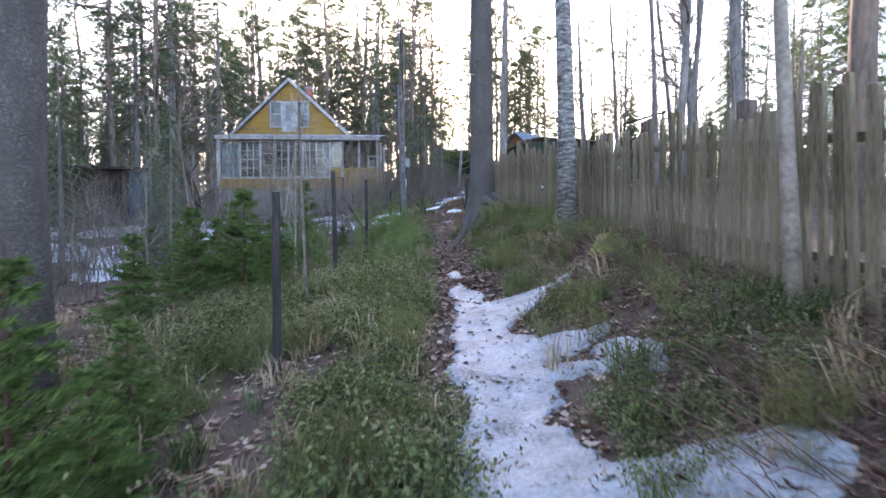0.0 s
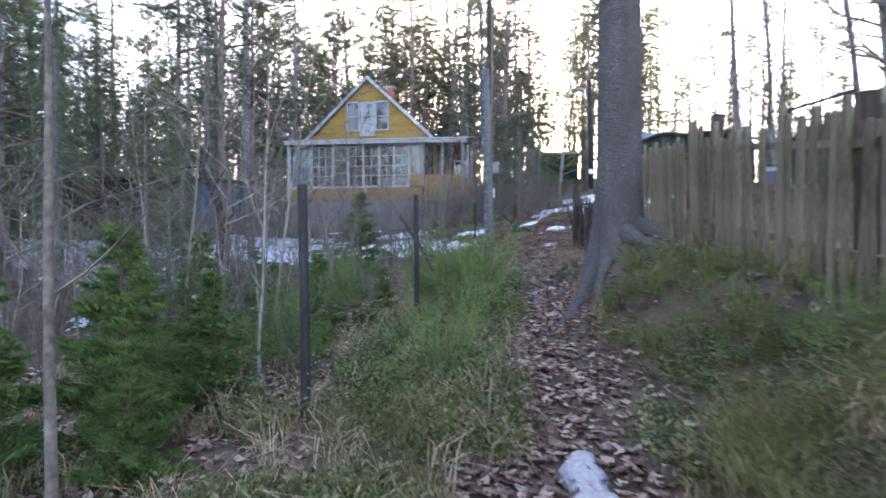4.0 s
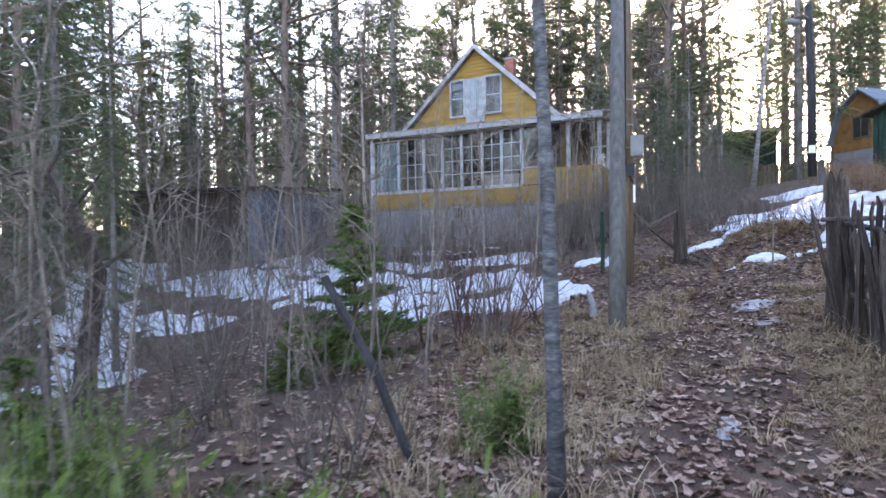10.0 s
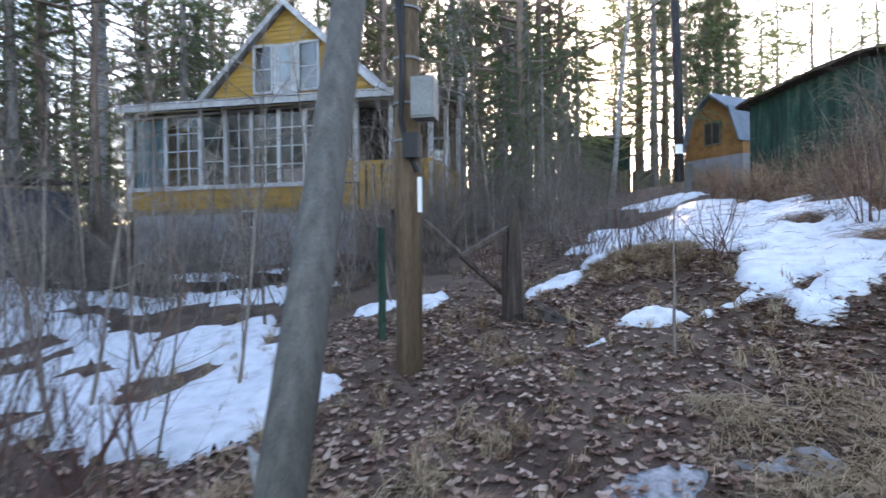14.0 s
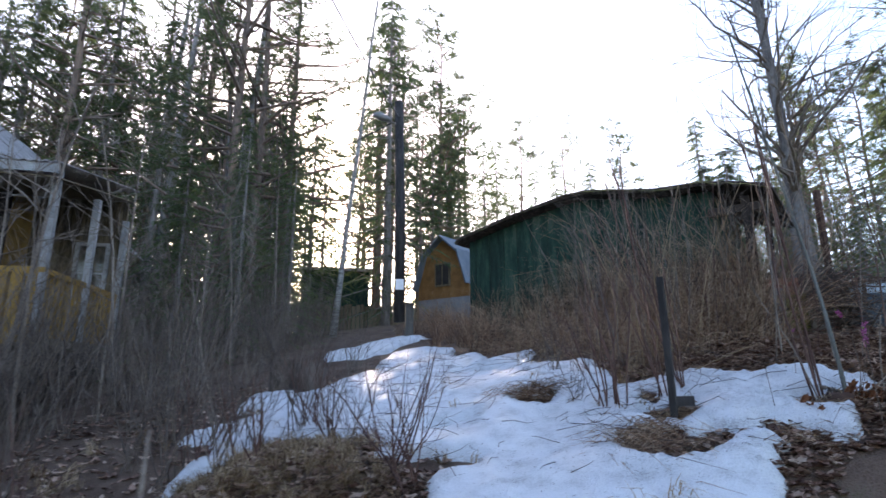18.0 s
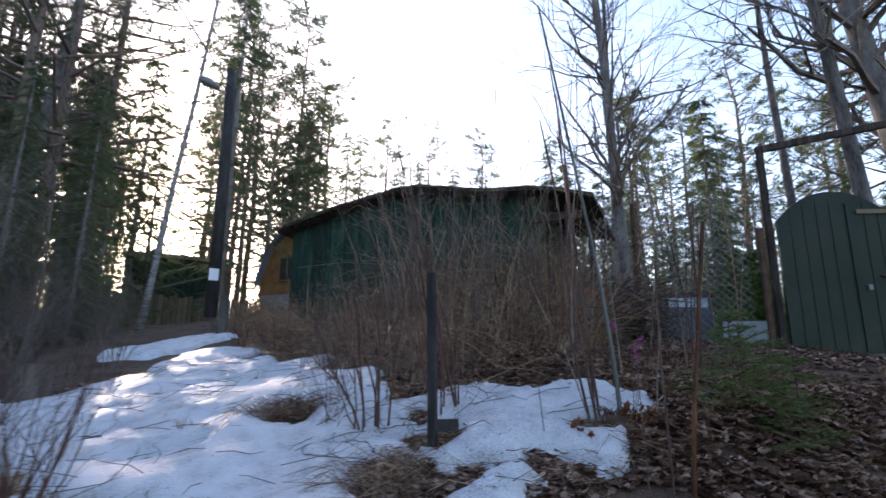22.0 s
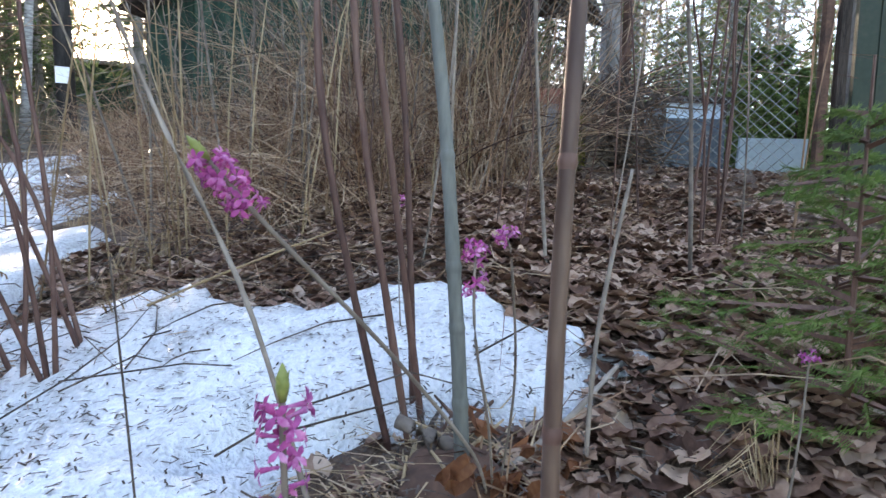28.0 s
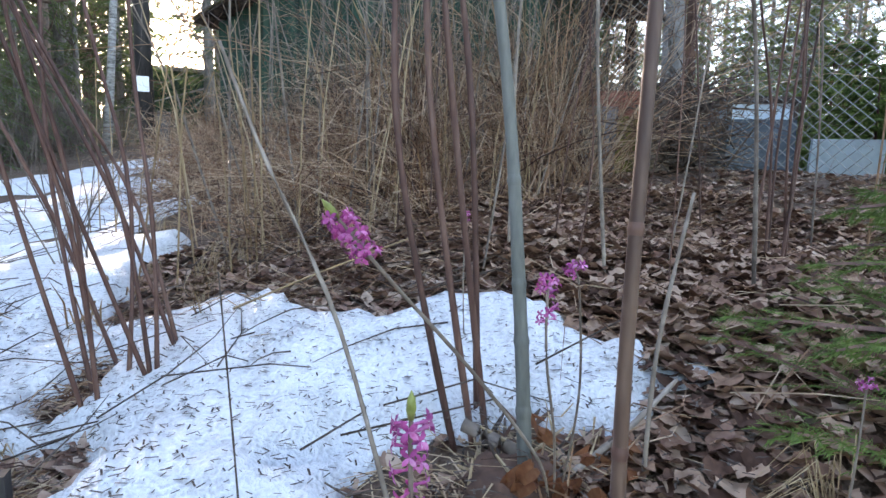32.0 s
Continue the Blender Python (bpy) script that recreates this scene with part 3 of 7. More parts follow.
def window_unit(parent, x0, x1, y, z0, z1, cols, rows, frame_w=0.06, bar=0.028, glass=True, name="window"):
    """A wooden window in a wall along x: frame, bars and panes."""
    k = Shape()
    for a, b, c, d in ((x0, x1, z0, z0 + frame_w), (x0, x1, z1 - frame_w, z1), (x0, x0 + frame_w, z0 + frame_w, z1 - frame_w), (x1 - frame_w, x1, z0 + frame_w, z1 - frame_w)):
        k.box(((a + b) / 2, y, (c + d) / 2), (b - a, 0.07, d - c))
    w = part(name, k, WHITE, parent, "flaking white wooden window frame")
    xi, zi = (x1 - x0 - 2 * frame_w) / cols, (z1 - z0 - 2 * frame_w) / rows
    for i in range(1, cols):
        x = x0 + frame_w + i * xi
        part("bar", span(x - bar / 2, x + bar / 2, y - 0.02, y + 0.02, z0 + frame_w, z1 - frame_w), WHITE, w)
    for j in range(1, rows):
        z = z0 + frame_w + j * zi
        part("bar", span(x0 + frame_w, x1 - frame_w, y - 0.018, y + 0.018, z - bar / 2, z + bar / 2), WHITE, w)
    if glass:
        for i in range(cols):
            for j in range(rows):
                a, c = x0 + frame_w + i * xi, z0 + frame_w + j * zi
                tilt = Euler((rng(-0.02, 0.02), 0, rng(-0.02, 0.02))).to_matrix()
                p = part("pane", boxed((a + xi / 2, y + 0.004, c + zi / 2), (xi - 0.004, 0.004, zi - 0.004), tilt), GLASS, w)
                p.visible_shadow = False
    return w


HX = -8.55  # the ridge line
RIDGE = 10.3
house = thing("yellow_house", "old two-storey wooden house with faded yellow siding", "house", at=(-8.4, 32, 2.9))
part("plinth", span(-11.25, -5.25, 29.7, 38.2, 1.9, 4.1), PLINTH, house, "grey rendered plinth")
vent = part("plinth_vent", span(-8.2, -7.72, 29.64, 29.7, 3.62, 4.05), WHITE, house, "small barred cellar window")
# dark block painting the shade inside the cellar opening
part("vent_shade", span(-8.14, -7.78, 29.615, 29.64, 3.67, 4.0), DARK, vent)
for i in range(4):
    part("grate_bar", span(-8.1 + i * 0.1, -8.08 + i * 0.1, 29.6, 29.615, 3.67, 4.0), WHITE, vent)
body = part("wall", span(-11.75, -5.6, 32.62, 38.3, 4.1, 7.5), YELLOW, house, "yellow board wall")
# upper wall of overlapped boards under the gable
gable = Shape()
gable.prism([(HX - 3.2, 7.1), (HX + 3.2, 7.1), (HX, 10.16)], 32.63, 32.7)
gable_wall = part("gable", gable, YELLOW, house, "yellow boarded gable")
z = 6.85
while z < 10.0:
    half0, half1 = (10.16 - max(z, 7.0)) / 3.16 * 3.25, max((10.16 - z - 0.135) / 3.16 * 3.25, 0.02)
    k = Shape()
    k.add([(HX - half0, 32.6, z), (HX + half0, 32.6, z), (HX + half1, 32.615, z + 0.135), (HX - half1, 32.615, z + 0.135), (HX - half0, 32.628, z), (HX + half0, 32.628, z), (HX + half1, 32.628, z + 0.135), (HX - half1, 32.628, z + 0.135)],
          [(0, 1, 2, 3), (0, 4, 5, 1), (3, 2, 6, 7), (0, 3, 7, 4), (1, 5, 6, 2)])
    part("board", k, YELLOW, gable_wall)
    z += 0.139
for sgn in (-1, 1):
    k = Shape()
    low = (HX + sgn * 3.55, RIDGE - 3.32)
    for i in range(91):
        y, lift = 32.42 + i * 0.07, 0.022 * (i % 2)
        k.v.extend([(HX, y, RIDGE + lift), (low[0], y, low[1] + lift), (HX, y, RIDGE + lift - 0.03), (low[0], y, low[1] + lift - 0.03)])
    for i in range(90):
        a, b = 4 * i, 4 * i + 4
        k.f += [(a, a + 1, b + 1, b), (a + 2, b + 2, b + 3, a + 3), (a + 1, a + 3, b + 3, b + 1)]
    k.f += [(0, 2, 3, 1), (360, 361, 363, 362)]
    part("roof", k, SLATE, house, "grey corrugated roof slope")
    k = Shape()
    k.add([(HX, 32.37, RIDGE + 0.03), (HX + sgn * 3.58, 32.37, RIDGE - 3.32), (HX + sgn * 3.58, 32.37, RIDGE - 3.5), (HX, 32.37, RIDGE - 0.17), (HX, 32.42, RIDGE + 0.03), (HX + sgn * 3.58, 32.42, RIDGE - 3.32), (HX + sgn * 3.58, 32.42, RIDGE - 3.5), (HX, 32.42, RIDGE - 0.17)],
          [(0, 1, 2, 3), (7, 6, 5, 4), (0, 4, 5, 1), (1, 5, 6, 2), (2, 6, 7, 3)])
    part("bargeboard", k, WHITE, house, "flaking white bargeboard")
    # soffit battens
    part("batten", span(HX + sgn * 1.7 - 0.03, HX + sgn * 1.7 + 0.03, 32.42, 32.6, RIDGE - 1.76, RIDGE - 1.68), WHITE, house)
chimney = part("chimney", span(-8.4, -8.05, 35.4, 35.75, 9.2, 10.55), BRICK, house, "red brick chimney")
for j in range(7):
    part("brick_course", span(-8.41, -8.04, 35.39, 35.76, 9.75 + j * 0.115, 9.845 + j * 0.115), BRICK, chimney)
part("cap", span(-8.45, -8.0, 35.35, 35.8, 10.55, 10.62), SLATE, chimney)
# gable window with a narrow balcony door in the middle
window_unit(house, -9.64, -8.98, 32.56, 7.66, 9.1, 1, 2, 0.07)
window_unit(house, -8.2, -7.5, 32.56, 7.66, 9.1, 1, 2, 0.07)
door = part("balcony_door", span(-8.97, -8.21, 32.54, 32.6, 7.42, 9.08), WHITE, house, "white balcony door with a long pane")
part("pane", span(-8.75, -8.43, 32.52, 32.538, 7.97, 8.97), GLASS, door)
part("door_panel", span(-8.8, -8.38, 32.525, 32.54, 7.5, 7.9), WHITE, door)
# dark sheet behind the gable windows, painted as the room's shade
part("room_shade_sheet", span(-9.6, -7.54, 32.6, 32.63, 7.68, 9.08), DARK, house)
# veranda
for j in range(4):
    k = Shape()
    k.box((-8.24, 29.625 - 0.0, 4.175 + j * 0.118), (6.1, 0.03, 0.112), Euler((0.09, 0, 0)).to_matrix())
    part("board", k, YELLOW, house)
part("veranda_wall", span(-11.3, -5.2, 29.645, 29.68, 4.1, 4.58), YELLOW, house, "yellow siding below the veranda windows")
part("sill", span(-11.32, -5.78, 29.56, 29.7, 4.57, 4.625), WHITE, house)
for j in range(4):
    part("board", span(-5.76, -5.18, 29.6, 29.63, 4.63 + j * 0.118, 4.742 + j * 0.118), YELLOW, house)
part("corner_post", span(-11.34, -11.22, 29.58, 29.7, 4.1, 6.52), WHITE, house)
for x0, x1, c, r in ((-11.22, -10.2, 3, 4), (-10.2, -9.2, 3, 4), (-9.2, -8.5, 1, 3), (-8.5, -7.82, 2, 4), (-7.82, -7.1, 2, 4), (-7.1, -6.44, 2, 4), (-6.44, -5.78, 2, 4)):
    window_unit(house, x0, x1, 29.63, 4.63, 6.42, c, r, 0.045, 0.024)
window_unit(house, -5.76, -5.2, 29.63, 5.12, 6.42, 1, 1, 0.045)
for x in (-9.2, -8.5, -5.77, -5.17):
    part("post", span(x - 0.05, x + 0.05, 29.57, 29.67, 4.63, 6.52), WHITE, house)
part("veranda_floor", span(-11.25, -3.4, 29.66, 32.6, 3.98, 4.1), OLD_WOOD, house)
# added dark sheet before the house wall: the veranda's shade as colour
part("veranda_shade_sheet", span(-11.25, -5.2, 31.9, 31.96, 4.1, 6.9), DARK, house)
part("side_wall", span(-11.3, -11.24, 29.72, 32.6, 4.1, 6.6), YELLOW, house)
# folded curtain, with the panes' sky reflection put into its colour
for x0, x1 in ((-11.15, -10.25),):
    k = Shape()
    n = 26
    for z in (4.7, 6.35):
        k.v.extend([(x0 + (x1 - x0) * i / n, 29.72 + 0.035 * math.sin(i * 1.9) + rng(-0.01, 0.01), z) for i in range(n + 1)])
    k.f += [(i, i + 1, n + 2 + i, n + 1 + i) for i in range(n)]
    part("curtain", k, CURTAIN, house, "curtain behind the panes, coloured pale blue like reflected sky", True)
for x0, x1 in ((-7.05, -6.5), (-6.42, -5.85)):
    part("cardboard", span(x0, x1, 29.72, 29.74, 4.68, 5.0), surface("faded_pink_board", [(0.3, (0.25, 0.17, 0.15)), (0.7, (0.4, 0.3, 0.28))], 4, 40, 0.9, 0), house, "faded board leaning behind the panes")
part("fascia", boxed((-7.3, 29.27, 6.5), (8.02, 0.04, 0.14), Euler((0, 0.013, 0)).to_matrix()), WHITE, house, "white eaves board")
part("veranda_roof", corrugated((-11.35, -3.28), 29.22, 32.6, lambda x, y: 6.56 - 0.013 * (x + 7.5) + (y - 29.22) * 0.2, 0.02, 0.07, 0.028), SLATE, house, "grey corrugated veranda roof")
part("lining", boxed((-7.3, 30.9, 6.7), (7.9, 3.2, 0.02), Euler((0.19, 0.013, 0)).to_matrix()), OLD_WOOD, house, "bare boards under the veranda roof")
# open porch on posts
for x, y in ((-3.45, 29.65), (-3.45, 31.1), (-3.45, 32.5), (-4.35, 29.65)):
    part("porch_post", span(x - 0.05, x + 0.05, y - 0.05, y + 0.05, 4.1, 6.55), WHITE, house)
for x, y in ((-3.5, 29.75), (-3.5, 32.4), (-5.0, 29.75), (-4.3, 31)):
    part("stilt", span(x - 0.08, x + 0.08, y - 0.08, y + 0.08, 1.9, 4.0), ROT_WOOD, house)
part("rail", span(-5.15, -3.4, 29.6, 29.66, 5.0, 5.08), YELLOW, house)
part("rail", span(-3.48, -3.42, 29.6, 32.6, 5.0, 5.08), YELLOW, house)
for i in range(9):
    part("railing_board", span(-5.1 + i * 0.185, -4.96 + i * 0.185, 29.59, 29.615, 4.0, 5.0), YELLOW, house)
for i in range(15):
    part("baluster", span(-3.47, -3.43, 29.75 + i * 0.19, 29.81 + i * 0.19, 4.1, 5.0), YELLOW, house)
part("porch_wall", span(-5.15, -3.5, 32.62, 32.7, 4.1, 7.0), OLD_WOOD, house, "bare board wall behind the porch")
window_unit(house, -4.3, -3.7, 32.56, 4.9, 6.1, 2, 2)
# added dark sheet that paints the shade below the porch floor
part("underfloor_shade_sheet", span(-5.2, -3.6, 32.4, 32.5, 1.9, 4.0), DARK, house)
# stacked terrace edge before the house
k = Shape()
for i in range(14):
    x = -10.5 + i * 0.6
    k.box((x, 26.9 + rng(-0.08, 0.08), gz(x, 26.9) + 0.06), (0.58, 0.16, 0.2), Euler((0, rng(-0.05, 0.05), rng(-0.1, 0.1))).to_matrix())
single("terrace_edging", k, ROT_WOOD, "rotten log edging of a terrace with moss", "edging")


# ---- green shed, far huts ----
shed = thing("green_shed", "low shed of green vertical boards with a mossy roof", "shed", at=(2.97, 30.1, 4.0), turn=-49.8)
SL, SD = 4.75, 1.9


SHED_ROOF = [(-0.15, 1.8), (0.0, 1.86), (0.9, 2.06), (1.95, 2.22), (2.3, 2.22), (2.8, 2.12), (3.3, 2.03), (3.85, 2.0), (4.25, 1.92), (4.68, 1.8)]


def shed_top(s):
    return float(np.interp(s, [q[0] for q in SHED_ROOF], [q[1] for q in SHED_ROOF]))


i, s = 0, 0.0
while s < 3.95:
    w = rng(0.12, 0.16)
    top = shed_top(s + w / 2)
    part("board", boxed((s + w / 2, -0.02 + (0.012 if i % 2 else 0.0), top / 2 - 0.2), (w - 0.006, 0.022, top + 0.35)), GREEN_BOARD, shed, local=True)
    s += w
    i += 1
k = Shape()
k.box((0.02, SD / 2, 0.8), (0.04, SD, 2.3))
k.box((3.95, SD / 2, 0.8), (0.04, SD, 2.3))
k.box((2.0, SD, 0.8), (3.9, 0.04, 2.4))
k.box((2.0, 0.05, 0.8), (3.85, 0.03, 2.4))
part("wall", k, GREEN_BOARD, shed, local=True)
profile = SHED_ROOF
k = Shape()
k.prism(profile + [(x, z + 0.06) for x, z in reversed(profile)], -0.25, SD + 0.3)
part("roof", k, ROT_WOOD, shed, "dark sagging board roof", local=True)
k = Shape()
n = 40
for a in range(n + 1):
    x = -0.16 + 4.82 * a / n
    zz = np.interp(x, [q[0] for q in profile], [q[1] for q in profile]) + 0.07
    for b in range(25):
        y = -0.28 + (SD + 0.56) * b / 24
        k.v.append((x, y, zz + 0.05 * noise.noise((x * 2.3, y * 2.3, 1.0)) + 0.02 * noise.noise((x * 9, y * 9, 4.0)) - (0.05 if b in (0, 24) or a in (0, n) else 0)))
k.f += [(a * 25 + b, (a + 1) * 25 + b, (a + 1) * 25 + b + 1, a * 25 + b + 1) for a in range(n) for b in range(24)]
part("moss", k, MOSS, shed, "thick moss on the roof", True, local=True)
for x in (4.35,):
    part("post", span(x - 0.05, x + 0.05, -0.1, 0.0, -0.5, 1.8), ROT_WOOD, shed, local=True)
    part("post", span(x - 0.05, x + 0.05, SD - 0.1, SD, -0.5, 1.8), ROT_WOOD, shed, local=True)
part("lintel", span(3.9, 4.5, -0.1, 0.0, 1.6, 1.7), ROT_WOOD, shed, local=True)

hut = thing("gambrel_cottage", "small ochre cottage with a gambrel metal roof", "house", at=(4.35, 44.2, 5.2), turn=-50)
gam = [(0, 0.0), (0, 2.0), (0.45, 3.35), (1.35, 4.1), (2.25, 3.35), (2.7, 2.0), (2.7, 0.0)]
k = Shape()
k.prism([(0, 1.5), (0, 2.0), (0.45, 3.35), (1.35, 4.05), (2.25, 3.35), (2.7, 2.0), (2.7, 1.5)], 0.02, 6)
part("wall", k, ORANGE, hut, "ochre boarded gable wall", local=True)
k = Shape()
k.prism([(0, -0.5), (0, 1.5), (2.7, 1.5), (2.7, -0.5)], 0.02, 6)
part("lower_wall", k, PLINTH, hut, "grey lower wall", local=True)
for a, b in zip(gam[1:-2], gam[2:-1]):
    k = Shape()
    d = Vector((b[0] - a[0], 0, b[1] - a[1]))
    nrm = Vector((-d.z, 0, d.x)).normalized() * 0.06
    e = d.normalized() * 0.12
    k.prism([(a[0] - e.x, a[1] - e.z), (b[0] + e.x * 0.2, b[1] + e.z * 0.2), (b[0] + e.x * 0.2 + nrm.x, b[1] + e.z * 0.2 + nrm.z), (a[0] - e.x + nrm.x, a[1] - e.z + nrm.z)], -0.3, 6.3)
    part("roof", k, surface("blue_grey_roof_metal", [(0.3, (0.09, 0.115, 0.14)), (0.7, (0.17, 0.2, 0.23))], 3, 30, 0.75, 0.1, 0.004), hut, local=True)
w = part("window", span(0.95, 1.75, -0.05, 0.02, 2.0, 3.0), OLD_WOOD, hut, local=True)
# near-black panes: the shade of the room put into their colour
part("pane", span(1.02, 1.32, -0.06, -0.048, 2.07, 2.93), DARK, w)
part("pane", span(1.38, 1.68, -0.06, -0.048, 2.07, 2.93), DARK, w)

far_hut = thing("green_hut", "dark green hut behind the trees", "shed", at=(1.0, 52, 5.4))
part("wall", span(-0.9, 2.7, 51.2, 56, 4.8, 9.2), GREEN_BOARD, far_hut)
part("roof", span(-1.1, 2.9, 50.9, 56.3, 9.2, 9.35), SLATE, far_hut)
far_fence = thing("board_fence", "grey board fence far behind the trees", "fence", at=(0, 44, 5))
for i in range(40):
    x = -2.2 + i * 0.16
    part("board", span(x, x + 0.14, 43.0, 43.03, 4.6, 6.3 + 0.05 * math.sin(i * 2.1)), OLD_WOOD, far_fence)

old = thing("blue_shed", "weathered shed with a faded blue wall", "shed", at=(-15, 27, 2.2), turn=12)
part("wall", span(-19.6, -14.6, 26.2, 29.5, 1.2, 4.7), ROT_WOOD, old, "black weathered board wall")
for i in range(11):
    part("board", span(-14.6 + i * 0.15, -14.46 + i * 0.15, 26.18 + 0.01 * (i % 2), 26.22, 1.8, 4.6), BLUE_BOARD if i > 5 else ROT_WOOD, old)
part("side_wall", span(-14.6, -12.95, 26.24, 29.5, 1.8, 4.6), BLUE_BOARD, old)
part("roof", boxed((-16.25, 27.8, 4.85), (7.1, 4.0, 0.1), Euler((0.06, 0.03, 0)).to_matrix()), ROT_WOOD, old)


# ---- fences ----
def picket(h, w=0.07, d=0.025):
    k = Shape()
    k.prism([(-w / 2, 0), (w / 2, 0), (w / 2 * rng(0.85, 1.1), h - rng(0.0, 0.03)), (w / 2 * rng(0.2, 0.8), h), (-w / 2 * rng(0.2, 0.8), h), (-w / 2 * rng(0.85, 1.1), h - rng(0.0, 0.03))], -d / 2, d / 2)
    return k


PICKETS = [picket(h, w).mesh("picket", OLD_WOOD) for h, w in ((1.13, 0.052), (1.17, 0.046), (1.1, 0.056), (1.22, 0.05), (1.06, 0.053), (1.15, 0.058))]
fence_line = [(1.95, 3.2), (1.8, 5.0), (1.72, 6.4), (1.65, 8.0), (1.62, 9.2), (1.42, 10.3), (1.12, 11.9), (0.88, 14.8)]


def along(line, s):
    for (ax, ay), (bx, by) in zip(line, line[1:]):
        n = math.hypot(bx - ax, by - ay)
        if s <= n:
            return ax + (bx - ax) * s / n, ay + (by - ay) * s / n, math.degrees(math.atan2(by - ay, bx - ax))
        s -= n
    return None


fence = thing("picket_fence", "tall weathered grey picket fence beside the path", "fence", at=(1.7, 7, 1.2))
s = 0.0
rnd = random.Random(5)
while along(fence_line, s):
    x, y, a = along(fence_line, s)
    p = part("picket", PICKETS[rnd.randrange(6)], None, fence)
    p.matrix_basis = fence.matrix_basis.inverted() @ pose(x, y, gz(x, y) - 0.05, rnd.uniform(-2.5, 2.5), rnd.gauss(0, 1.6), a + rnd.uniform(-5, 5))
    p.matrix_parent_inverse = Matrix()
    s += rnd.uniform(0.09, 0.108)
for (ax, ay), (bx, by) in zip(fence_line, fence_line[1:]):
    n = max(1, round(math.hypot(bx - ax, by - ay) / 2.4))
    for i in range(n):
        px_, py_ = ax + (bx - ax) * i / n, ay + (by - ay) * i / n
        qx, qy = ax + (bx - ax) * (i + 1) / n, ay + (by - ay) * (i + 1) / n
        for h in (0.28, 0.9):
            k = Shape()
            k.tube([(px_ + 0.05, py_, gz(px_, py_) + h), (qx + 0.05, qy, gz(qx, qy) + h)], 0.034, 4)
            part("rail", k, OLD_WOOD, fence)
        k = Shape()
        k.box((px_ + 0.11, py_, gz(px_, py_) + 0.48), (0.09, 0.09, 1.4))
        part("post", k, ROT_WOOD, fence)

broken = thing("broken_fence", "rotten leaning remains of a board fence", "fence", at=(0.6, 18.9, 2.1))
rnd = random.Random(8)
for i in range(48):
    y = 19.7 - (i % 24) * 0.078 + rnd.uniform(-0.05, 0.05)
    x = 0.56 + 0.013 * (i % 24) + rnd.uniform(-0.05, 0.05) + (0.05 if i > 23 else 0)
    h = 1.22 - 0.006 * (i % 24) + rnd.uniform(-0.22, 0.14) - (0.25 if i > 23 else 0)
    k = Shape()
    w = rnd.uniform(0.04, 0.085)
    q = [Vector((rnd.uniform(-0.015, 0.015), rnd.uniform(-0.02, 0.02) , h * f)) for f in (0, 0.35, 0.7, 0.93, 1.0)]
    k.tube(q, [w * 0.6, w * 0.62, w * 0.55, w * 0.45, w * rnd.uniform(0.1, 0.35)], 5)
    k.v = [(a * 0.55, b, c) for a, b, c in k.v]
    p = part("board", k, ROT_WOOD, broken)
    p.matrix_basis = broken.matrix_basis.inverted() @ pose(x, y, gz(x, y) - 0.05, rnd.gauss(2, 6), rnd.gauss(0, 5), rnd.uniform(-30, 30))
    p.matrix_parent_inverse = Matrix()
for z in (0.35, 0.95):
    k = Shape()
    k.tube([(0.54, 19.85, gz(0.54, 19.85) + z), (0.88, 17.85, gz(0.88, 17.85) + z - 0.05)], 0.026, 5)
    part("rail", k, ROT_WOOD, broken)
k = Shape()
k.tube([(0.56, 19.65, gz(0.56, 19.65) - 0.1), (0.58, 19.65, 2.6), (0.56, 19.67, gz(0.56, 19.65) + 1.3)], [0.105, 0.1, 0.09], 9)
part("post", k, ROT_WOOD, broken, "thick rotten corner post")
for i in range(8):
    a = i * 0.785 + 0.2
    x, y, z = 0.56 + 0.07 * math.cos(a), 19.67 + 0.07 * math.sin(a), gz(0.56, 19.65) + 1.22
    k = Shape()
    k.tube([(x, y, z - 0.1), (x + 0.01 * math.cos(a), y + 0.01 * math.sin(a), z + 0.1), (x + 0.02 * math.cos(a), y, z + 0.14 + 0.09 * (i * 5 % 7) / 6)], [0.03, 0.024, 0.004], 4)
    part("splinter", k, ROT_WOOD, broken)
k = Shape()
k.tube([(0.44, 19.6, gz(0.5, 19.6) + 0.98), (1.0, 19.2, gz(0.7, 19.3) + 1.0)], 0.022, 6)
part("rail", k, ROT_WOOD, broken)


# ---- posts and poles ----
def leaning_post(name, x, y, h, r, material, label, lean=(0, 0), category="post", group="", sides=7):
    z = gz(x, y)
    k = Shape()
    k.tube([(0, 0, -0.2), (lean[0] * 0.5 + 0.004, lean[1] * 0.5, h * 0.5), (lean[0], lean[1], h)], [r * 1.05, r, r * 0.95], sides)
    return single(name, k, material, label, category, group, at=pose(x, y, z))


for x, y, h, r, lean in ((-1.29, 6.33, 1.22, 0.028, (0.01, 0)), (-1.63, 10.0, 1.42, 0.03, (-0.02, 0)), (-1.63, 12.98, 1.45, 0.03, (-0.01, 0)), (-1.92, 16.35, 1.15, 0.03, (-0.8, 0.05))):
    leaning_post("fence_post", x, y, h, r, POST_BLACK, "black tarred wooden fence post" + (" fallen aslant" if lean[0] < -0.5 else ""), lean, group="old fence posts")

pole = thing("utility_pole", "brown wooden utility pole with a grey meter box and cables", "pole", at=(-1.65, 22.2, 2.25))
k = Shape()
k.tube([(-1.65, 22.2, 1.9), (-1.65, 22.2, 5.5), (-1.65, 22.2, 9.0)], [0.105, 0.095, 0.08], 14)
part("shaft", k, BROWN_POLE, pole, smooth=True)
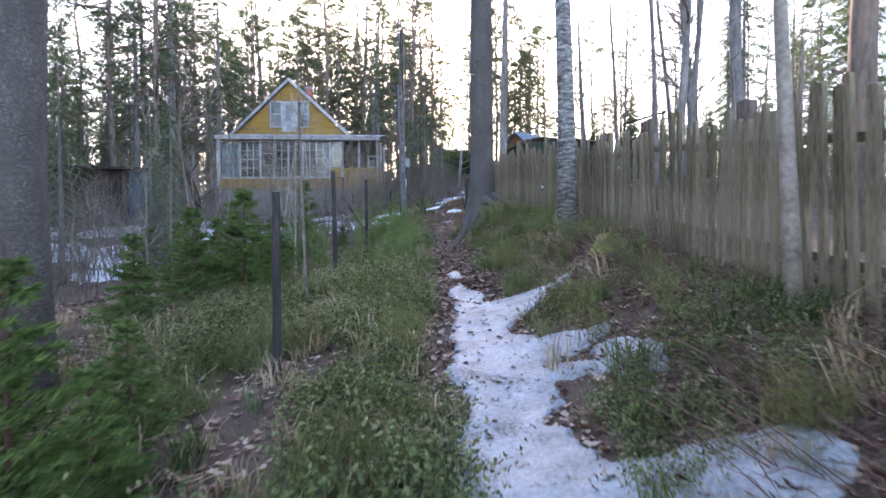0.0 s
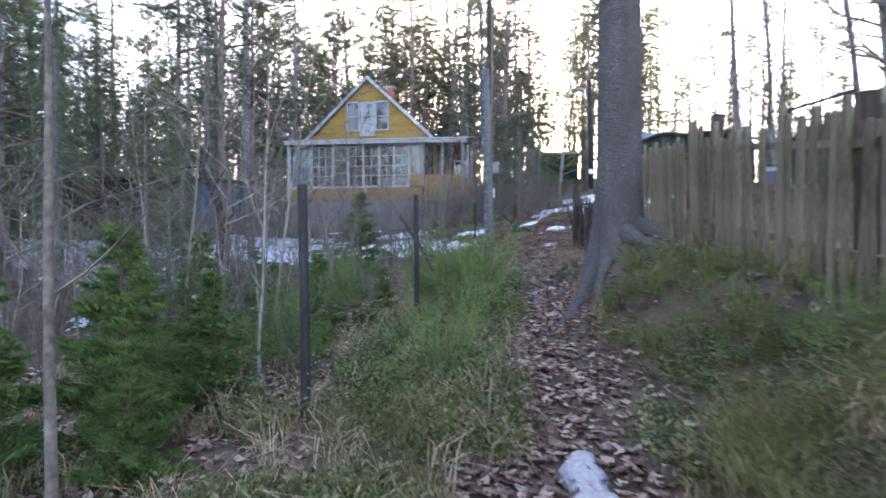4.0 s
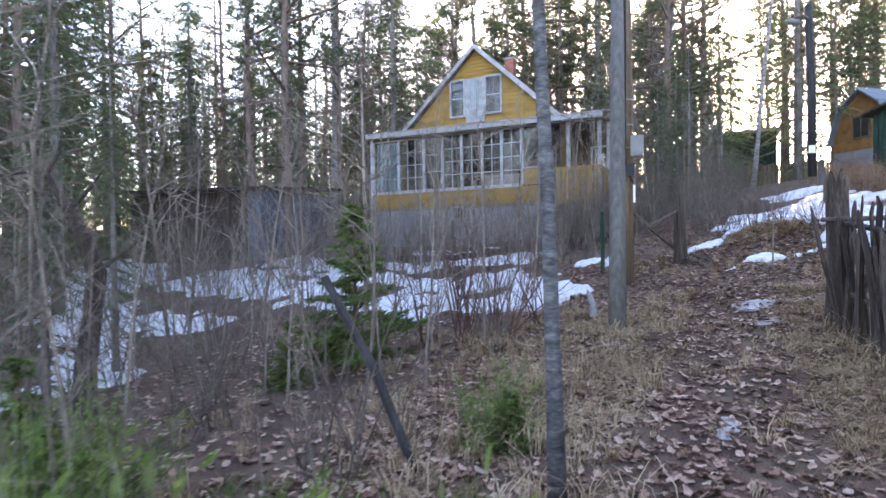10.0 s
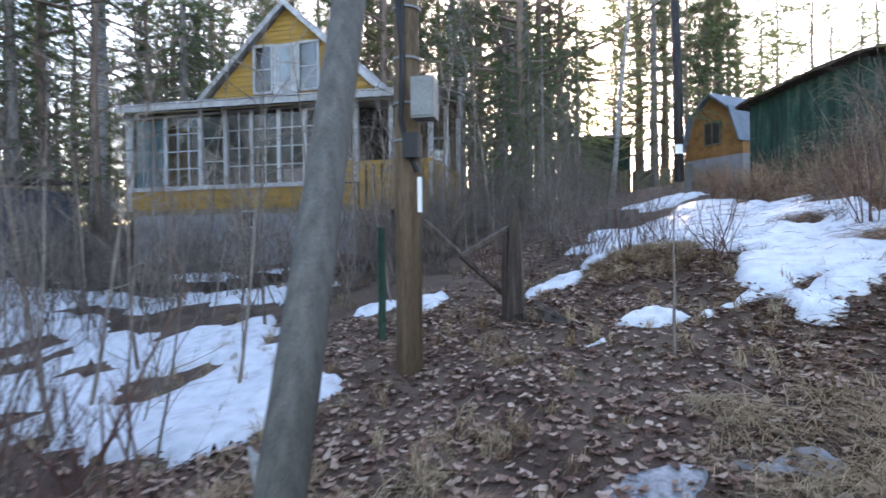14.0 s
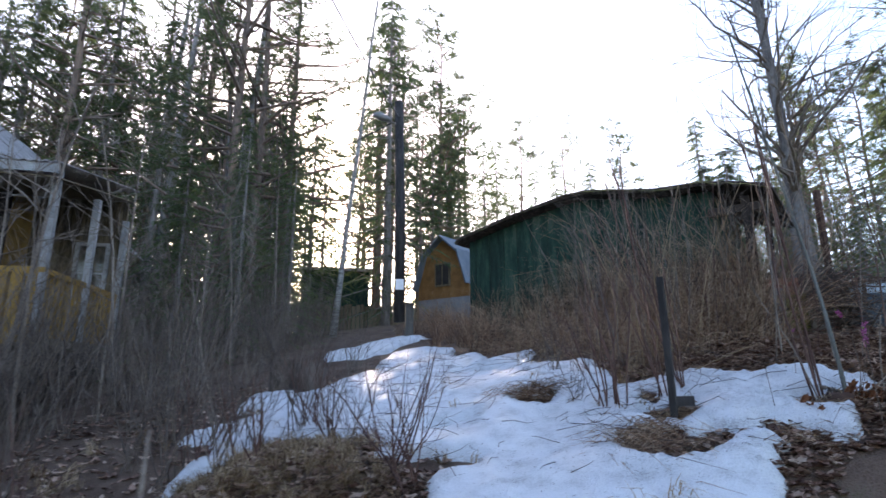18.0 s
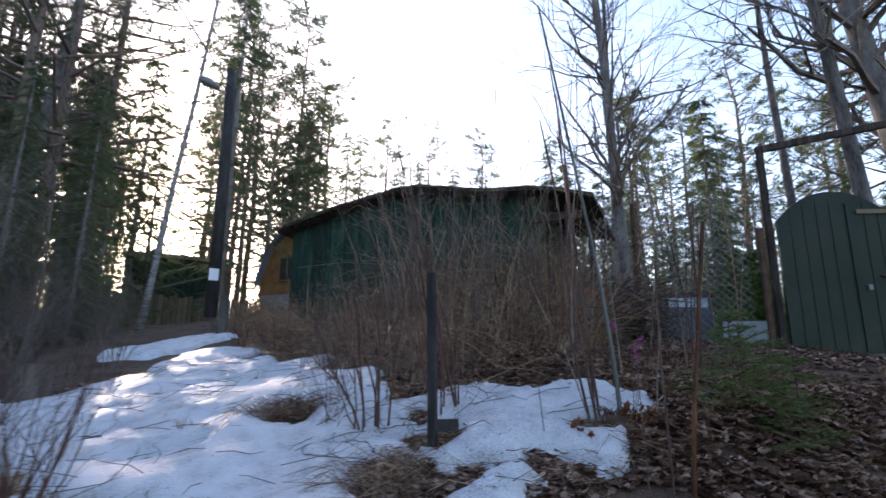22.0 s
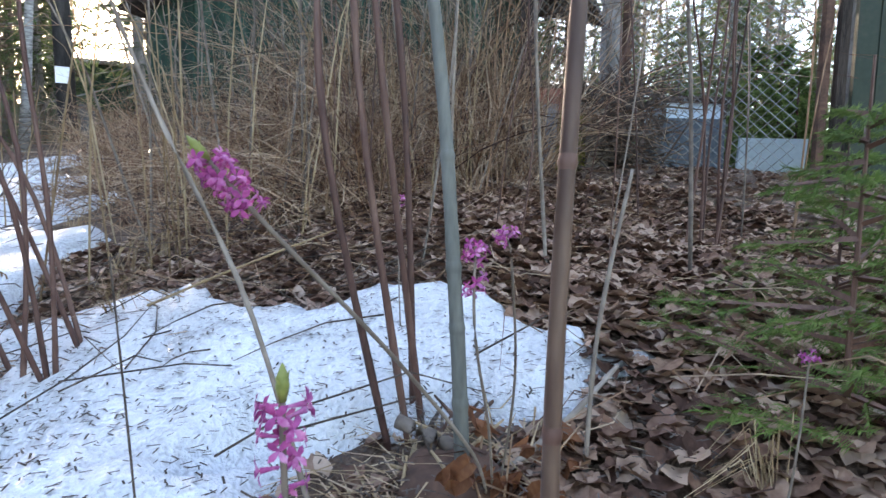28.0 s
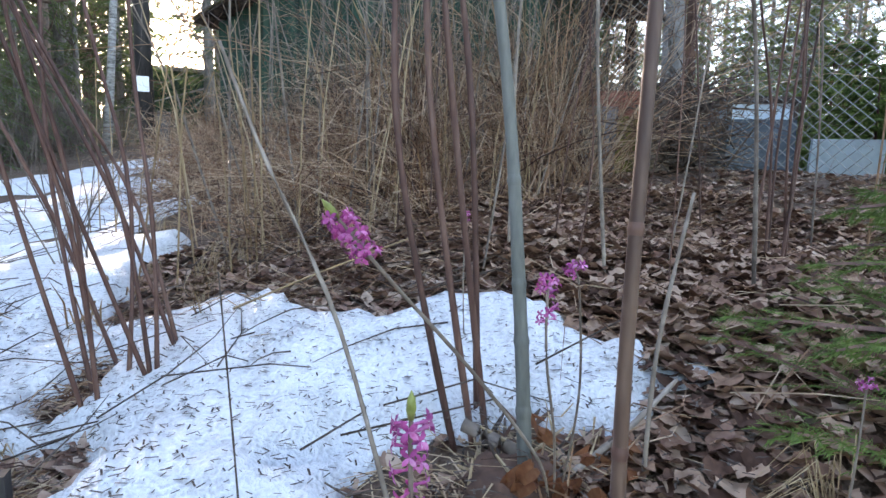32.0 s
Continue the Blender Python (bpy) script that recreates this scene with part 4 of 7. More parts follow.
meter = part("meter_box", boxed((-1.47, 22.06, 4.28), (0.17, 0.15, 0.3)), GREY_METAL, pole, "grey sheet-metal meter box")
part("door", boxed((-1.47, 21.98, 4.28), (0.15, 0.008, 0.27)), GREY_METAL, meter)
part("junction_box", boxed((-1.57, 22.06, 3.94), (0.12, 0.12, 0.18)), BLACK, pole, "black junction box")
k = Shape()
k.tube([(-1.68, 22.09, 9), (-1.69, 22.08, 5.2), (-1.64, 22.07, 4.6), (-1.66, 22.07, 4.15), (-1.6, 22.06, 3.9), (-1.53, 22.07, 3.75)], 0.022, 6)
part("cable", k, BLACK, pole, "black cable")
k = Shape()
k.tube([(-1.62, 22.09, 9), (-1.63, 22.08, 5.3), (-1.66, 22.07, 4.3)], 0.016, 6)
part("cable", k, BLACK, pole)
part("conduit", boxed((-1.52, 22.08, 3.58), (0.028, 0.028, 0.26)), PAPER, pole, "white plastic conduit")
for z in (4.28, 4.0, 5.0, 4.62):
    k = Shape()
    k.tube([(-1.65 + 0.108 * math.cos(a), 22.2 + 0.108 * math.sin(a), z) for a in np.linspace(0, 6.4, 14)], 0.012, 4)
    part("strap", k, GREY_METAL, pole)
strut = single("pole_brace", Shape(), POLE_WOOD, "smooth grey brace log leaning against the utility pole", "pole")
k = Shape()
k.tube([(-1.39, 19.66, 1.75), (-1.49, 20.36, 3.25), (-1.585, 21.03, 4.75), (-1.73, 22.06, 7.0)], [0.098, 0.094, 0.09, 0.08], 14)
strut.data = k.mesh("pole_brace", POLE_WOOD, True)
leaning_post("marker_post", -2.15, 22.95, 1.05, 0.035, GREEN_BOARD, "thin green painted post", (0, 0), sides=6)

lamp = thing("street_lamp", "black tarred lamp pole tied to a wooden stub", "street lamp", at=(1.97, 31.9, 4.2))
k = Shape()
k.tube([(1.95, 31.85, 4.6), (1.93, 31.85, 7), (1.86, 31.85, 9.38)], [0.115, 0.105, 0.09], 10)
part("shaft", k, POST_BLACK, lamp, smooth=True)
part("stub", boxed((2.16, 31.95, 4.5), (0.16, 0.15, 1.0)), POLE_WOOD, lamp, "short grey wooden stub")
k = Shape()
k.tube([(1.9, 31.84, 8.8), (1.75, 31.8, 8.86), (1.62, 31.78, 8.9)], 0.02, 6)
part("arm", k, GREY_METAL, lamp)
k = Shape()
k.tube([(1.68, 31.79, 8.9), (1.58, 31.77, 8.93), (1.42, 31.74, 8.97), (1.3, 31.72, 8.98)], [0.04, 0.075, 0.09, 0.03], 10)
part("lamp_head", k, GREY_METAL, lamp, "pale grey lamp head", True)
part("notice", boxed((1.93, 31.735, 5.34), (0.16, 0.006, 0.21)), PAPER, lamp, "white paper notice")
for z in (4.95, 5.4):
    k = Shape()
    k.tube([(2.03 + 0.22 * math.cos(a), 31.9 + 0.15 * math.sin(a), z) for a in np.linspace(0, 6.3, 12)], 0.008, 4)
    part("wire_tie", k, RUST, lamp)
for dx, dy in ((-14, 20), (-3.6, -9.7)):
    k = Shape()
    pts = [(1.9 + dx * t, 31.85 + dy * t, 9.0 + (0.3 if dy > 0 else 0.0) * t - 1.2 * t * (1 - t)) for t in np.linspace(0, 1, 12)]
    k.tube(pts, 0.012, 4)
    single("overhead_wire", k, BLACK, "thin black overhead wire on poles", "wire")

# remains of the gate: rotten post with a torn frame of wire
stump = thing("rotten_gatepost", "split black rotten gate post with a broken wire frame", "post", at=(-0.95, 23.2, 2.5))
rnd = random.Random(4)
for i in range(7):
    a = i * 0.9
    x, y = -0.95 + 0.06 * math.cos(a), 23.2 + 0.06 * math.sin(a)
    k = Shape()
    h = rnd.uniform(0.75, 1.15)
    k.tube([(x, y, 2.3), (x + rnd.uniform(-0.02, 0.02), y, 2.5 + h * 0.6), (x + rnd.uniform(-0.03, 0.03), y, 2.5 + h)], [0.055, 0.045, 0.015], 5)
    part("splinter", k, ROT_WOOD, stump)
for a, b in (((-1.0, 23.2, 3.35), (-1.42, 23.1, 3.1)), ((-1.42, 23.1, 3.1), (-1.75, 23.0, 3.42)), ((-1.42, 23.1, 3.1), (-1.05, 23.2, 2.75))):
    k = Shape()
    k.tube([a, b], 0.03, 5)
    part("frame_bar", k, ROT_WOOD, stump)
k = Shape()
for i in range(8):
    k.tube([(-1.05, 23.18, 3.28 - i * 0.06), (-1.35 + i * 0.03, 23.1, 3.1 - i * 0.05)], 0.003, 3)
    k.tube([(-1.05 - i * 0.04, 23.17, 3.3 - i * 0.02), (-1.05 - i * 0.02, 23.17, 2.8)], 0.003, 3)
part("netting", k, RUST, stump, "rusty torn netting")
k = Shape()
for i in range(5):
    k.tube([(-0.85 + rnd.uniform(-0.1, 0.25), 23.1 + rnd.uniform(-0.1, 0.1), 2.52 + i * 0.03), (-0.6 + rnd.uniform(-0.1, 0.2), 22.95 + rnd.uniform(-0.1, 0.1), 2.5)], 0.05, 6)
single("fallen_log", k, ROT_WOOD, "broken rotten log pieces on the leaves", "log")

stake = thing("iron_stake", "rusty dark iron stake in the snow", "stake", at=(2.54, 23.94, 3.2))
k = Shape()
k.tube([(2.545, 23.945, 3.05), (2.52, 23.92, 3.6), (2.492, 23.896, 4.14)], [0.026, 0.027, 0.026], 4)
part("bar", k, POST_BLACK, stake)
part("crosspiece", boxed((2.6, 23.93, 3.42), (0.12, 0.03, 0.055)), POST_BLACK, stake)
k = Shape()
k.tube([(-1.8, 20.42, gz(-1.8, 20.42) - 0.05), (-1.8, 20.43, gz(-1.8, 20.42) + 0.12), (-1.84, 20.42, gz(-1.8, 20.42) + 0.24), (-1.87, 20.4, gz(-1.8, 20.42) + 0.33)], [0.055, 0.045, 0.035, 0.008], 7)
single("broken_stub", k, WHITE, "broken pale birch stub in the grass", "stump")
leaning_post("stump", 0.4, 27.0, 0.35, 0.16, ROT_WOOD, "black rotten stump by the snow", (0, 0), "stump", sides=11)
leaning_post("stump", 0.1, 27.3, 0.4, 0.14, ROT_WOOD, "black rotten stump by the snow", (0, 0), "stump", sides=11)

# the gate
gate = thing("metal_gate", "dark green sheet-metal gate with an arched top in a tall frame", "gate", at=(7.2, 25.14, 3.9), turn=-32.6)
GW = 1.5
for x in (0.0, GW):
    part("post", boxed((x, 0, 1.135 + 0.095 * x), (0.06, 0.06, 2.35 + 0.19 * x)), ROT_WOOD, gate, local=True)
part("lintel", boxed((GW / 2 + 0.05, 0, 2.48), (GW + 0.2, 0.06, 0.075), Euler((0, -0.19, 0)).to_matrix()), ROT_WOOD, gate, local=True)
k = Shape()
arch = [(0.08, 0.03)] + [(0.08 + (GW - 0.16) * t, 1.47 + 0.33 * math.sin(math.pi * min(max(t * 1.15 - 0.02, 0), 1)) ** 0.7) for t in np.linspace(0, 1, 16)] + [(GW - 0.08, 0.03)]
k.prism(arch, -0.02, 0.02)
leaf = part("gate_leaf", k, GATE_GREEN, gate, "dark green metal gate leaf", local=True)
part("rib", span(0.8, 0.86, -0.035, -0.021, 0.05, 1.66), GATE_GREEN, leaf)
for x in (0.22, 0.36, 0.5, 0.64, 0.98, 1.12, 1.26):
    part("seam", span(x, x + 0.012, -0.027, -0.021, 0.06, 1.52 + 0.18 * math.sin(x * 2.1)), GATE_GREEN, leaf)
part("crossbar", span(0.9, GW - 0.1, -0.045, -0.021, 1.53, 1.58), OLD_WOOD, leaf)
k = Shape()
k.tube([(1.05, -0.04, 0.85), (1.2, -0.05, 0.78), (1.4, -0.04, 0.84)], 0.01, 5)
part("chain", k, RUST, leaf)
part("padlock", boxed((0.92, -0.04, 0.72), (0.045, 0.03, 0.055)), GREY_METAL, leaf, "grey lock plate")
part("red_post", boxed((-0.09, 0.03, 0.7), (0.05, 0.06, 1.4)), RUST, gate, local=True)

# chain-link fence with what stands behind it
mesh_fence = thing("chain_link_fence", "rusty chain-link fence between trees", "fence", at=(6.6, 26.4, 4.0))
a, b = Vector((7.1, 25.35, 0)), Vector((5.6, 28.6, 0))
n = (b - a).length
k = Shape()
u = (b - a).normalized()
z0 = 3.95
for i in range(-20, int(n / 0.09) + 1):
    for sgn in (1, -1):
        s0 = i * 0.09 if sgn > 0 else i * 0.09 + 1.8
        p0, p1 = s0, s0 + sgn * 1.8
        ta = (0 - p0) / (p1 - p0)
        tb = (n - p0) / (p1 - p0)
        t0, t1 = max(0, min(ta, tb)), min(1, max(ta, tb))
        if t1 - t0 < 0.02:
            continue
        q0, q1 = a + u * (p0 + (p1 - p0) * t0), a + u * (p0 + (p1 - p0) * t1)
        k.tube([(q0.x, q0.y, z0 + 1.8 * t0), (q1.x, q1.y, z0 + 1.8 * t1)], 0.0036, 3, False)
part("netting", k, GREY_METAL, mesh_fence, "thin diamond wire netting")
for t in (0.35, 0.98):
    q = a.lerp(b, t)
    part("post", boxed((q.x, q.y, 4.8), (0.06, 0.06, 2.1)), RUST, mesh_fence)
# an old boxy cabin and other junk behind the netting
cabin = thing("old_cabin_box", "old boxy metal cabin with a pale blue pane band", "junk", at=(6.993, 26.449, 4.357), turn=-23.0)
CABIN_DARK = surface("slate_blue_metal", [(0.3, (0.03, 0.042, 0.055)), (0.5, (0.06, 0.08, 0.1)), (0.7, (0.1, 0.125, 0.15))], 4, 40, 0.5, 0.2, 0.004)
PALE_BLUE = surface("pale_blue_paint", [(0.3, (0.4, 0.52, 0.62)), (0.7, (0.6, 0.7, 0.78))], 3, 30, 0.4, 0.1)
part("side", span(0, 0.586, 0, 0.5, -0.35, 0.187), CABIN_DARK, cabin, "slate-blue metal side", local=True)
part("pane", span(0.03, 0.556, 0.01, 0.45, 0.187, 0.322), PALE_BLUE, cabin, "pale blue pane band", local=True)
part("roof_rim", span(-0.03, 0.616, -0.03, 0.55, 0.322, 0.374), ROT_WOOD, cabin, "dark roof rim", local=True)
for x in (0.0, 0.556):
    part("pillar", span(x, x + 0.03, -0.012, 0.02, 0.187, 0.322), ROT_WOOD, cabin, local=True)
single("metal_sheet", boxed((7.936, 26.045, 4.149), (0.634, 0.03, 0.465), Euler((0.1, 0, -0.405)).to_matrix()), surface("chalky_blue_sheet", [(0.3, (0.3, 0.38, 0.42)), (0.7, (0.47, 0.55, 0.58))], 3, 30, 0.7, 0.2), "pale blue-grey metal sheet leaning on the netting", "sheet")
SLAB = surface("weathered_slab", [(0.3, (0.09, 0.075, 0.06)), (0.5, (0.18, 0.155, 0.125)), (0.7, (0.27, 0.24, 0.2))], 5, 50, 0.9, 0.6, 0.01, rand=0.2)
for x, y, z, w, h, tone in ((5.628, 26.591, 4.325, 0.3, 0.5, SLAB), (5.958, 26.454, 4.351, 0.24, 0.3, MOSS), (5.862, 26.519, 4.572, 0.36, 0.24, BRICK), (5.774, 26.537, 4.393, 0.2, 0.36, PLINTH), (6.104, 26.401, 4.442, 0.3, 0.3, SLAB)):
    k = Shape()
    top, low = z + h / 2, gz(x, y) - 0.05
    k.box((x, y, (top + low) / 2), (w, 0.16, top - low), Euler((0.12, 0.05 * math.sin(x * 9), -0.5 + 0.3 * math.sin(y * 7))).to_matrix(), 0.88)
    single("stone_slab", k, tone, "rough weathered slab leaning in a junk heap", "slab", "slabs by the netting")
planks = thing("plank_stack", "stack of grey planks behind the thicket", "planks", at=(6.3, 28.4, 4.2))
rnd = random.Random(3)
for i in range(7):
    part("plank", boxed((6.35 + rnd.uniform(-0.05, 0.05), 28.4 + rnd.uniform(-0.06, 0.06), 4.22 + i * 0.07), (1.7, 0.16, 0.05), Euler((0, rnd.uniform(-0.02, 0.02), -0.5 + rnd.uniform(-0.05, 0.05))).to_matrix()), OLD_WOOD, planks)
k = Shape()
rnd = random.Random(12)
for i in range(2600):
    t, r = rnd.random(), rnd.uniform(-0.25, 0.25)
    x, y = 6.45 - 1.3 * t + r, 26.15 + 1.65 * t + rnd.uniform(-0.25, 0.25)
    z = gz(x, y) + rnd.uniform(0, 0.62)
    d = Vector((rnd.uniform(-1, 1), rnd.uniform(-1, 1), rnd.uniform(-0.3, 0.6))).normalized() * rnd.uniform(0.15, 0.45)
    k.tube([(x, y, z), (x + d.x, y + d.y, max(z + d.z, gz(x, y)))], [rnd.uniform(0.006, 0.013), 0.004], 3, False)
tagged(single("brushwood_heap", k, ROT_WOOD, "dark heap of cut brushwood along the netting", "brushwood"), kind="stuff")


# ---- trees ----
def unit(a, e):
    return Vector((math.cos(a) * math.cos(e), math.sin(a) * math.cos(e), math.sin(e)))


def make_pine(seed, h, r, clear=0.45, limbs=34, spread=0.15, bark=None):
    rnd = random.Random(seed)
    tree = thing("pine_tree", "tall pine with a bare trunk and an airy crown", "tree", "forest pines")
    k = Shape()
    bend = [(rnd.uniform(-0.015, 0.015) * h * t, rnd.uniform(-0.015, 0.015) * h * t, h * t) for t in (0, 0.15, 0.35, 0.55, 0.75, 0.9, 1.0)]
    bend[0] = (0, 0, -0.3)
    k.tube(bend, [r * 1.15, r * 0.95, r * 0.8, r * 0.62, r * 0.4, r * 0.2, r * 0.05], 8)

    def trunk(t):
        zz = [p[2] / h for p in bend]
        return Vector((np.interp(t, zz, [p[0] for p in bend]), np.interp(t, zz, [p[1] for p in bend]), t * h))
    crown = Shape()
    for i in range(limbs + 16):
        dead = i >= limbs
        t = clear + (0.98 - clear) * (i / limbs) if not dead else rnd.uniform(clear * 0.4, clear)
        p, a = trunk(t), rnd.uniform(0, 6.28)
        n = h * spread * (1.15 - 0.9 * ((t - clear) / (1 - clear))) * rnd.uniform(0.5, 1.3) if not dead else rnd.uniform(0.4, 1.9)
        e = rnd.uniform(-0.1, 0.5)
        d = unit(a, e)
        q = [p, p + d * n * 0.5, p + d * n + Vector((0, 0, n * rnd.uniform(0.0, 0.25)))]
        k.tube(q, [0.035 * n ** 0.5 + 0.01, 0.02 * n ** 0.5 + 0.005, 0.008], 3, False)
        if dead:
            continue
        for j in range(9):
            s = rnd.uniform(0.25, 1.05) ** 0.7
            c = q[0].lerp(q[2], s) + Vector((rnd.gauss(0, 0.16), rnd.gauss(0, 0.16), rnd.gauss(0.05, 0.1))) * n ** 0.6
            for m in range(12):
                w = unit(rnd.uniform(0, 6.28), rnd.uniform(-0.4, 1.2))
                crown.spike(c + w * rnd.uniform(0.0, 0.12), w, w.orthogonal().normalized(), rnd.uniform(0.16, 0.42), rnd.uniform(0.027, 0.064))
    part("trunk", k, bark or PINE_BARK, tree, smooth=True)
    tagged(part("crown", crown, PINE_NEEDLE, tree), kind="stuff")
    return tree


def make_spruce(seed, h, r, low=0.08, wide=0.16, droop=0.35):
    rnd = random.Random(seed)
    tree = thing("spruce_tree", "dark spruce with drooping branches", "tree", "forest spruces")
    k, crown = Shape(), Shape()
    k.tube([(0, 0, -0.3), (0, 0, h * 0.3), (0, 0, h * 0.7), (0, 0, h)], [r * 1.2, r * 0.85, r * 0.4, 0.01], 8)
    whorls = 26
    for i in range(whorls):
        t = low + (0.99 - low) * (i / whorls) ** 0.9
        for j in range(6):
            if rnd.random() < 0.15:
                continue
            a = j * 0.9 + i * 0.5 + rnd.uniform(-0.3, 0.3)
            n = h * wide * (1.03 - t) ** 0.85 * rnd.uniform(0.45, 1.25) + 0.12
            d = unit(a, 0)
            p = Vector((0, 0, h * t + rnd.uniform(-0.2, 0.2)))
            tip = p + d * n + Vector((0, 0, -droop * n))
            k.tube([p, tip], [0.02 + 0.006 * n, 0.004], 3, False)
            side = Vector((-d.y, d.x, 0))
            for m in range(15):
                s = 0.1 + 0.9 * m / 14
                c = p.lerp(tip, s) + Vector((0, 0, 0.1 * n * s * (1 - s)))
                for sg in (-1, 1):
                    w = (d * rnd.uniform(0.1, 0.9) + side * sg * rnd.uniform(0.3, 1.0) + Vector((0, 0, -rnd.uniform(0.0, 0.9)))).normalized()
                    crown.spike(c, w, (d + Vector((0, 0, rnd.uniform(-0.5, 0.5)))).normalized(), (0.2 + 0.24 * n ** 0.5) * rnd.uniform(0.5, 1.3), rnd.uniform(0.038, 0.08))
    part("trunk", k, BARK, tree, smooth=True)
    tagged(part("crown", crown, NEEDLE, tree), kind="stuff")
    return tree


def grow(k, rnd, p, d, n, r, depth, sides, kids=(3, 5), curl=0.25, spread=(0.4, 0.9), shrink=0.62, lift=0.15):
    q = [p]
    segs = 4 if depth > 1 else 3
    for i in range(segs):
        d = (d + Vector((rnd.gauss(0, curl), rnd.gauss(0, curl), rnd.gauss(lift, curl) * 0.5))).normalized()
        q.append(q[-1] + d * n / segs)
    k.tube(q, [r * (1 - 0.65 * i / segs) for i in range(segs + 1)], sides, False)
    if depth == 0:
        return
    for i in range(rnd.randint(*kids)):
        s = rnd.uniform(0.25, 1.0)
        j = min(int(s * segs), segs - 1)
        base = q[j].lerp(q[j + 1], s * segs - j)
        axis = (q[j + 1] - q[j]).normalized()
        o = axis.orthogonal().normalized()
        o.rotate(Matrix.Rotation(rnd.uniform(0, 6.28), 3, axis))
        a = rnd.uniform(*spread)
        grow(k, rnd, base, (axis * math.cos(a) + o * math.sin(a)).normalized(), n * shrink * rnd.uniform(0.6, 1.2), r * (1 - 0.6 * s) * 0.6, depth - 1, max(3, sides - 2), kids, curl, spread, shrink, lift)


def make_bare(seed, h, r, name="bare_tree", label="leafless tree with fine branching twigs", group="bare trees", depth=3, clear=0.35, bark=None, kids=(3, 5), limbs=13):
    rnd = random.Random(seed)
    tree = thing(name, label, "tree", group)
    trunk, crown = Shape(), Shape()
    lean = (rnd.uniform(-0.04, 0.04) * h, rnd.uniform(-0.04, 0.04) * h)
    q = [Vector((0, 0, -0.25)), Vector((lean[0] * 0.2, lean[1] * 0.1, h * 0.3)), Vector((lean[0] * 0.5, lean[1] * 0.6, h * 0.6)), Vector((lean[0], lean[1], h))]
    trunk.tube(q, [r * 1.1, r * 0.85, r * 0.5, r * 0.1], 9)
    for i in range(limbs):
        t = clear + (0.97 - clear) * i / limbs
        p = Vector((np.interp(t, [0, 0.3, 0.6, 1], [v.x for v in q]), np.interp(t, [0, 0.3, 0.6, 1], [v.y for v in q]), h * t))
        grow(crown, rnd, p, unit(rnd.uniform(0, 6.28), rnd.uniform(0.3, 0.9)), h * 0.26 * (1.25 - t) * rnd.uniform(0.7, 1.3), r * 0.42 * (1.1 - t), depth - 1, 4, kids)
    part("trunk", trunk, bark or BARK, tree, smooth=True)
    tagged(part("crown", crown, TWIG, tree), kind="stuff")
    return tree


def make_sapling(seed, h, r):
    rnd = random.Random(seed)
    tree = thing("sapling", "thin leafless sapling among dead leaves", "sapling", "saplings of the undergrowth")
    k, c = Shape(), Shape()
    d = Vector((rnd.uniform(-0.12, 0.12), rnd.uniform(-0.12, 0.12), 1)).normalized()
    q = [Vector((0, 0, -0.1))]
    for i in range(6):
        d = (d + Vector((rnd.gauss(0, 0.06), rnd.gauss(0, 0.06), 0.1))).normalized()
        q.append(q[-1] + d * h / 6)
    k.tube(q, [r * (1 - 0.14 * i) for i in range(7)], 5, False)
    for i in range(rnd.randint(8, 13)):
        j = rnd.randint(1, 5)
        grow(c, rnd, q[j].lerp(q[j + 1], rnd.random()), unit(rnd.uniform(0, 6.28), rnd.uniform(0.3, 1.1)), h * rnd.uniform(0.14, 0.28), r * 0.35, 1, 3, (3, 5), 0.15)
    part("trunk", k, TWIG, tree)
    tagged(part("crown", c, TWIG, tree), kind="stuff")
    return tree


def make_young_spruce(seed, h, wide, label="young green spruce with dense soft needles", fine=False):
    rnd = random.Random(seed)
    tree = thing("young_spruce", label, "tree", "young spruces")
    k, crown = Shape(), Shape()
    k.tube([(0, 0, -0.1), (0, 0, h * 0.5), (0, 0, h)], [0.006, 0.004, 0.002] if fine else [0.012 + 0.008 * h, 0.008 + 0.004 * h, 0.004], 6)
    whorls = int(7 + 3 * h) if not fine else 8
    for i in range(whorls):
        t = 0.05 + 0.92 * i / whorls
        for j in range(6 if not fine else 4):
            a = j * (1.05 if not fine else 1.57) + i * 0.6 + rnd.uniform(-0.25, 0.25)
            n = wide * (1.04 - t) * rnd.uniform(0.65, 1.15)
            d = unit(a, rnd.uniform(-0.2, 0.45))
            p = Vector((0, 0, h * (t + rnd.uniform(-0.6, 0.6) / whorls)))
            tip = p + d * n
            k.tube([p, tip], [0.006, 0.002], 3, False)
            side = Vector((-d.y, d.x, 0))
            twigs = max(3, int(n / 0.055))
            for m in range(twigs):
                s = (m + 0.6) / twigs
                c = p.lerp(tip, s)
                for sg in (-1, 0, 1):
                    w = (d * 0.8 + side * sg * 0.75 + Vector((0, 0, rnd.uniform(-0.45, 0.25)))).normalized()
                    ln = n * 0.34 * (1.15 - s) + 0.03
                    for g in range(4):
                        e = c + w * ln * g / 4
                        for up in (-1, 1):
                            nd = (w * 0.7 + w.orthogonal().normalized() * up * 0.8 + Vector((0, 0, rnd.uniform(-0.4, 0.5)))).normalized()
                            o = w.cross(nd).normalized() if w.cross(nd).length > 0.1 else side
                            if fine:
                                for f in range(4):
                                    crown.spike(e + w * ln * f / 16, (nd + Vector((rnd.gauss(0, 0.25), rnd.gauss(0, 0.25), rnd.gauss(0, 0.25)))).normalized(), o, rnd.uniform(0.012, 0.02), 0.0022)
                            else:
                                crown.spike(e, nd, o, rnd.uniform(0.05, 0.085), 0.014)
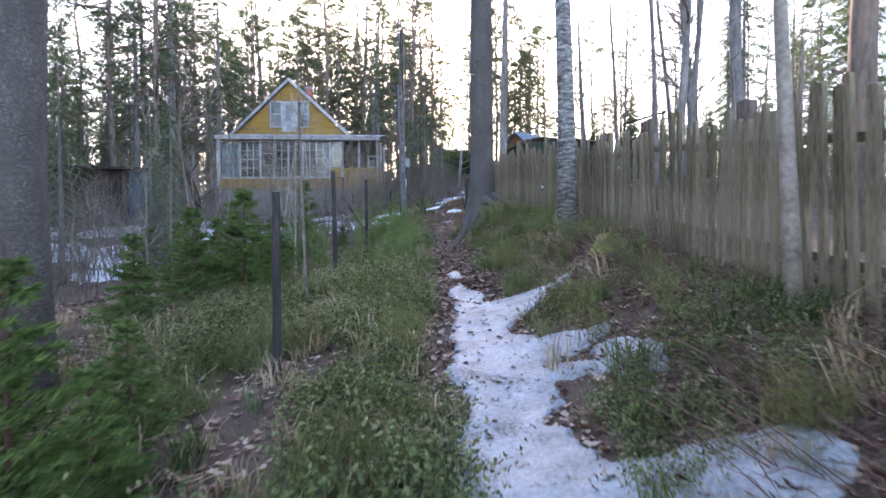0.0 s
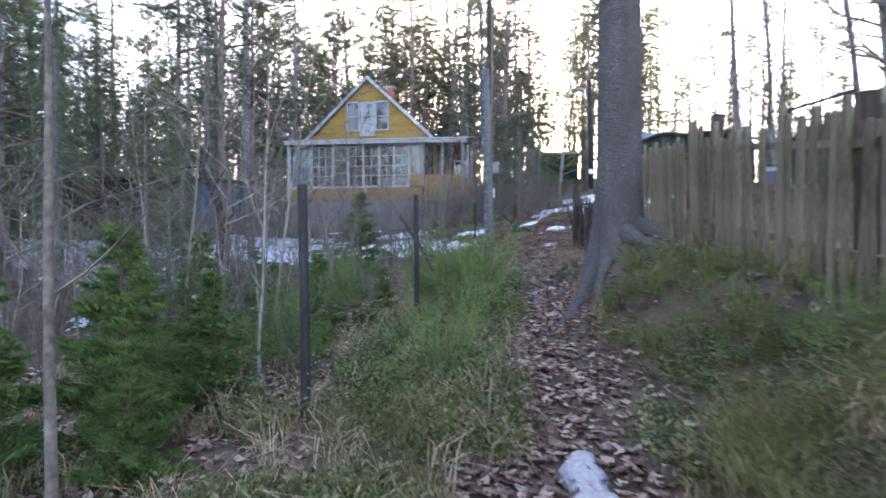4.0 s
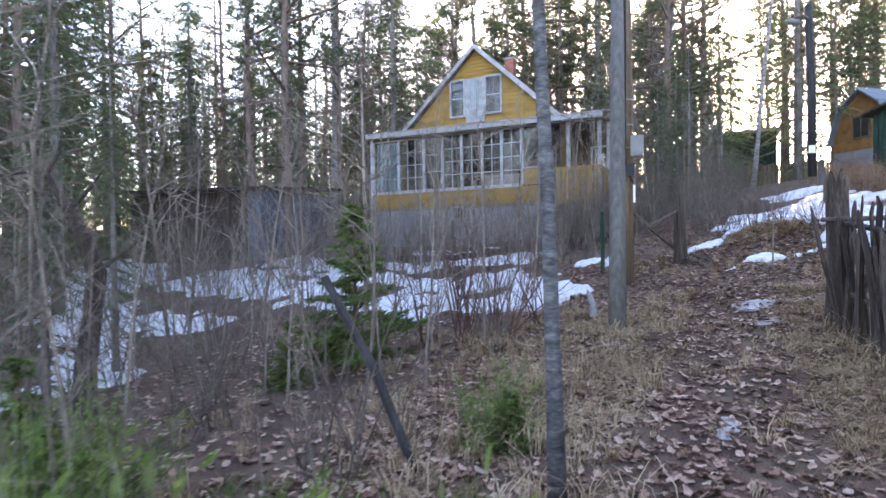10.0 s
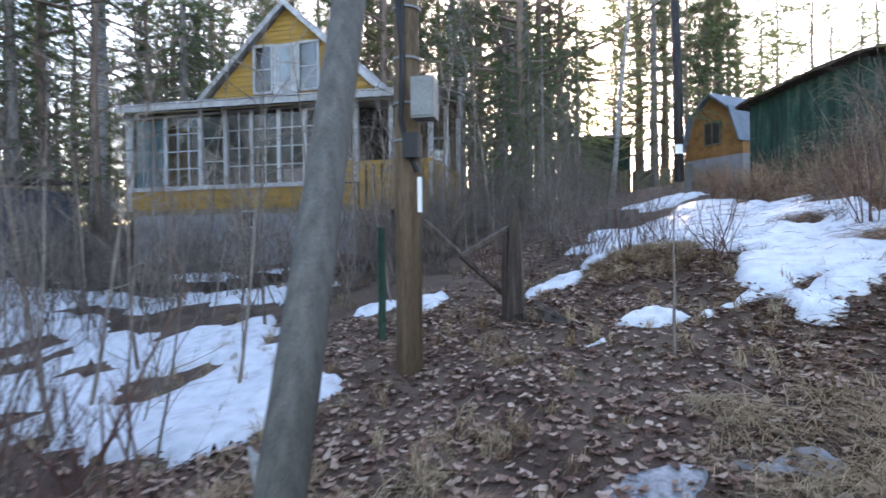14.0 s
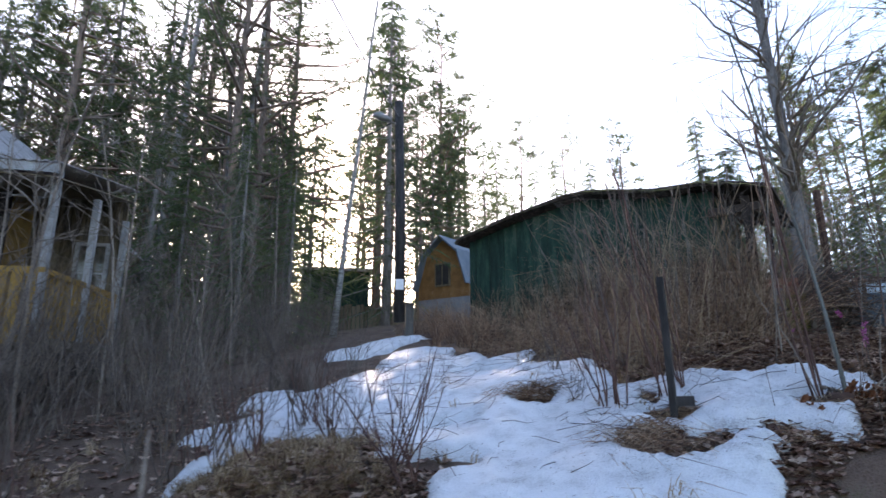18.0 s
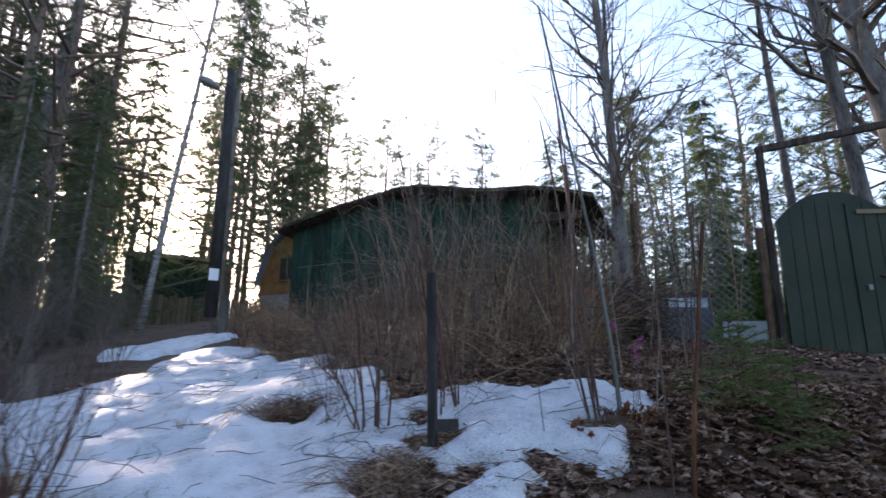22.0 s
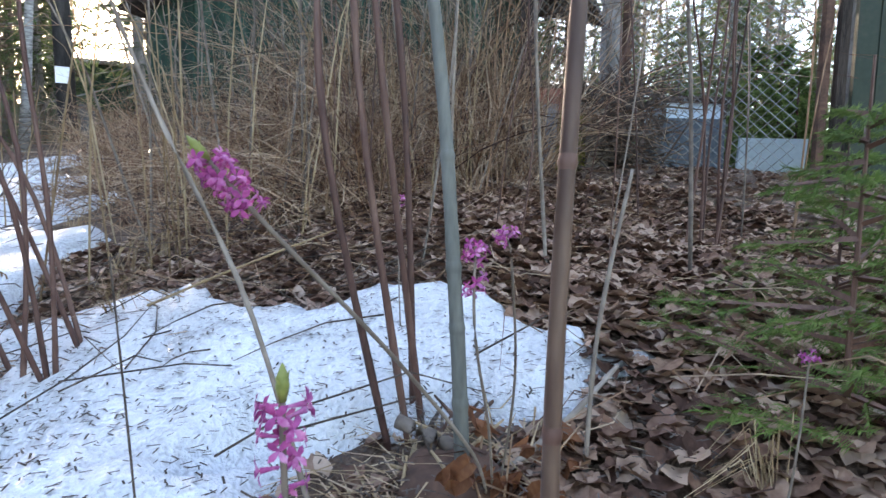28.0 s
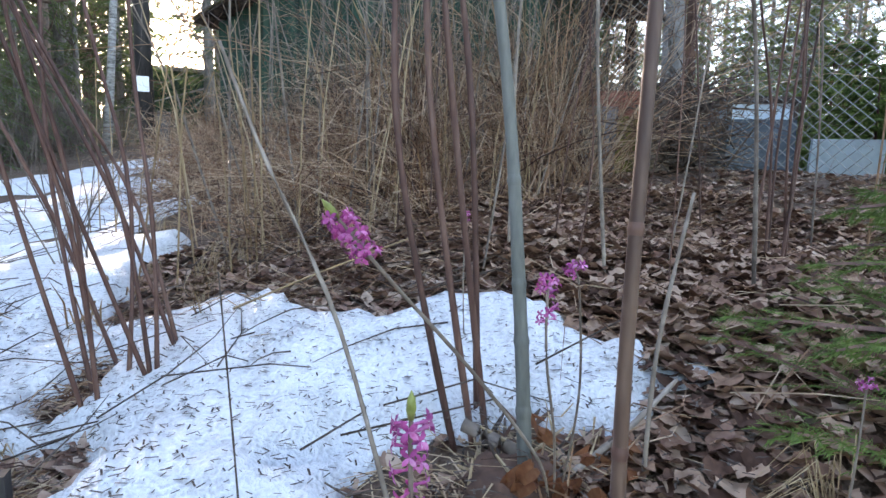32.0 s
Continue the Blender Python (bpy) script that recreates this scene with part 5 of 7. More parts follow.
                                crown.spike(e, (nd + d * 0.6).normalized(), side, rnd.uniform(0.04, 0.07), 0.012)
    part("trunk", k, RED_STEM, tree)
    tagged(part("crown", crown, FINE_NEEDLE if fine else YOUNG_NEEDLE, tree), kind="stuff")
    return tree


def make_juniper(seed, h, wide):
    """A loose, bushy evergreen of upswept sprays."""
    rnd = random.Random(seed)
    tree = thing("juniper_bush", "bushy bright green juniper beside the path", "bush", "juniper bushes")
    k, crown = Shape(), Shape()
    for i in range(70):
        a = rnd.uniform(0, 6.28)
        e = rnd.uniform(0.25, 1.5)
        n = (h * math.sin(e) + wide * math.cos(e)) * rnd.uniform(0.55, 1.1)
        d = unit(a, e)
        p = Vector((rnd.gauss(0, 0.06), rnd.gauss(0, 0.06), 0))
        tip = p + d * n + Vector((0, 0, 0.12 * n))
        mid = p.lerp(tip, 0.5) + unit(a, 0) * 0.08 * n - Vector((0, 0, 0.05 * n))
        k.tube([p, mid, tip], [0.006, 0.004, 0.0015], 3, False)
        for m in range(84):
            s = rnd.uniform(0.25, 1.0)
            c = (p.lerp(mid, s * 2) if s < 0.5 else mid.lerp(tip, s * 2 - 1)) + Vector((rnd.gauss(0, 0.035), rnd.gauss(0, 0.035), rnd.gauss(0, 0.035)))
            w = (d + Vector((rnd.gauss(0, 0.5), rnd.gauss(0, 0.5), rnd.gauss(0.1, 0.4)))).normalized()
            o = w.orthogonal().normalized()
            o.rotate(Matrix.Rotation(rnd.uniform(0, 6.28), 3, w))
            crown.blade(c, w, o, rnd.uniform(0.03, 0.08), rnd.uniform(0.007, 0.014), 0.2)
    part("stem", k, TWIG, tree)
    tagged(part("crown", crown, JUNIPER, tree), kind="stuff")
    return tree


def plant(makers, x, y, scale=1.0, turn=None, tilt=(0, 0)):
    """A tree of the given kinds at a spot; the first use of a kind is the made one, later ones are copies."""
    ob = random.choice(makers)
    if y > 33.5 and abs(x - 2.6 + 0.0612 * (y - 23.5)) < 0.03 * (y - 23.5) + 0.4:
        return None  # a lane through which the low sun shines
    s = scale
    m = pose(x, y, gz(x, y) - 0.02, tilt[0], tilt[1], rng(0, 360) if turn is None else turn) @ Matrix.Scale(s, 4)
    if ob.name in used:
        return copy_thing(ob, m)
    used.add(ob.name)
    ob.matrix_basis = m
    return ob


used = set()
PINES = [make_pine(1, 20, 0.18, 0.3, 38, 0.19), make_pine(2, 18, 0.15, 0.4, 32, 0.17), make_pine(3, 21, 0.2, 0.2, 46, 0.2), make_pine(14, 16, 0.14, 0.22, 38, 0.21)]
SPRUCES = [make_spruce(4, 15, 0.16, 0.05, 0.2), make_spruce(5, 11, 0.12, 0.02, 0.25), make_spruce(6, 18, 0.19, 0.1, 0.17, 0.5)]
BARES = [make_bare(7, 9, 0.13), make_bare(8, 11, 0.15, clear=0.25), make_bare(9, 7, 0.09)]
BIRCHES = [make_bare(10, 12, 0.13, "birch_tree", "slender birch with pale flaking bark", "birches", 3, 0.45, BIRCH_BARK, (3, 4), 11)]
SAPLINGS = [make_sapling(20 + i, h, r) for i, (h, r) in enumerate(((3.2, 0.02), (4.5, 0.03), (2.4, 0.015), (5.5, 0.035)))]
JUNIPERS = [make_juniper(33, 0.95, 0.62)]
YOUNG = [make_young_spruce(30, 1.5, 0.6), make_young_spruce(31, 0.9, 0.42), make_young_spruce(32, 0.62, 0.34, "small airy spruce with fine short needles", True)]

LATE_SPRUCES = []
# trees that stand singly by the path
big = thing("spruce_tree", "thick old spruce trunk with grey scaly bark and roots", "tree", at=(0.48, 12.25, gz(0.48, 12.25)))
BIG_Z = gz(0.48, 12.25)
k = Shape()
n = 22
for i, (z, r) in enumerate(((-0.35, 0.29), (-0.05, 0.265), (0.1, 0.24), (0.3, 0.22), (0.7, 0.205), (1.5, 0.195), (4, 0.18), (8, 0.15), (16, 0.07))):
    for j in range(n):
        a = 2 * math.pi * j / n
        root = 1 + (0.16 * math.sin(3 * a + 0.5) + 0.12 * math.sin(5 * a)) * max(0, 0.6 - z) / 0.6 + 0.025 * math.sin(9 * a + z)
        k.v.append((0.48 + r * root * math.cos(a), 12.25 + r * root * math.sin(a), BIG_Z + z))
for i in range(8):
    for j in range(n):
        k.f.append((i * n + j, i * n + (j + 1) % n, (i + 1) * n + (j + 1) % n, (i + 1) * n + j))
part("trunk", k, SCALY_BARK, big, smooth=True)
for i in range(26):
    a, z = rng(0, 6.28), rng(2.6, 7.5)
    s = Shape()
    s.tube([(0.48 + 0.17 * math.cos(a), 12.25 + 0.17 * math.sin(a), z), (0.48 + 0.3 * math.cos(a), 12.25 + 0.3 * math.sin(a), z - 0.03)], [0.02, 0.006], 4)
    part("dead_stub", s, BARK, big)
for a, n in ((3.5, 0.75), (4.1, 0.6), (4.9, 0.5), (2.7, 0.45), (5.8, 0.5)):
    s = Shape()
    q = []
    for f in (0.0, 0.25, 0.5, 0.75, 1.0):
        x, y = 0.48 + (0.14 + n * f) * math.cos(a + 0.3 * f), 12.25 + (0.14 + n * f) * math.sin(a + 0.3 * f)
        q.append((x, y, gz(x, y) + 0.13 * (1 - f) ** 2 - 0.01))
    s.tube(q, [0.11, 0.08, 0.055, 0.04, 0.02], 8)
    part("root", s, SCALY_BARK, big, "spreading surface root", True)
crown = Shape()
rnd = random.Random(77)
for i in range(60):
    a, z = rnd.uniform(0, 6.28), rnd.uniform(9, 17)
    p = Vector((0.48, 12.25, z))
    d = unit(a, -0.3) * rnd.uniform(0.8, 2.2) * (18 - z) / 7
    for m in range(16):
        w = unit(rnd.uniform(0, 6.28), rnd.uniform(-1.2, 0.1))
        crown.blade(p + d * rnd.uniform(0.2, 1), w, w.orthogonal().normalized(), rnd.uniform(0.2, 0.45), rnd.uniform(0.08, 0.14))
tagged(part("crown", crown, NEEDLE, big), kind="stuff")


def lone_trunk(name, x, y, h, r, material, label, lean=(0, 0), group="", twigs=10, low=0.4):
    """A trunk by the path with limbs, leaning by so many metres at its top."""
    tree = thing(name, label, "tree", group, at=(x, y, gz(x, y)))
    rnd = random.Random(int(x * 100) + int(y * 10))
    k = Shape()
    n = 8
    q = [Vector((lean[0] * (t / n) + 0.06 * r * 3 * math.sin(t * 1.7 + x), lean[1] * (t / n), -0.15 + (h + 0.15) * t / n)) for t in range(n + 1)]
    q[0] = Vector((0, 0, -0.2))
    k.tube(q, [r * 1.25] + [r * (1 - 0.75 * t / n) for t in range(1, n + 1)], 12)
    part("trunk", k, material, tree, smooth=True, local=True)
    c = Shape()
    for i in range(twigs):
        t = rnd.uniform(low, 0.98)
        j = min(int(t * n), n - 1)
        grow(c, rnd, q[j].lerp(q[j + 1], t * n - j), unit(rnd.uniform(0, 6.28), rnd.uniform(0.2, 1.0)), h * rnd.uniform(0.1, 0.22), r * 0.35 * (1.15 - t), 2, 4)
    tagged(part("crown", c, TWIG, tree, local=True), kind="stuff")
    return tree


lone_trunk("spruce_tree", -2.95, 6.3, 14, 0.17, SCALY_BARK, "thick dark conifer trunk beside the path", (0.3, 0), "", 6, 0.6)
lone_trunk("birch_tree", 1.31, 9.3, 13, 0.112, OLD_BIRCH, "old birch with rough grey bark by the fence", (-0.25, 0), "", 10, 0.5)
lone_trunk("sapling", 1.58, 5.49, 6, 0.042, TWIG, "slim grey tree in front of the picket fence", (-0.25, 0.1), "", 8, 0.5)
lone_trunk("rowan_tree", -1.12, 16.2, 7, 0.044, ROWAN_BARK, "slim tree with banded blue-grey bark", (-0.22, 0.1), "", 9, 0.45)
gnarled = thing("dead_tree", "dark gnarled dead trunk standing in the snowy hollow", "tree", at=(-6.84, 17.2, gz(-6.84, 17.2)))
bole = [Vector((-6.84 + 0.447 * o, 17.2 + 0.894 * o, gz(-6.84, 17.2) + h)) for o, h in ((-0.03, -0.2), (0.0, 0.1), (0.03, 0.6), (0.1, 1.2), (0.15, 1.65), (0.03, 2.05), (-0.1, 2.35), (-0.29, 2.75))]
k = Shape()
k.tube(bole, [0.17, 0.14, 0.115, 0.1, 0.105, 0.085, 0.06, 0.03], 9)
part("trunk", k, ROT_WOOD, gnarled, smooth=True)
for j, o, h, n in ((2, -0.3, 0.25, 0.4), (4, 0.5, 0.4, 0.7), (4, -0.2, 0.5, 0.55), (6, 0.35, 0.5, 0.6), (6, -0.5, 0.25, 0.6), (7, -0.4, -0.05, 0.5), (7, 0.15, 0.5, 0.5)):
    k = Shape()
    e = Vector((0.447 * o, 0.894 * o, h)).normalized() * n
    k.tube([bole[j], bole[j] + e * 0.5 + Vector((0, 0.05, 0.04)), bole[j] + e], [0.03, 0.02, 0.006], 5)
    part("branch", k, ROT_WOOD, gnarled)
lone_trunk("birch_tree", -15.0, 32.3, 19, 0.27, BIRCH_BARK, "tall old birch beside the house", (0.3, 0), "birches", 14, 0.35)
lone_trunk("birch_tree", 0.68, 36.0, 12, 0.085, BIRCH_BARK, "slender white birch near the lamp", (1.1, 0), "birches", 10, 0.55)
lone_trunk("aspen_tree", 1.6, 19.4, 14, 0.13, BARK, "slim grey trunk beyond the picket fence", (0.2, 0), "", 8, 0.6)
lone_trunk("aspen_tree", 7.0, 16.0, 15, 0.17, BARK, "bare tree behind the picket fence", (-0.4, 0), "", 16, 0.3)
lone_trunk("aspen_tree", 4.0, 12.6, 12, 0.08, BARK, "bare tree behind the picket fence", (0.6, 0), "", 20, 0.25)
lone_trunk("aspen_tree", 4.25, 12.9, 11, 0.06, BARK, "bare tree behind the picket fence", (0.9, 0), "", 16, 0.25)
lone_trunk("aspen_tree", 3.85, 12.95, 11, 0.05, BARK, "bare tree behind the picket fence", (-0.5, 0), "", 14, 0.25)
lone_trunk("pine_tree", 3.35, 7.4, 15, 0.11, PINE_BARK, "pine trunk behind the picket fence", (0.2, 0), "", 8, 0.6)
lone_trunk("sapling", -1.56, 8.2, 2.6, 0.02, TWIG, "thin grey sapling beside the young spruces", (-0.1, 0.1), "", 9, 0.3)
lone_trunk("maple_tree", 7.9, 27.9, 10.5, 0.11, BARK, "bare tree with a fan of fine twigs beside the shed", (-0.5, 0.2), "", 70, 0.22)
lone_trunk("maple_tree", 8.3, 28.6, 9.5, 0.08, BARK, "bare tree with a fan of fine twigs beside the shed", (0.3, 0.2), "", 50, 0.25)
lone_trunk("aspen_tree", 9.3, 25.0, 11, 0.11, BARK, "bare leaning tree behind the gate", (-1.1, 0.3), "", 24, 0.35)
lone_trunk("aspen_tree", 10.9, 26.9, 11, 0.09, BARK, "bare leaning tree behind the gate", (0.4, 0.6), "", 20, 0.4)
lone_trunk("aspen_tree", 9.9, 24.6, 12, 0.2, BARK, "thick bare tree beside the gate", (-0.4, 1.2), "", 60, 0.22)
for x, y, q in ((13, 30, 0.42), (15, 32, 0.5), (17.5, 33, 0.55), (13.5, 34, 0.4), (19, 36, 0.6), (21, 33, 0.65), (16, 28.5, 0.5), (18.5, 29.5, 0.6), (20, 26.5, 0.7), (15.5, 26, 0.5), (22, 40, 0.6), (24, 30, 0.8), (17, 38, 0.5), (12.2, 27.2, 0.35), (11.2, 31, 0.4)):
    LATE_SPRUCES.append((x, y, q * 0.7))
lone_trunk("sapling", 0.25, 22.14, 1.05, 0.014, TWIG, "thin sapling on the slope", (0.0, 0), "", 7, 0.4)

# forest on all sides
random.seed(11)
spots = []


def free(x, y, gap):
    if any((x - a) ** 2 + (y - b) ** 2 < gap * gap for a, b in spots):
        return False
    spots.append((x, y))
    return True


def in_clearing(x, y):
    ang = math.degrees(math.atan2(x - 1.5, y - 21.5))
    open_sky = (4 < ang < 44 and y > 22) or (40 < ang < 75 and math.hypot(x - 1.5, y - 21.5) < 20)
    house_plot = -12.8 < x < -2.6 and 25 < y < 39
    path = -4 < x < 3.2 and -4 < y < 36
    snow = (-12 < x < 0 and 15 < y < 30) or (-17 < x < -8 and 15 < y < 26.5) or (-9 < x < 0 and 4 < y < 16)
    return open_sky or house_plot or path or snow


for i in range(5200):
    x, y = rng(-46, 40), rng(-22, 84)
    d = math.hypot(x, y - 18)
    back = y > 35 and x < 3
    if d > 52 or y < -4 or (y < 3 and random.random() < 0.5) or (x > 12 and y < 14) or in_clearing(x, y) or (x > 2.4 and y < 22 and x < 11) or (abs(math.degrees(math.atan2(x, y - 4))) > 85 and random.random() < 0.7) or not free(x, y, 1.8 if back or x < -13 else 3.0):
        continue
    kind = random.random()
    if kind < (0.38 if x < 2.5 else 0.5):
        plant(PINES, x, y, rng(0.75, 1.1))
    elif kind < 0.68:
        plant(SPRUCES, x, y, rng(0.6, 1.15))
    elif kind < 0.82:
        plant(BIRCHES, x, y, rng(0.8, 1.2))
    else:
        plant(BARES, x, y, rng(0.8, 1.2))
    if len(spots) > 440:
        break
for x, y, s in ((-14.5, 21, 0.95), (-17, 18.5, 1.0), (-12.8, 33.5, 1.1), (-15.5, 30, 1.2), (-1.4, 39, 0.7), (-7.5, 41, 1.15), (-10.5, 41.5, 1.1), (-20, 24, 1.2), (-1.7, 34.2, 0.5), (-0.6, 35.5, 0.45), (13.0, 34, 0.45), (14, 36, 0.5), (5.7, 48.0, 0.95), (7.0, 50.5, 0.95), (0.2, 45, 0.75), (-4.2, 36.5, 0.8), (-0.3, 33.2, 0.35), (-1.2, 32.2, 0.4), (-2.0, 31.0, 0.38)):
    plant(SPRUCES, x, y, s)
for x, y, s in ((-3.2, 40.5, 1.3), (-2.3, 36.5, 1.0), (-2.4, 38, 1.2), (-0.9, 41.5, 1.2), (-5.0, 40.0, 1.3), (-6.2, 42.5, 1.4)):
    plant(BARES, x, y, s)
for x, y, s in ((-4.6, 43, 1.1), (3.4, 47, 1.0), (4.6, 52, 1.15), (6.0, 55, 1.05), (-3.0, 39.0, 0.95), (8.5, 60, 0.75), (1.5, 58, 1.0), (-2.0, 35.0, 0.95), (3.4, 43.2, 0.72), (4.9, 47.0, 0.78), (6.4, 49.5, 0.75), (7.4, 52, 0.75), (21.6, 36.3, 0.55), (20.3, 34.2, 0.5), (23.5, 37, 0.6), (10, 58, 0.6)):
    plant(PINES, x, y, s)


random.seed(12)
behind = 0
while behind < 36:
    x, y = rng(-22, -3.0), rng(40, 62)
    behind += 1
    if behind % 5 < 2:
        plant(PINES, x, y, rng(0.85, 1.15))
    elif behind % 5 == 2:
        plant(BIRCHES, x, y, rng(1.0, 1.5))
    else:
        plant(BARES, x, y, rng(1.3, 1.9))
for x, y, q in LATE_SPRUCES:
    plant(SPRUCES, x, y, q)


# low dark conifers right of the shed and behind the gate
random.seed(17)
for i in range(46):
    x, y = rng(8.5, 22), rng(26.5, 38)
    if 26.5 < y < 28.8 and x < 10.5:
        continue
    plant([SPRUCES[1]], x, y, rng(0.22, 0.42))
# the row of treetops over the shed
for i, (x, y, q) in enumerate(((6.4, 49.5, 1.15), (7.6, 52, 1.12), (8.8, 55, 1.15), (9.8, 57, 1.12), (11.5, 58, 1.1), (13.4, 61, 1.2), (15.6, 61, 1.12), (17.5, 63, 1.08), (19, 62, 1.12), (20.8, 64, 1.2), (22.8, 63, 1.15), (25.6, 52.5, 1.15), (24, 60, 1.1))):
    plant([SPRUCES[0] if i % 3 else PINES[3]], x, y, q)


def far_conifer(seed, h):
    rnd = random.Random(seed)
    k = Shape()
    k.tube([(0, 0, 0), (0, 0, h)], [0.2, 0.03], 4, False)
    for i in range(150):
        t = rnd.uniform(0.12, 1.0)
        a, n = rnd.uniform(0, 6.28), (1.08 - t) * h * 0.17 * rnd.uniform(0.4, 1.1)
        w = unit(a, rnd.uniform(-0.5, 0.2))
        k.blade(Vector((0, 0, h * t)) + w * n * 0.3, w, Vector((-w.y, w.x, 0.2)).normalized(), n * 0.8 + 0.3, rnd.uniform(0.3, 0.7))
    return k


for seed, h, name in ((50, 15, "far_woods"), (51, 11, "far_thicket")):
    places = []
    while len(places) < 330:
        a, d = rng(-1.6, 1.6) if len(places) < 260 else rng(1.6, 4.7), rng(62, 120) if seed == 50 else rng(54, 76)
        x, y = d * math.sin(a), 20 + d * math.cos(a)
        ang = math.degrees(a) if a < math.pi else math.degrees(a) - 360
        s = rng(0.8, 1.25) * (0.6 if 4 < ang < 60 else 0.4 if -6 < ang < -1.5 else 1.0) * (0.7 if seed == 51 else 1)
        places.append((x, y, gz(x, y) - 0.2, rng(0, 6.28), s, 0, 0))
    scatter(name, far_conifer(seed, h), places, NEEDLE, "dark conifer woods in the distance", "woods")
bush = Shape()
rnd = random.Random(60)
for i in range(9):
    grow(bush, rnd, Vector((rnd.uniform(-0.15, 0.15), rnd.uniform(-0.15, 0.15), 0)), unit(rnd.uniform(0, 6.28), rnd.uniform(0.8, 1.5)), rnd.uniform(0.8, 1.7), 0.008, 1, 3, (2, 4), 0.12)
places = []
for i in range(330):
    x, y = rng(-16, -2.2), rng(10, 40)
    if (-12 < x < -3 and y > 29) or (x > -3.4 and 17.5 < y < 24) or (x > -6 and 20 < y < 24 and rng(0, 1) < 0.7):
        continue
    places.append((x, y, gz(x, y) - 0.05, rng(0, 6.28), rng(0.5, 1.3), 0, 0))
for i in range(170):
    x, y = rng(-4.2, 0.6), rng(25.5, 40)
    if x > -0.2 and y < 32:
        continue
    places.append((x, y, gz(x, y) - 0.05, rng(0, 6.28), rng(0.5, 1.2), 0, 0))
for x, y, q in ((-2.8, 19.9, 1.0), (-3.3, 20.3, 0.8), (-2.6, 19.2, 0.7), (-3.9, 20.0, 0.8), (-4.6, 20.6, 0.7), (-0.1, 25.2, 0.5), (0.6, 25.1, 0.5), (0.2, 27.6, 0.6), (0.75, 24.6, 0.4), (0.0, 24.6, 0.6), (0.1, 28.5, 0.6), (0.5, 28.6, 0.65), (0.9, 28.6, 0.5), (-0.3, 28.2, 0.6), (0.35, 25.2, 0.75), (-0.35, 24.9, 0.7), (-0.7, 25.4, 0.8), (-0.2, 25.6, 0.7), (0.1, 24.9, 0.55), (-1.1, 24.6, 0.7), (0.9, 27.9, 0.6), (2.45, 25.35, 0.5), (2.2, 24.55, 0.35)):
    places.append((x, y, 0, rng(0, 6.28), q, 0, 0))
for i in range(70):
    x, y = rng(-12, -2.6), rng(24.2, 29.3)
    places.append((x, y, 0, rng(0, 6.28), rng(0.6, 1.2), 0, 0))
for i in range(16):
    x, y = rng(-14, -9), rng(20, 25)
    places.append((x, y, 0, rng(0, 6.28), rng(0.5, 0.9), 0, 0))
for i in range(50):
    x, y = rng(3.2, 9), rng(3, 21)
    places.append((x, y, gz(x, y) - 0.05, rng(0, 6.28), rng(0.6, 1.3), 0, 0))
scatter("bare_brush", bush, [(x, y, gz(x, y) - 0.05, a, s, p, q) for x, y, z, a, s, p, q in places], TWIG, "leafless grey-brown brush of the undergrowth", "brush")
# undergrowth of saplings before the house and along the left
for i in range(190):
    while True:
        x, y = (rng(-13, -1.9), rng(9, 31)) if i < 130 else (rng(-12.5, -2.8), rng(24.5, 29.3))
        if y > 29.2 and x > -12:
            continue
        if x > -2.6 and y > 19 or (x > -3.2 and 18.5 < y < 22):
            continue
        break
    plant(SAPLINGS, x, y, rng(0.6, 1.15), tilt=(rng(-6, 6), rng(-6, 6)))
for i in range(16):
    x, y = rng(-3.3, -0.2), rng(25.5, 33)
    plant(SAPLINGS, x, y, rng(0.7, 1.1), tilt=(rng(-5, 5), rng(-5, 5)))
for i in range(9):
    plant(SAPLINGS, rng(4.5, 9), rng(6, 20), rng(0.8, 1.3))
for i in range(46):
    x, y = (rng(-7, -2.7), rng(17.5, 24)) if i < 26 else (rng(-5.5, -2.2), rng(12.5, 16.5))
    plant(SAPLINGS, x, y, rng(0.4, 0.75), tilt=(rng(-8, 8), rng(-8, 8)))
for i in range(17):
    plant(SAPLINGS, rng(-3.6, -1.4), rng(23.8, 28.5), rng(0.55, 0.95), tilt=(rng(-6, 6), rng(-6, 6)))
for x, y, q in ((-2.75, 19.9, 0.42), (-2.95, 19.75, 0.36), (-2.6, 19.7, 0.34), (-3.15, 20.05, 0.4), (-2.5, 20.1, 0.3), (-3.3, 19.7, 0.35)):
    plant([SAPLINGS[0]], x, y, q, tilt=(rng(-10, 10), rng(-10, 10)))
for x, y, q in ((-6.6, 15.4, 0.3), (-7.6, 17.2, 0.36), (-5.6, 13.6, 0.26), (-8.8, 18.8, 0.4), (-9.5, 16.0, 0.5)):
    plant(SPRUCES, x, y, q)
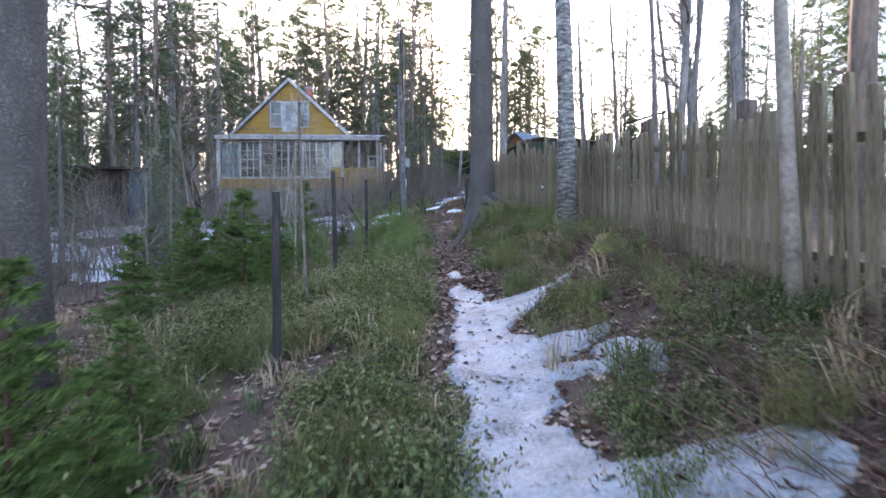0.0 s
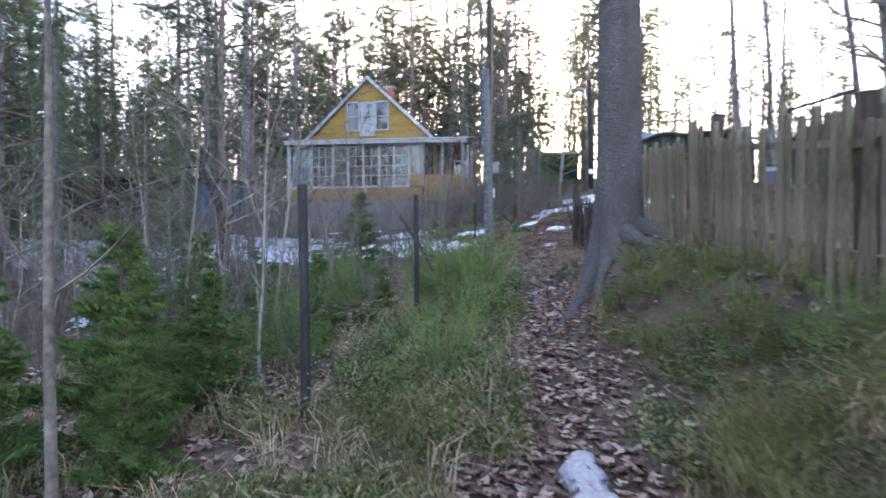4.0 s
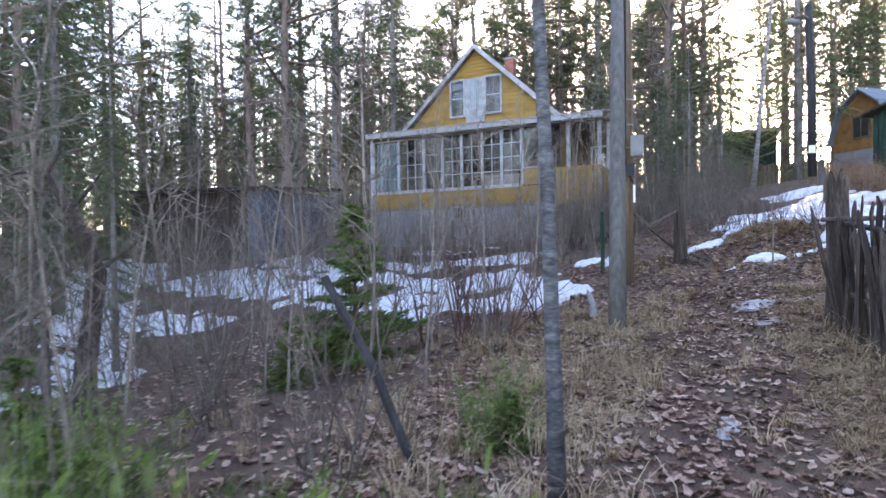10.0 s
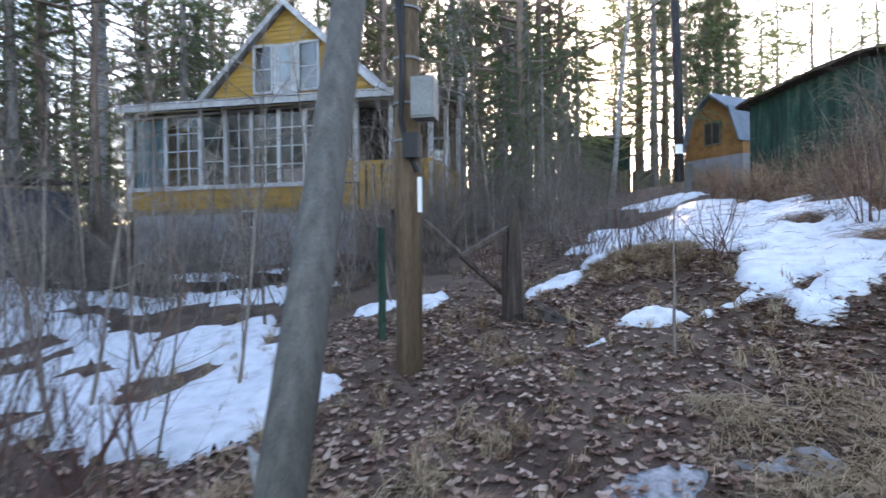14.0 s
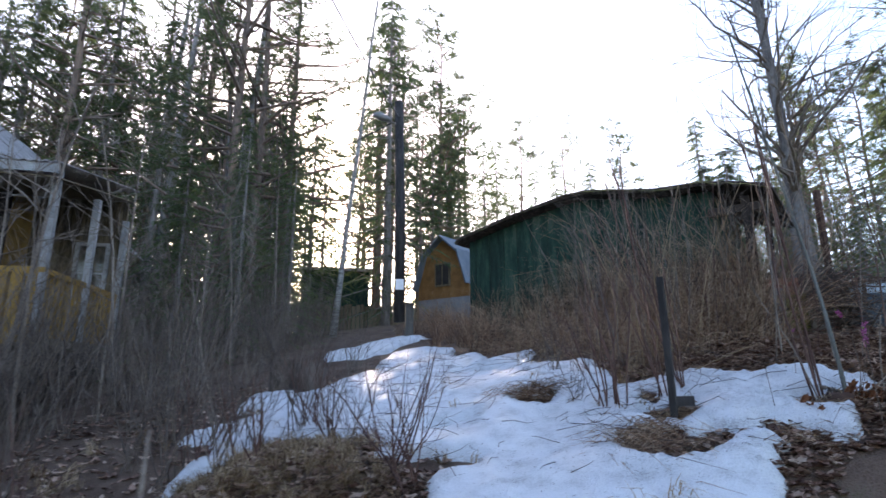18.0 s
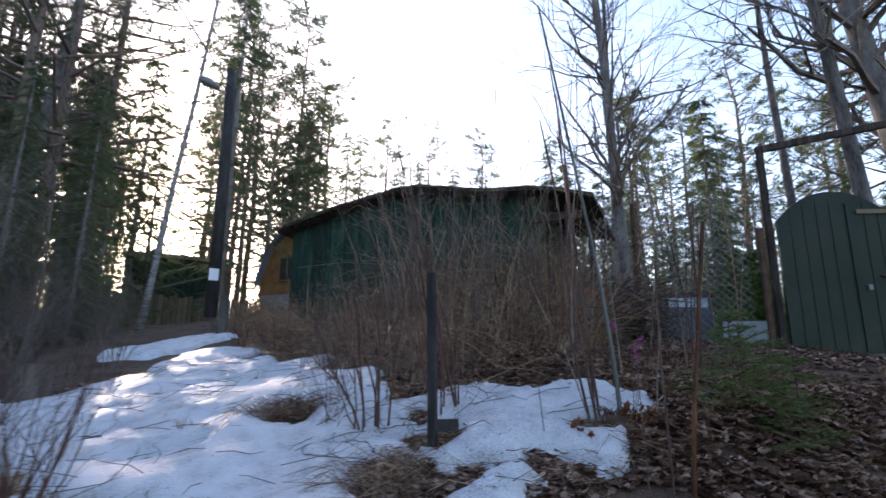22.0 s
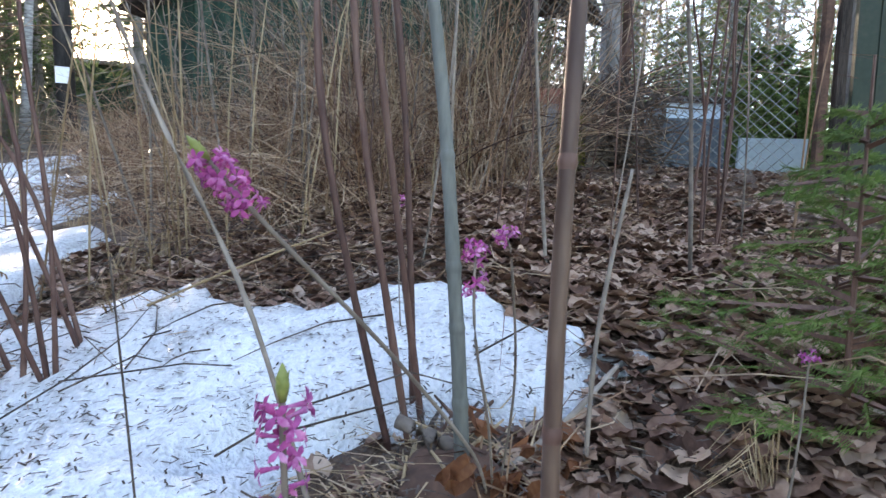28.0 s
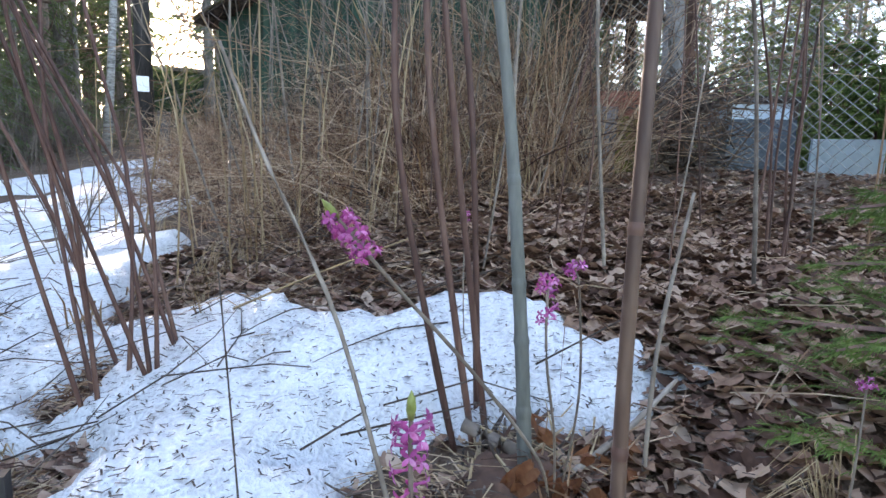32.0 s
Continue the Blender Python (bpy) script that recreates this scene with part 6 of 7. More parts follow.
# young spruces
for x, y, s, m in ((-1.95, 4.95, 0.78, 0), (-1.58, 4.9, 0.62, 0), (-1.75, 5.45, 0.62, 0), (-2.35, 5.25, 0.7, 0), (-2.7, 5.0, 0.75, 0), (-2.8, 9.9, 1.25, 0), (-2.5, 10.4, 0.9, 0), (-2.25, 9.3, 0.7, 0), (-3.25, 9.4, 1.1, 0), (-3.4, 8.4, 0.9, 0), (-3.9, 12.3, 1.2, 0), (-2.7, 12.7, 0.85, 0), (-4.6, 11.8, 1.0, 0), (-3.1, 11.3, 0.8, 0), (-2.2, 13.6, 0.55, 0), (-3.7, 11.2, 1.0, 0), (-2.5, 12.0, 0.75, 0), (-3.6, 13.4, 0.8, 0), (-3.85, 15.3, 0.7, 0), (-3.2, 15.0, 0.6, 0), (-4.3, 18.9, 1.75, 0), (-4.7, 18.2, 0.7, 0), (-1.6, 16.85, 0.45, 1), (-1.1, 11.3, 0.4, 1), (-5.2, 15.8, 0.9, 0), (-6.3, 14.0, 1.0, 0), (2.1, 22.88, 0.4, 1),
                   (3.72, 23.86, 0.18, 1)):
    if s > 0.01:
        plant([YOUNG[m]], x, y, s)
for x, y, q in ((-1.16, 13.95, 0.95), (-1.25, 14.3, 0.75), (-1.45, 13.8, 0.85), (-0.85, 12.6, 0.5), (-0.9, 10.6, 0.6), (1.1, 9.6, 0.34), (1.25, 8.6, 0.3), (-1.7, 16.9, 0.5), (-3.0, 14.7, 0.8), (-3.9, 15.5, 0.8), (-2.4, 11.4, 0.7)):
    plant(JUNIPERS, x, y, q)
for x, y, q in ((10.2, 27.4, 1.5), (9.4, 26.7, 1.1), (11.5, 28.6, 1.8)):
    plant([YOUNG[0]], x, y, q)
plant([SPRUCES[1]], 14.8, 31.5, 0.68)
for x, y, q in ((4.0, 23.42, 0.95), (4.15, 23.2, 0.8), (4.35, 23.62, 0.8), (4.25, 23.38, 0.75), (3.98, 23.15, 0.6)):
    plant([YOUNG[2]], x, y, q)


# ---- ground cover ----
random.seed(21)


def on_path(x, y):
    c = float(np.interp(y, [0, 5, 8, 9.5, 12, 16, 19, 22], [0.15, 0.18, 0.12, -0.05, -0.08, -0.25, -0.25, 0.2]))
    return abs(x - c) < (0.3 if y < 16 else 0.5) or (5.5 < y < 10 and -0.36 < x < c)


shrub = Shape()
rnd = random.Random(2)
for i in range(31):
    a = rnd.uniform(0, 6.28)
    d = unit(a, rnd.uniform(0.5, 1.4))
    p = Vector((rnd.uniform(-0.12, 0.12), rnd.uniform(-0.12, 0.12), 0))
    n = rnd.uniform(0.12, 0.3)
    for j in range(6):
        s = 0.35 + 0.65 * j / 5
        w = unit(rnd.uniform(0, 6.28), rnd.uniform(-0.2, 0.9))
        shrub.blade(p + d * n * s, w, w.orthogonal().normalized(), rnd.uniform(0.018, 0.034), rnd.uniform(0.009, 0.016), 0.3)
wiry = Shape()
rnd = random.Random(3)
for i in range(34):
    a = rnd.uniform(0, 6.28)
    d = unit(a, rnd.uniform(0.75, 1.5))
    p = Vector((rnd.gauss(0, 0.07), rnd.gauss(0, 0.07), 0))
    n = rnd.uniform(0.14, 0.34)
    wiry.spike(p, d, Vector((-math.sin(a), math.cos(a), 0)), n, 0.005)
    for j in range(4):
        q = p + d * n * rnd.uniform(0.35, 0.95)
        w = (d + unit(rnd.uniform(0, 6.28), rnd.uniform(-0.1, 0.5)) * 0.8).normalized()
        wiry.spike(q, w, w.orthogonal().normalized(), rnd.uniform(0.04, 0.1), 0.004)
        wiry.blade(q + w * 0.03, w, w.orthogonal().normalized(), rnd.uniform(0.012, 0.022), rnd.uniform(0.006, 0.01), 0.2)
places, stems = [], []
for i in range(5600):
    x, y = rng(-3.6, 1.6), rng(2.6, 16.5)
    if i > 3600:
        x, y = (rng(-2.4, 0.0), rng(4.0, 10.0)) if i % 3 else (rng(0.45, 1.6), rng(4.5, 12.0))
    patch = noise.noise((x * 1.15, y * 0.9, 9.0)) + 0.5 * noise.noise((x * 3.1, y * 3.1, 2.0))
    if on_path(x, y) or (x < -2.2 and random.random() < 0.55) or (x > 0.45 and y < 8.2 and random.random() < 0.35) or (y > 14 and x > -0.7) or (y > 11.6 and x > 0.1):
        continue
    spot = (x, y, gz(x, y) - 0.02, rng(0, 6.28), rng(0.55, 1.35) if x < 0.3 else rng(0.4, 0.8), rng(-0.15, 0.15), rng(-0.15, 0.15))
    if x < -1.7 and y > 8.8 and random.random() < 0.8:
        continue
    if patch > 0.06:
        places.append(spot)
    elif patch > -0.12 and random.random() < 0.8:
        stems.append((*spot[:4], rng(0.4, 1.0), *spot[5:]))
scatter("bilberry_stems", wiry, stems, WIRY_GREEN, "wiry green bilberry stems in tufts", "shrubs")
scatter("bilberry_shrubs", shrub, places, SHRUB_LEAF, "low green bilberry and lingonberry shrubs", "shrubs")

leaf_shape = Shape()
leaf_shape.add([(-0.036, 0, 0.006), (-0.02, -0.017, 0.014), (0.006, -0.022, 0.006), (0.03, -0.012, 0.012), (0.042, 0.002, 0.02), (0.024, 0.016, 0.01), (-0.004, 0.021, 0.002), (-0.024, 0.014, 0.013), (-0.01, 0.0, 0.0), (0.018, 0.0, 0.003)], [(0, 1, 8), (1, 2, 9, 8), (2, 3, 9), (3, 4, 9), (4, 5, 9), (5, 6, 8, 9), (6, 7, 8), (7, 0, 8)])
places = []


def strew(n, x0, x1, y0, y1, s0, s1, keep=lambda x, y: True):
    for i in range(n):
        x, y = rng(x0, x1), rng(y0, y1)
        if keep(x, y) and math.hypot(x - 3.03, y - 22.94) > 0.32:
            places.append((x, y, gz(x, y) + rng(0.0, 0.02), rng(0, 6.28), rng(s0, s1), rng(-0.24, 0.24), rng(-0.24, 0.24)))


strew(7000, -0.6, 1.0, 2.5, 16, 0.55, 1.1, on_path)
strew(2200, -0.8, 0.4, 8.5, 15.5, 0.6, 1.2)
strew(14500, -3.0, 1.4, 15.5, 24.0, 0.5, 1.1)
strew(3500, -8, -2, 14, 22, 0.7, 1.4)
strew(9000, -4, 1.7, 2.5, 15, 0.5, 1.2)
strew(1200, 0.6, 2.4, 2.2, 9.2, 0.4, 0.9)
strew(5500, 3.3, 7.8, 22.6, 26.2, 0.6, 1.2, lambda x, y: not (x < 3.75 and y > 23.75))
strew(3200, 0.9, 3.4, 21.6, 23.9, 0.5, 1.3, lambda x, y: not (x > 2.6 and y > 23.6) and not (x < 2.0 and y > 23.2))
strew(900, 1.9, 2.9, 23.4, 24.0, 0.5, 1.0, lambda x, y: math.hypot(x - 2.24, y - 23.78) < 0.24)
strew(240, 1.7, 2.4, 24.6, 25.1, 0.5, 0.9, lambda x, y: math.hypot(x - 2.05, (y - 24.9) * 1.4) < 0.26)
strew(900, 2.4, 3.4, 23.1, 24.05, 0.4, 0.9, lambda x, y: (x < 2.72 and 23.8 < y) or y < 23.84)
strew(1600, 3.3, 5.2, 23.0, 24.9, 0.5, 1.1, lambda x, y: not (x < 3.7 and y > 23.65))
strew(2500, -2, 1.5, 23.0, 28, 0.6, 1.2)
strew(1500, -0.3, 1.0, 23.7, 25.0, 0.6, 1.1)
strew(300, 0.0, 0.6, 2.0, 8.5, 0.4, 0.8)
strew(1400, 2.3, 3.4, 24.55, 25.4, 0.5, 1.0)
strew(1600, 3.0, 4.3, 24.6, 25.7, 0.5, 1.1)
strew(2200, 2.35, 3.9, 24.1, 24.85, 0.5, 1.1)
strew(500, 2.3, 2.9, 23.7, 24.2, 0.5, 1.0)
strew(2500, -6, -2, 9, 15, 0.8, 1.6)
scatter("leaf_litter", leaf_shape, places, LITTER, "curled brown dead leaves on the ground", "leaves")

# large lobed leaves that lie nearest at the end of the walk
broad = Shape()
ring = [(0.0, 0.06), (0.3, 0.05), (0.65, 0.054), (1.05, 0.044), (1.45, 0.052), (1.85, 0.042), (2.4, 0.043), (2.9, 0.03), (3.4, 0.03), (3.9, 0.044), (4.45, 0.04), (4.85, 0.053), (5.2, 0.044), (5.6, 0.055), (5.95, 0.05)]
broad.v.append((0, 0, 0))
for a, r in ring:
    broad.v.append((r * 0.5 * math.cos(a), r * 0.5 * math.sin(a), 0.004 + 0.007 * math.sin(2 * a + 2) + 0.004 * math.sin(7 * a)))
for a, r in ring:
    broad.v.append((r * math.cos(a), r * math.sin(a), 0.012 + 0.011 * math.sin(2 * a + 0.6) + 0.006 * math.sin(5 * a)))
n = len(ring)
broad.f += [(0, 1 + i, 1 + (i + 1) % n) for i in range(n)] + [(1 + i, 1 + n + i, 1 + n + (i + 1) % n, 1 + (i + 1) % n) for i in range(n)]
kept, places = places, []
strew(6200, 3.35, 5.6, 22.9, 25.4, 0.35, 0.72, lambda x, y: not (x < 3.75 and y > 23.65))
big_leaves = scatter("broad_leaves", broad, [(x, y, z + 0.012, a, s, p * 1.1, q * 1.1) for x, y, z, a, s, p, q in places], DARK_LITTER, "large curled brown maple leaves on the ground", "leaves")
big_leaves.data.polygons.foreach_set("use_smooth", [True] * len(big_leaves.data.polygons))

tuft = Shape()
rnd = random.Random(6)
for i in range(22):
    a = rnd.uniform(0, 6.28)
    lean = rnd.uniform(0.2, 1.2)
    n = rnd.uniform(0.12, 0.3)
    o = Vector((rnd.uniform(-0.05, 0.05), rnd.uniform(-0.05, 0.05), 0))
    d, s = unit(a, 1.4 - lean * 0.5), Vector((-math.sin(a), math.cos(a), 0)) * 0.0035
    m, e = o + d * n * 0.55, o + d * n * 0.55 + unit(a, 0.6 - lean) * n * 0.5
    tuft.add([tuple(o - s), tuple(o + s), tuple(m + s * 0.8), tuple(m - s * 0.8), tuple(e)], [(0, 1, 2, 3), (3, 2, 4)])
dry, green = [], []
for i in range(3200):
    x, y = rng(-5, 3.0), rng(2, 26)
    if on_path(x, y) and y < 15:
        continue
    spot = (x, y, gz(x, y), rng(0, 6.28), rng(0.6, 1.4), rng(-0.2, 0.2), rng(-0.2, 0.2))
    if y < 16 and noise.noise((x * 0.8, y * 0.8, 7)) > 0.02:
        if random.random() < 0.75:
            green.append(spot)
    elif noise.noise((x * 0.9, y * 0.9, 3)) > -0.1 and not (1.2 < x and 23.3 < y < 24) and not (x > 2.3 and 21.8 < y < 23.4):
        dry.append((x, y, gz(x, y) - 0.02, spot[3], spot[4] * (0.7 if y > 16 else 1.0), rng(-0.5, 0.5), rng(-0.5, 0.5)))
for i in range(500):
    x, y = rng(-0.4, 1.1), rng(23.6, 25.1)
    if math.hypot(x - 0.32, y - 24.35) < 0.68:
        dry.append((x, y, gz(x, y) - 0.02, rng(0, 6.28), rng(0.35, 0.7), rng(-0.5, 0.5), rng(-0.5, 0.5)))
scatter("dry_grass", tuft, dry, DRY_GRASS, "flattened tufts of dry straw-coloured grass", "grass")
scatter("green_grass", tuft, green, GREEN_GRASS, "fresh green grass tufts", "grass")

# ---- thicket before the shed ----
k = Shape()
rnd = random.Random(9)
for i in range(2100):
    t = rnd.random()
    if t > 0.48 and rnd.random() < 0.72:
        continue
    front = Vector((float(np.interp(t, [0, 0.2, 0.6, 1], [2.5, 3.1, 4.3, 5.6])), float(np.interp(t, [0, 0.2, 0.6, 1], [26.9, 24.95, 25.1, 26.0])), 0))
    back = rnd.random() ** 0.8
    p = front + Vector((0.5 - 0.3 * (1 - t), 0.8 + 0.35 * (1 - t), 0)) * back * (2.4 - 1.0 * t)
    h = (0.5 + 0.75 * back) * (0.6 + 0.85 * smooth(0.25, 0.6, t)) * rnd.uniform(0.55, 1.3)
    p.z = gz(p.x, p.y) - 0.03
    a = rnd.gauss(-2.3, 1.4)
    q, d = [p], unit(a, rnd.uniform(0.9, 1.5))
    for j in range(6):
        d = (d + Vector((0.14 * math.cos(a) + rnd.gauss(0, 0.13), 0.14 * math.sin(a) + rnd.gauss(0, 0.13), -0.17 + rnd.gauss(0, 0.12)))).normalized()
        q.append(q[-1] + d * h / 4.2)
        q[-1].z = max(q[-1].z, gz(q[-1].x, q[-1].y) + 0.02)
    r = rnd.uniform(0.0014, 0.0028) if rnd.random() < 0.68 else rnd.uniform(0.003, 0.006)
    k.tube(q, [r * (1 - 0.12 * j) for j in range(7)], 3, False)
    for j in range(rnd.randint(3, 7)):
        m = rnd.randint(0, 5)
        b = q[m].lerp(q[m + 1], rnd.random())
        w = unit(rnd.uniform(0, 6.28), rnd.gauss(0.1, 0.6)) * rnd.uniform(0.1, 0.4)
        c = b + w * 0.5 + Vector((rnd.gauss(0, 0.04), rnd.gauss(0, 0.04), rnd.gauss(0.02, 0.04)))
        k.tube([b, c, b + w + Vector((0, 0, rnd.gauss(-0.04, 0.05)))], [0.0016, 0.0013, 0.0007], 3, False)
tagged(single("bramble_thicket", k, CANE, "dense brown thicket of arching bramble canes", "thicket"), kind="stuff")
k = Shape()
for i in range(60):
    x, y = rnd.uniform(2.9, 4.6), rnd.uniform(25.2, 27.2)
    h = rnd.uniform(1.2, 2.4)
    d = Vector((rnd.gauss(0, 0.4), rnd.gauss(0, 0.4), 0))
    p = Vector((x, y, gz(x, y)))
    q = [p, p + d * 0.3 + Vector((rnd.gauss(0, 0.05), 0, h * 0.5)), p + d + Vector((0, 0, h))]
    k.tube(q, [0.0055, 0.004, 0.0015], 4, False)
    for j in range(9):
        b = q[1].lerp(q[2], rnd.random())
        k.tube([b, b + Vector((rnd.gauss(0, 0.14), rnd.gauss(0, 0.14), rnd.uniform(0.05, 0.25)))], [0.002, 0.0008], 3, False)
tagged(single("raspberry_canes", k, TWIG, "tall thin upright canes above the thicket", "canes"), kind="stuff")
# pale stalks standing at the front of the thicket, some broken over
k = Shape()
for i in range(40):
    t = rnd.random()
    x, y = float(np.interp(t, [0, 0.3, 1], [2.35, 3.0, 4.5])) + rnd.gauss(0, 0.12), float(np.interp(t, [0, 0.3, 1], [26.2, 24.95, 25.3])) + rnd.gauss(0, 0.15)
    h, a = rnd.uniform(0.5, 1.5), rnd.uniform(0, 6.28)
    p = Vector((x, y, gz(x, y) - 0.03))
    d = Vector((math.cos(a), math.sin(a), 0)) * rnd.uniform(0.05, 0.45) * h
    top = p + d + Vector((0, 0, h))
    q = [p, p + d * 0.35 + Vector((0, 0, h * 0.55)), top]
    if i % 4 == 0:
        q.append(top + Vector((math.cos(a), math.sin(a), -0.7)) * rnd.uniform(0.15, 0.4))
    k.tube(q, [0.0034, 0.0028, 0.0018, 0.001][:len(q)], 4, False)
tagged(single("pale_stalks", k, DRY_GRASS, "pale dry stalks standing along the thicket", "stalks"), kind="stuff")
# dead bushes against the shed, reaching its roof
elder = Shape()
rnd = random.Random(61)
for i in range(26):
    grow(elder, rnd, Vector((rnd.uniform(-0.2, 0.2), rnd.uniform(-0.2, 0.2), 0)), unit(rnd.uniform(0, 6.28), rnd.uniform(0.75, 1.5)), rnd.uniform(0.9, 1.5), 0.0085, 2, 3, (2, 4), 0.16, (0.3, 0.8), 0.5)
places = []
for i in range(15):
    t = 0.3 + 0.7 * i / 14
    x, y = 2.97 + 0.645 * 3.95 * t - 0.45 + rng(-0.25, 0.2), 30.1 - 0.764 * 3.95 * t - 0.7 + rng(-0.25, 0.2)
    places.append((x, y, gz(x, y) - 0.05, rng(0, 6.28), (0.5 + 0.5 * t) * rng(0.8, 1.1), 0, 0))
for i in range(14):
    x, y = rng(2.1, 2.95), rng(29.6, 33.5)
    places.append((x, y, gz(x, y) - 0.05, rng(0, 6.28), rng(0.35, 0.6), 0, 0))
for x, y, q in ((4.5, 25.5, 0.7), (4.0, 25.7, 0.7), (2.6, 28.4, 0.6), (2.9, 28.9, 0.7), (3.3, 27.8, 0.7)):
    places.append((x, y, gz(x, y) - 0.05, rng(0, 6.28), q, 0, 0))
scatter("dead_bushes", elder, places, CANE, "tall dead bushes of tangled twigs against the shed", "bushes")

# small debris on the snow
bit = Shape()
bit.add([(-0.012, -0.0021, 0.002), (0.011, -0.0026, 0.004), (0.012, 0.0018, 0.004), (-0.012, 0.0022, 0.002)], [(0, 1, 2, 3)])
places = []
for i in range(12000):
    x, y = rng(1.9, 3.75), rng(23.3, 25.0)
    if i % 3 == 0:
        x, y = rng(0.2, 2.6), rng(23.2, 28)
    places.append((x, y, gz(x, y) + 0.077 + 0.0105 * float(ripple(x, y)), rng(0, 6.28), rng(0.3, 0.85) if i % 3 else rng(0.5, 1.0), 0, 0))
scatter("needle_debris", bit, places, ROT_WOOD, "needles and bark bits strewn on the old snow", "debris")
k = Shape()
rnd = random.Random(40)
for i in range(26):
    x, y = rnd.uniform(2.3, 3.6), rnd.uniform(23.7, 24.6)
    a = rnd.uniform(-0.6, 0.9)
    n = rnd.uniform(0.15, 0.55)
    z = gz(x, y) + 0.09
    k.tube([(x, y, z), (x + n * 0.5 * math.cos(a), y + n * 0.5 * math.sin(a), z + rnd.uniform(0.0, 0.07)), (x + n * math.cos(a + 0.3), y + n * math.sin(a + 0.3), z - 0.01)], [0.0022, 0.0018, 0.001], 4, False)
tagged(single("fallen_twigs", k, ROT_WOOD, "thin dark twigs lying on the snow", "twigs"), kind="stuff")
k = Shape()
for i in range(2400):
    x, y = rnd.uniform(0.75, 2.3), rnd.uniform(2.3, 9.0)
    a, n = rnd.uniform(0, 6.28), rnd.uniform(0.15, 0.45)
    z = gz(x, y)
    k.tube([(x, y, z), (x + n * 0.6 * math.cos(a), y + n * 0.6 * math.sin(a), z + n * 0.35), (x + n * math.cos(a + 0.4), y + n * math.sin(a + 0.4), z + n * rnd.uniform(0.1, 0.5))], [0.003, 0.0025, 0.001], 3, False)
tagged(single("dry_stalks", k, RED_STEM, "dry tangled stalks below the picket fence", "stalks"), kind="stuff")
k = Shape()
n = 26
for j in range(n + 1):
    for i in range(n + 1):
        u, v = i / n * 2 - 1, j / n * 2 - 1
        x, y = 1.28 + u * 0.2, 7.6 + v * 0.2
        rr = math.hypot(u, v)
        k.v.append((x, y, gz(x, y) - 0.05 + 0.14 * math.sqrt(max(0, 1 - rr * rr)) + 0.025 * noise.noise((x * 14, y * 14, 0))))
k.f += [(j * (n + 1) + i, j * (n + 1) + i + 1, (j + 1) * (n + 1) + i + 1, (j + 1) * (n + 1) + i) for i in range(n) for j in range(n) if math.hypot((i + 0.5) / n * 2 - 1, (j + 0.5) / n * 2 - 1) < 0.97]
single("moss_hummock", k, MOSS, "yellow-green moss cushion by the fence", "moss", smooth=True)


# tangles, twigs and low bushes at the foot of the snow bank
k = Shape()
rnd = random.Random(70)
for i in range(900):
    x, y = rnd.uniform(0.9, 3.4), rnd.uniform(21.8, 23.9)
    if (x > 2.6 and y > 23.6) or (x < 2.0 and y > 23.2) or (x > 2.4 and y < 23.3):
        continue
    a, n = rnd.uniform(0, 6.28), rnd.uniform(0.08, 0.35)
    z = gz(x, y) + rnd.uniform(0, 0.03)
    k.tube([(x, y, z), (x + n * 0.5 * math.cos(a), y + n * 0.5 * math.sin(a), z + n * rnd.uniform(0.02, 0.3)), (x + n * math.cos(a + 0.5), y + n * math.sin(a + 0.5), z + n * rnd.uniform(-0.02, 0.2))], [0.0022, 0.0018, 0.0008], 3, False)
tagged(single("dead_twigs", k, CANE, "dead twigs and straw strewn on the earth", "twigs"), kind="stuff")

# long arching pale grass on the left verge, and litter under the shrubs
long_tuft = Shape()
rnd = random.Random(71)
for i in range(16):
    a = rnd.uniform(0, 6.28)
    n = rnd.uniform(0.22, 0.5)
    o = Vector((rnd.uniform(-0.06, 0.06), rnd.uniform(-0.06, 0.06), 0))
    s = Vector((-math.sin(a), math.cos(a), 0)) * 0.0028
    q = [o, o + unit(a, 1.2) * n * 0.4, o + unit(a, 1.2) * n * 0.4 + unit(a, 0.3) * n * 0.35, o + unit(a, 1.2) * n * 0.4 + unit(a, 0.3) * n * 0.35 + unit(a, -0.7) * n * 0.35]
    long_tuft.add([tuple(q[0] - s), tuple(q[0] + s), tuple(q[1] + s), tuple(q[1] - s), tuple(q[2] + s * 0.7), tuple(q[2] - s * 0.7), tuple(q[3])], [(0, 1, 2, 3), (3, 2, 4, 5), (5, 4, 6)])
places = []
for i in range(420):
    x, y = rng(-3.2, -0.25), rng(3.0, 14.0)
    if i % 3 == 0:
        x, y = rng(-3.0, 0.0), rng(15.5, 20.5)
    elif i % 7 == 0:
        x, y = rng(0.9, 2.0), rng(7.5, 13)
    if not on_path(x, y):
        places.append((x, y, gz(x, y) - 0.01, rng(0, 6.28), rng(0.6, 1.25), 0, 0))
lying = []
for i in range(900):
    x, y = (rng(0.2, 1.35), rng(16.8, 21.6)) if i % 3 else (rng(-2.2, -0.9), rng(17.2, 20.8))
    lying.append((x, y, gz(x, y) + 0.005, rng(0, 6.28), rng(0.5, 1.1), rng(-0.12, 0.12), rng(-0.12, 0.12)))
for x, y in ((-1.1, 13.6), (-0.85, 13.7), (-1.3, 13.5), (0.55, 18.7), (0.6, 19.2), (0.5, 19.6), (0.6, 18.3), (0.55, 20.0)):
    places.append((x, y, gz(x, y) - 0.01, rng(0, 6.28), 1.1, 0, 0))
flat_tuft = Shape()
flat_tuft.add([(x, y, z * 0.28) for x, y, z in long_tuft.v], long_tuft.f)
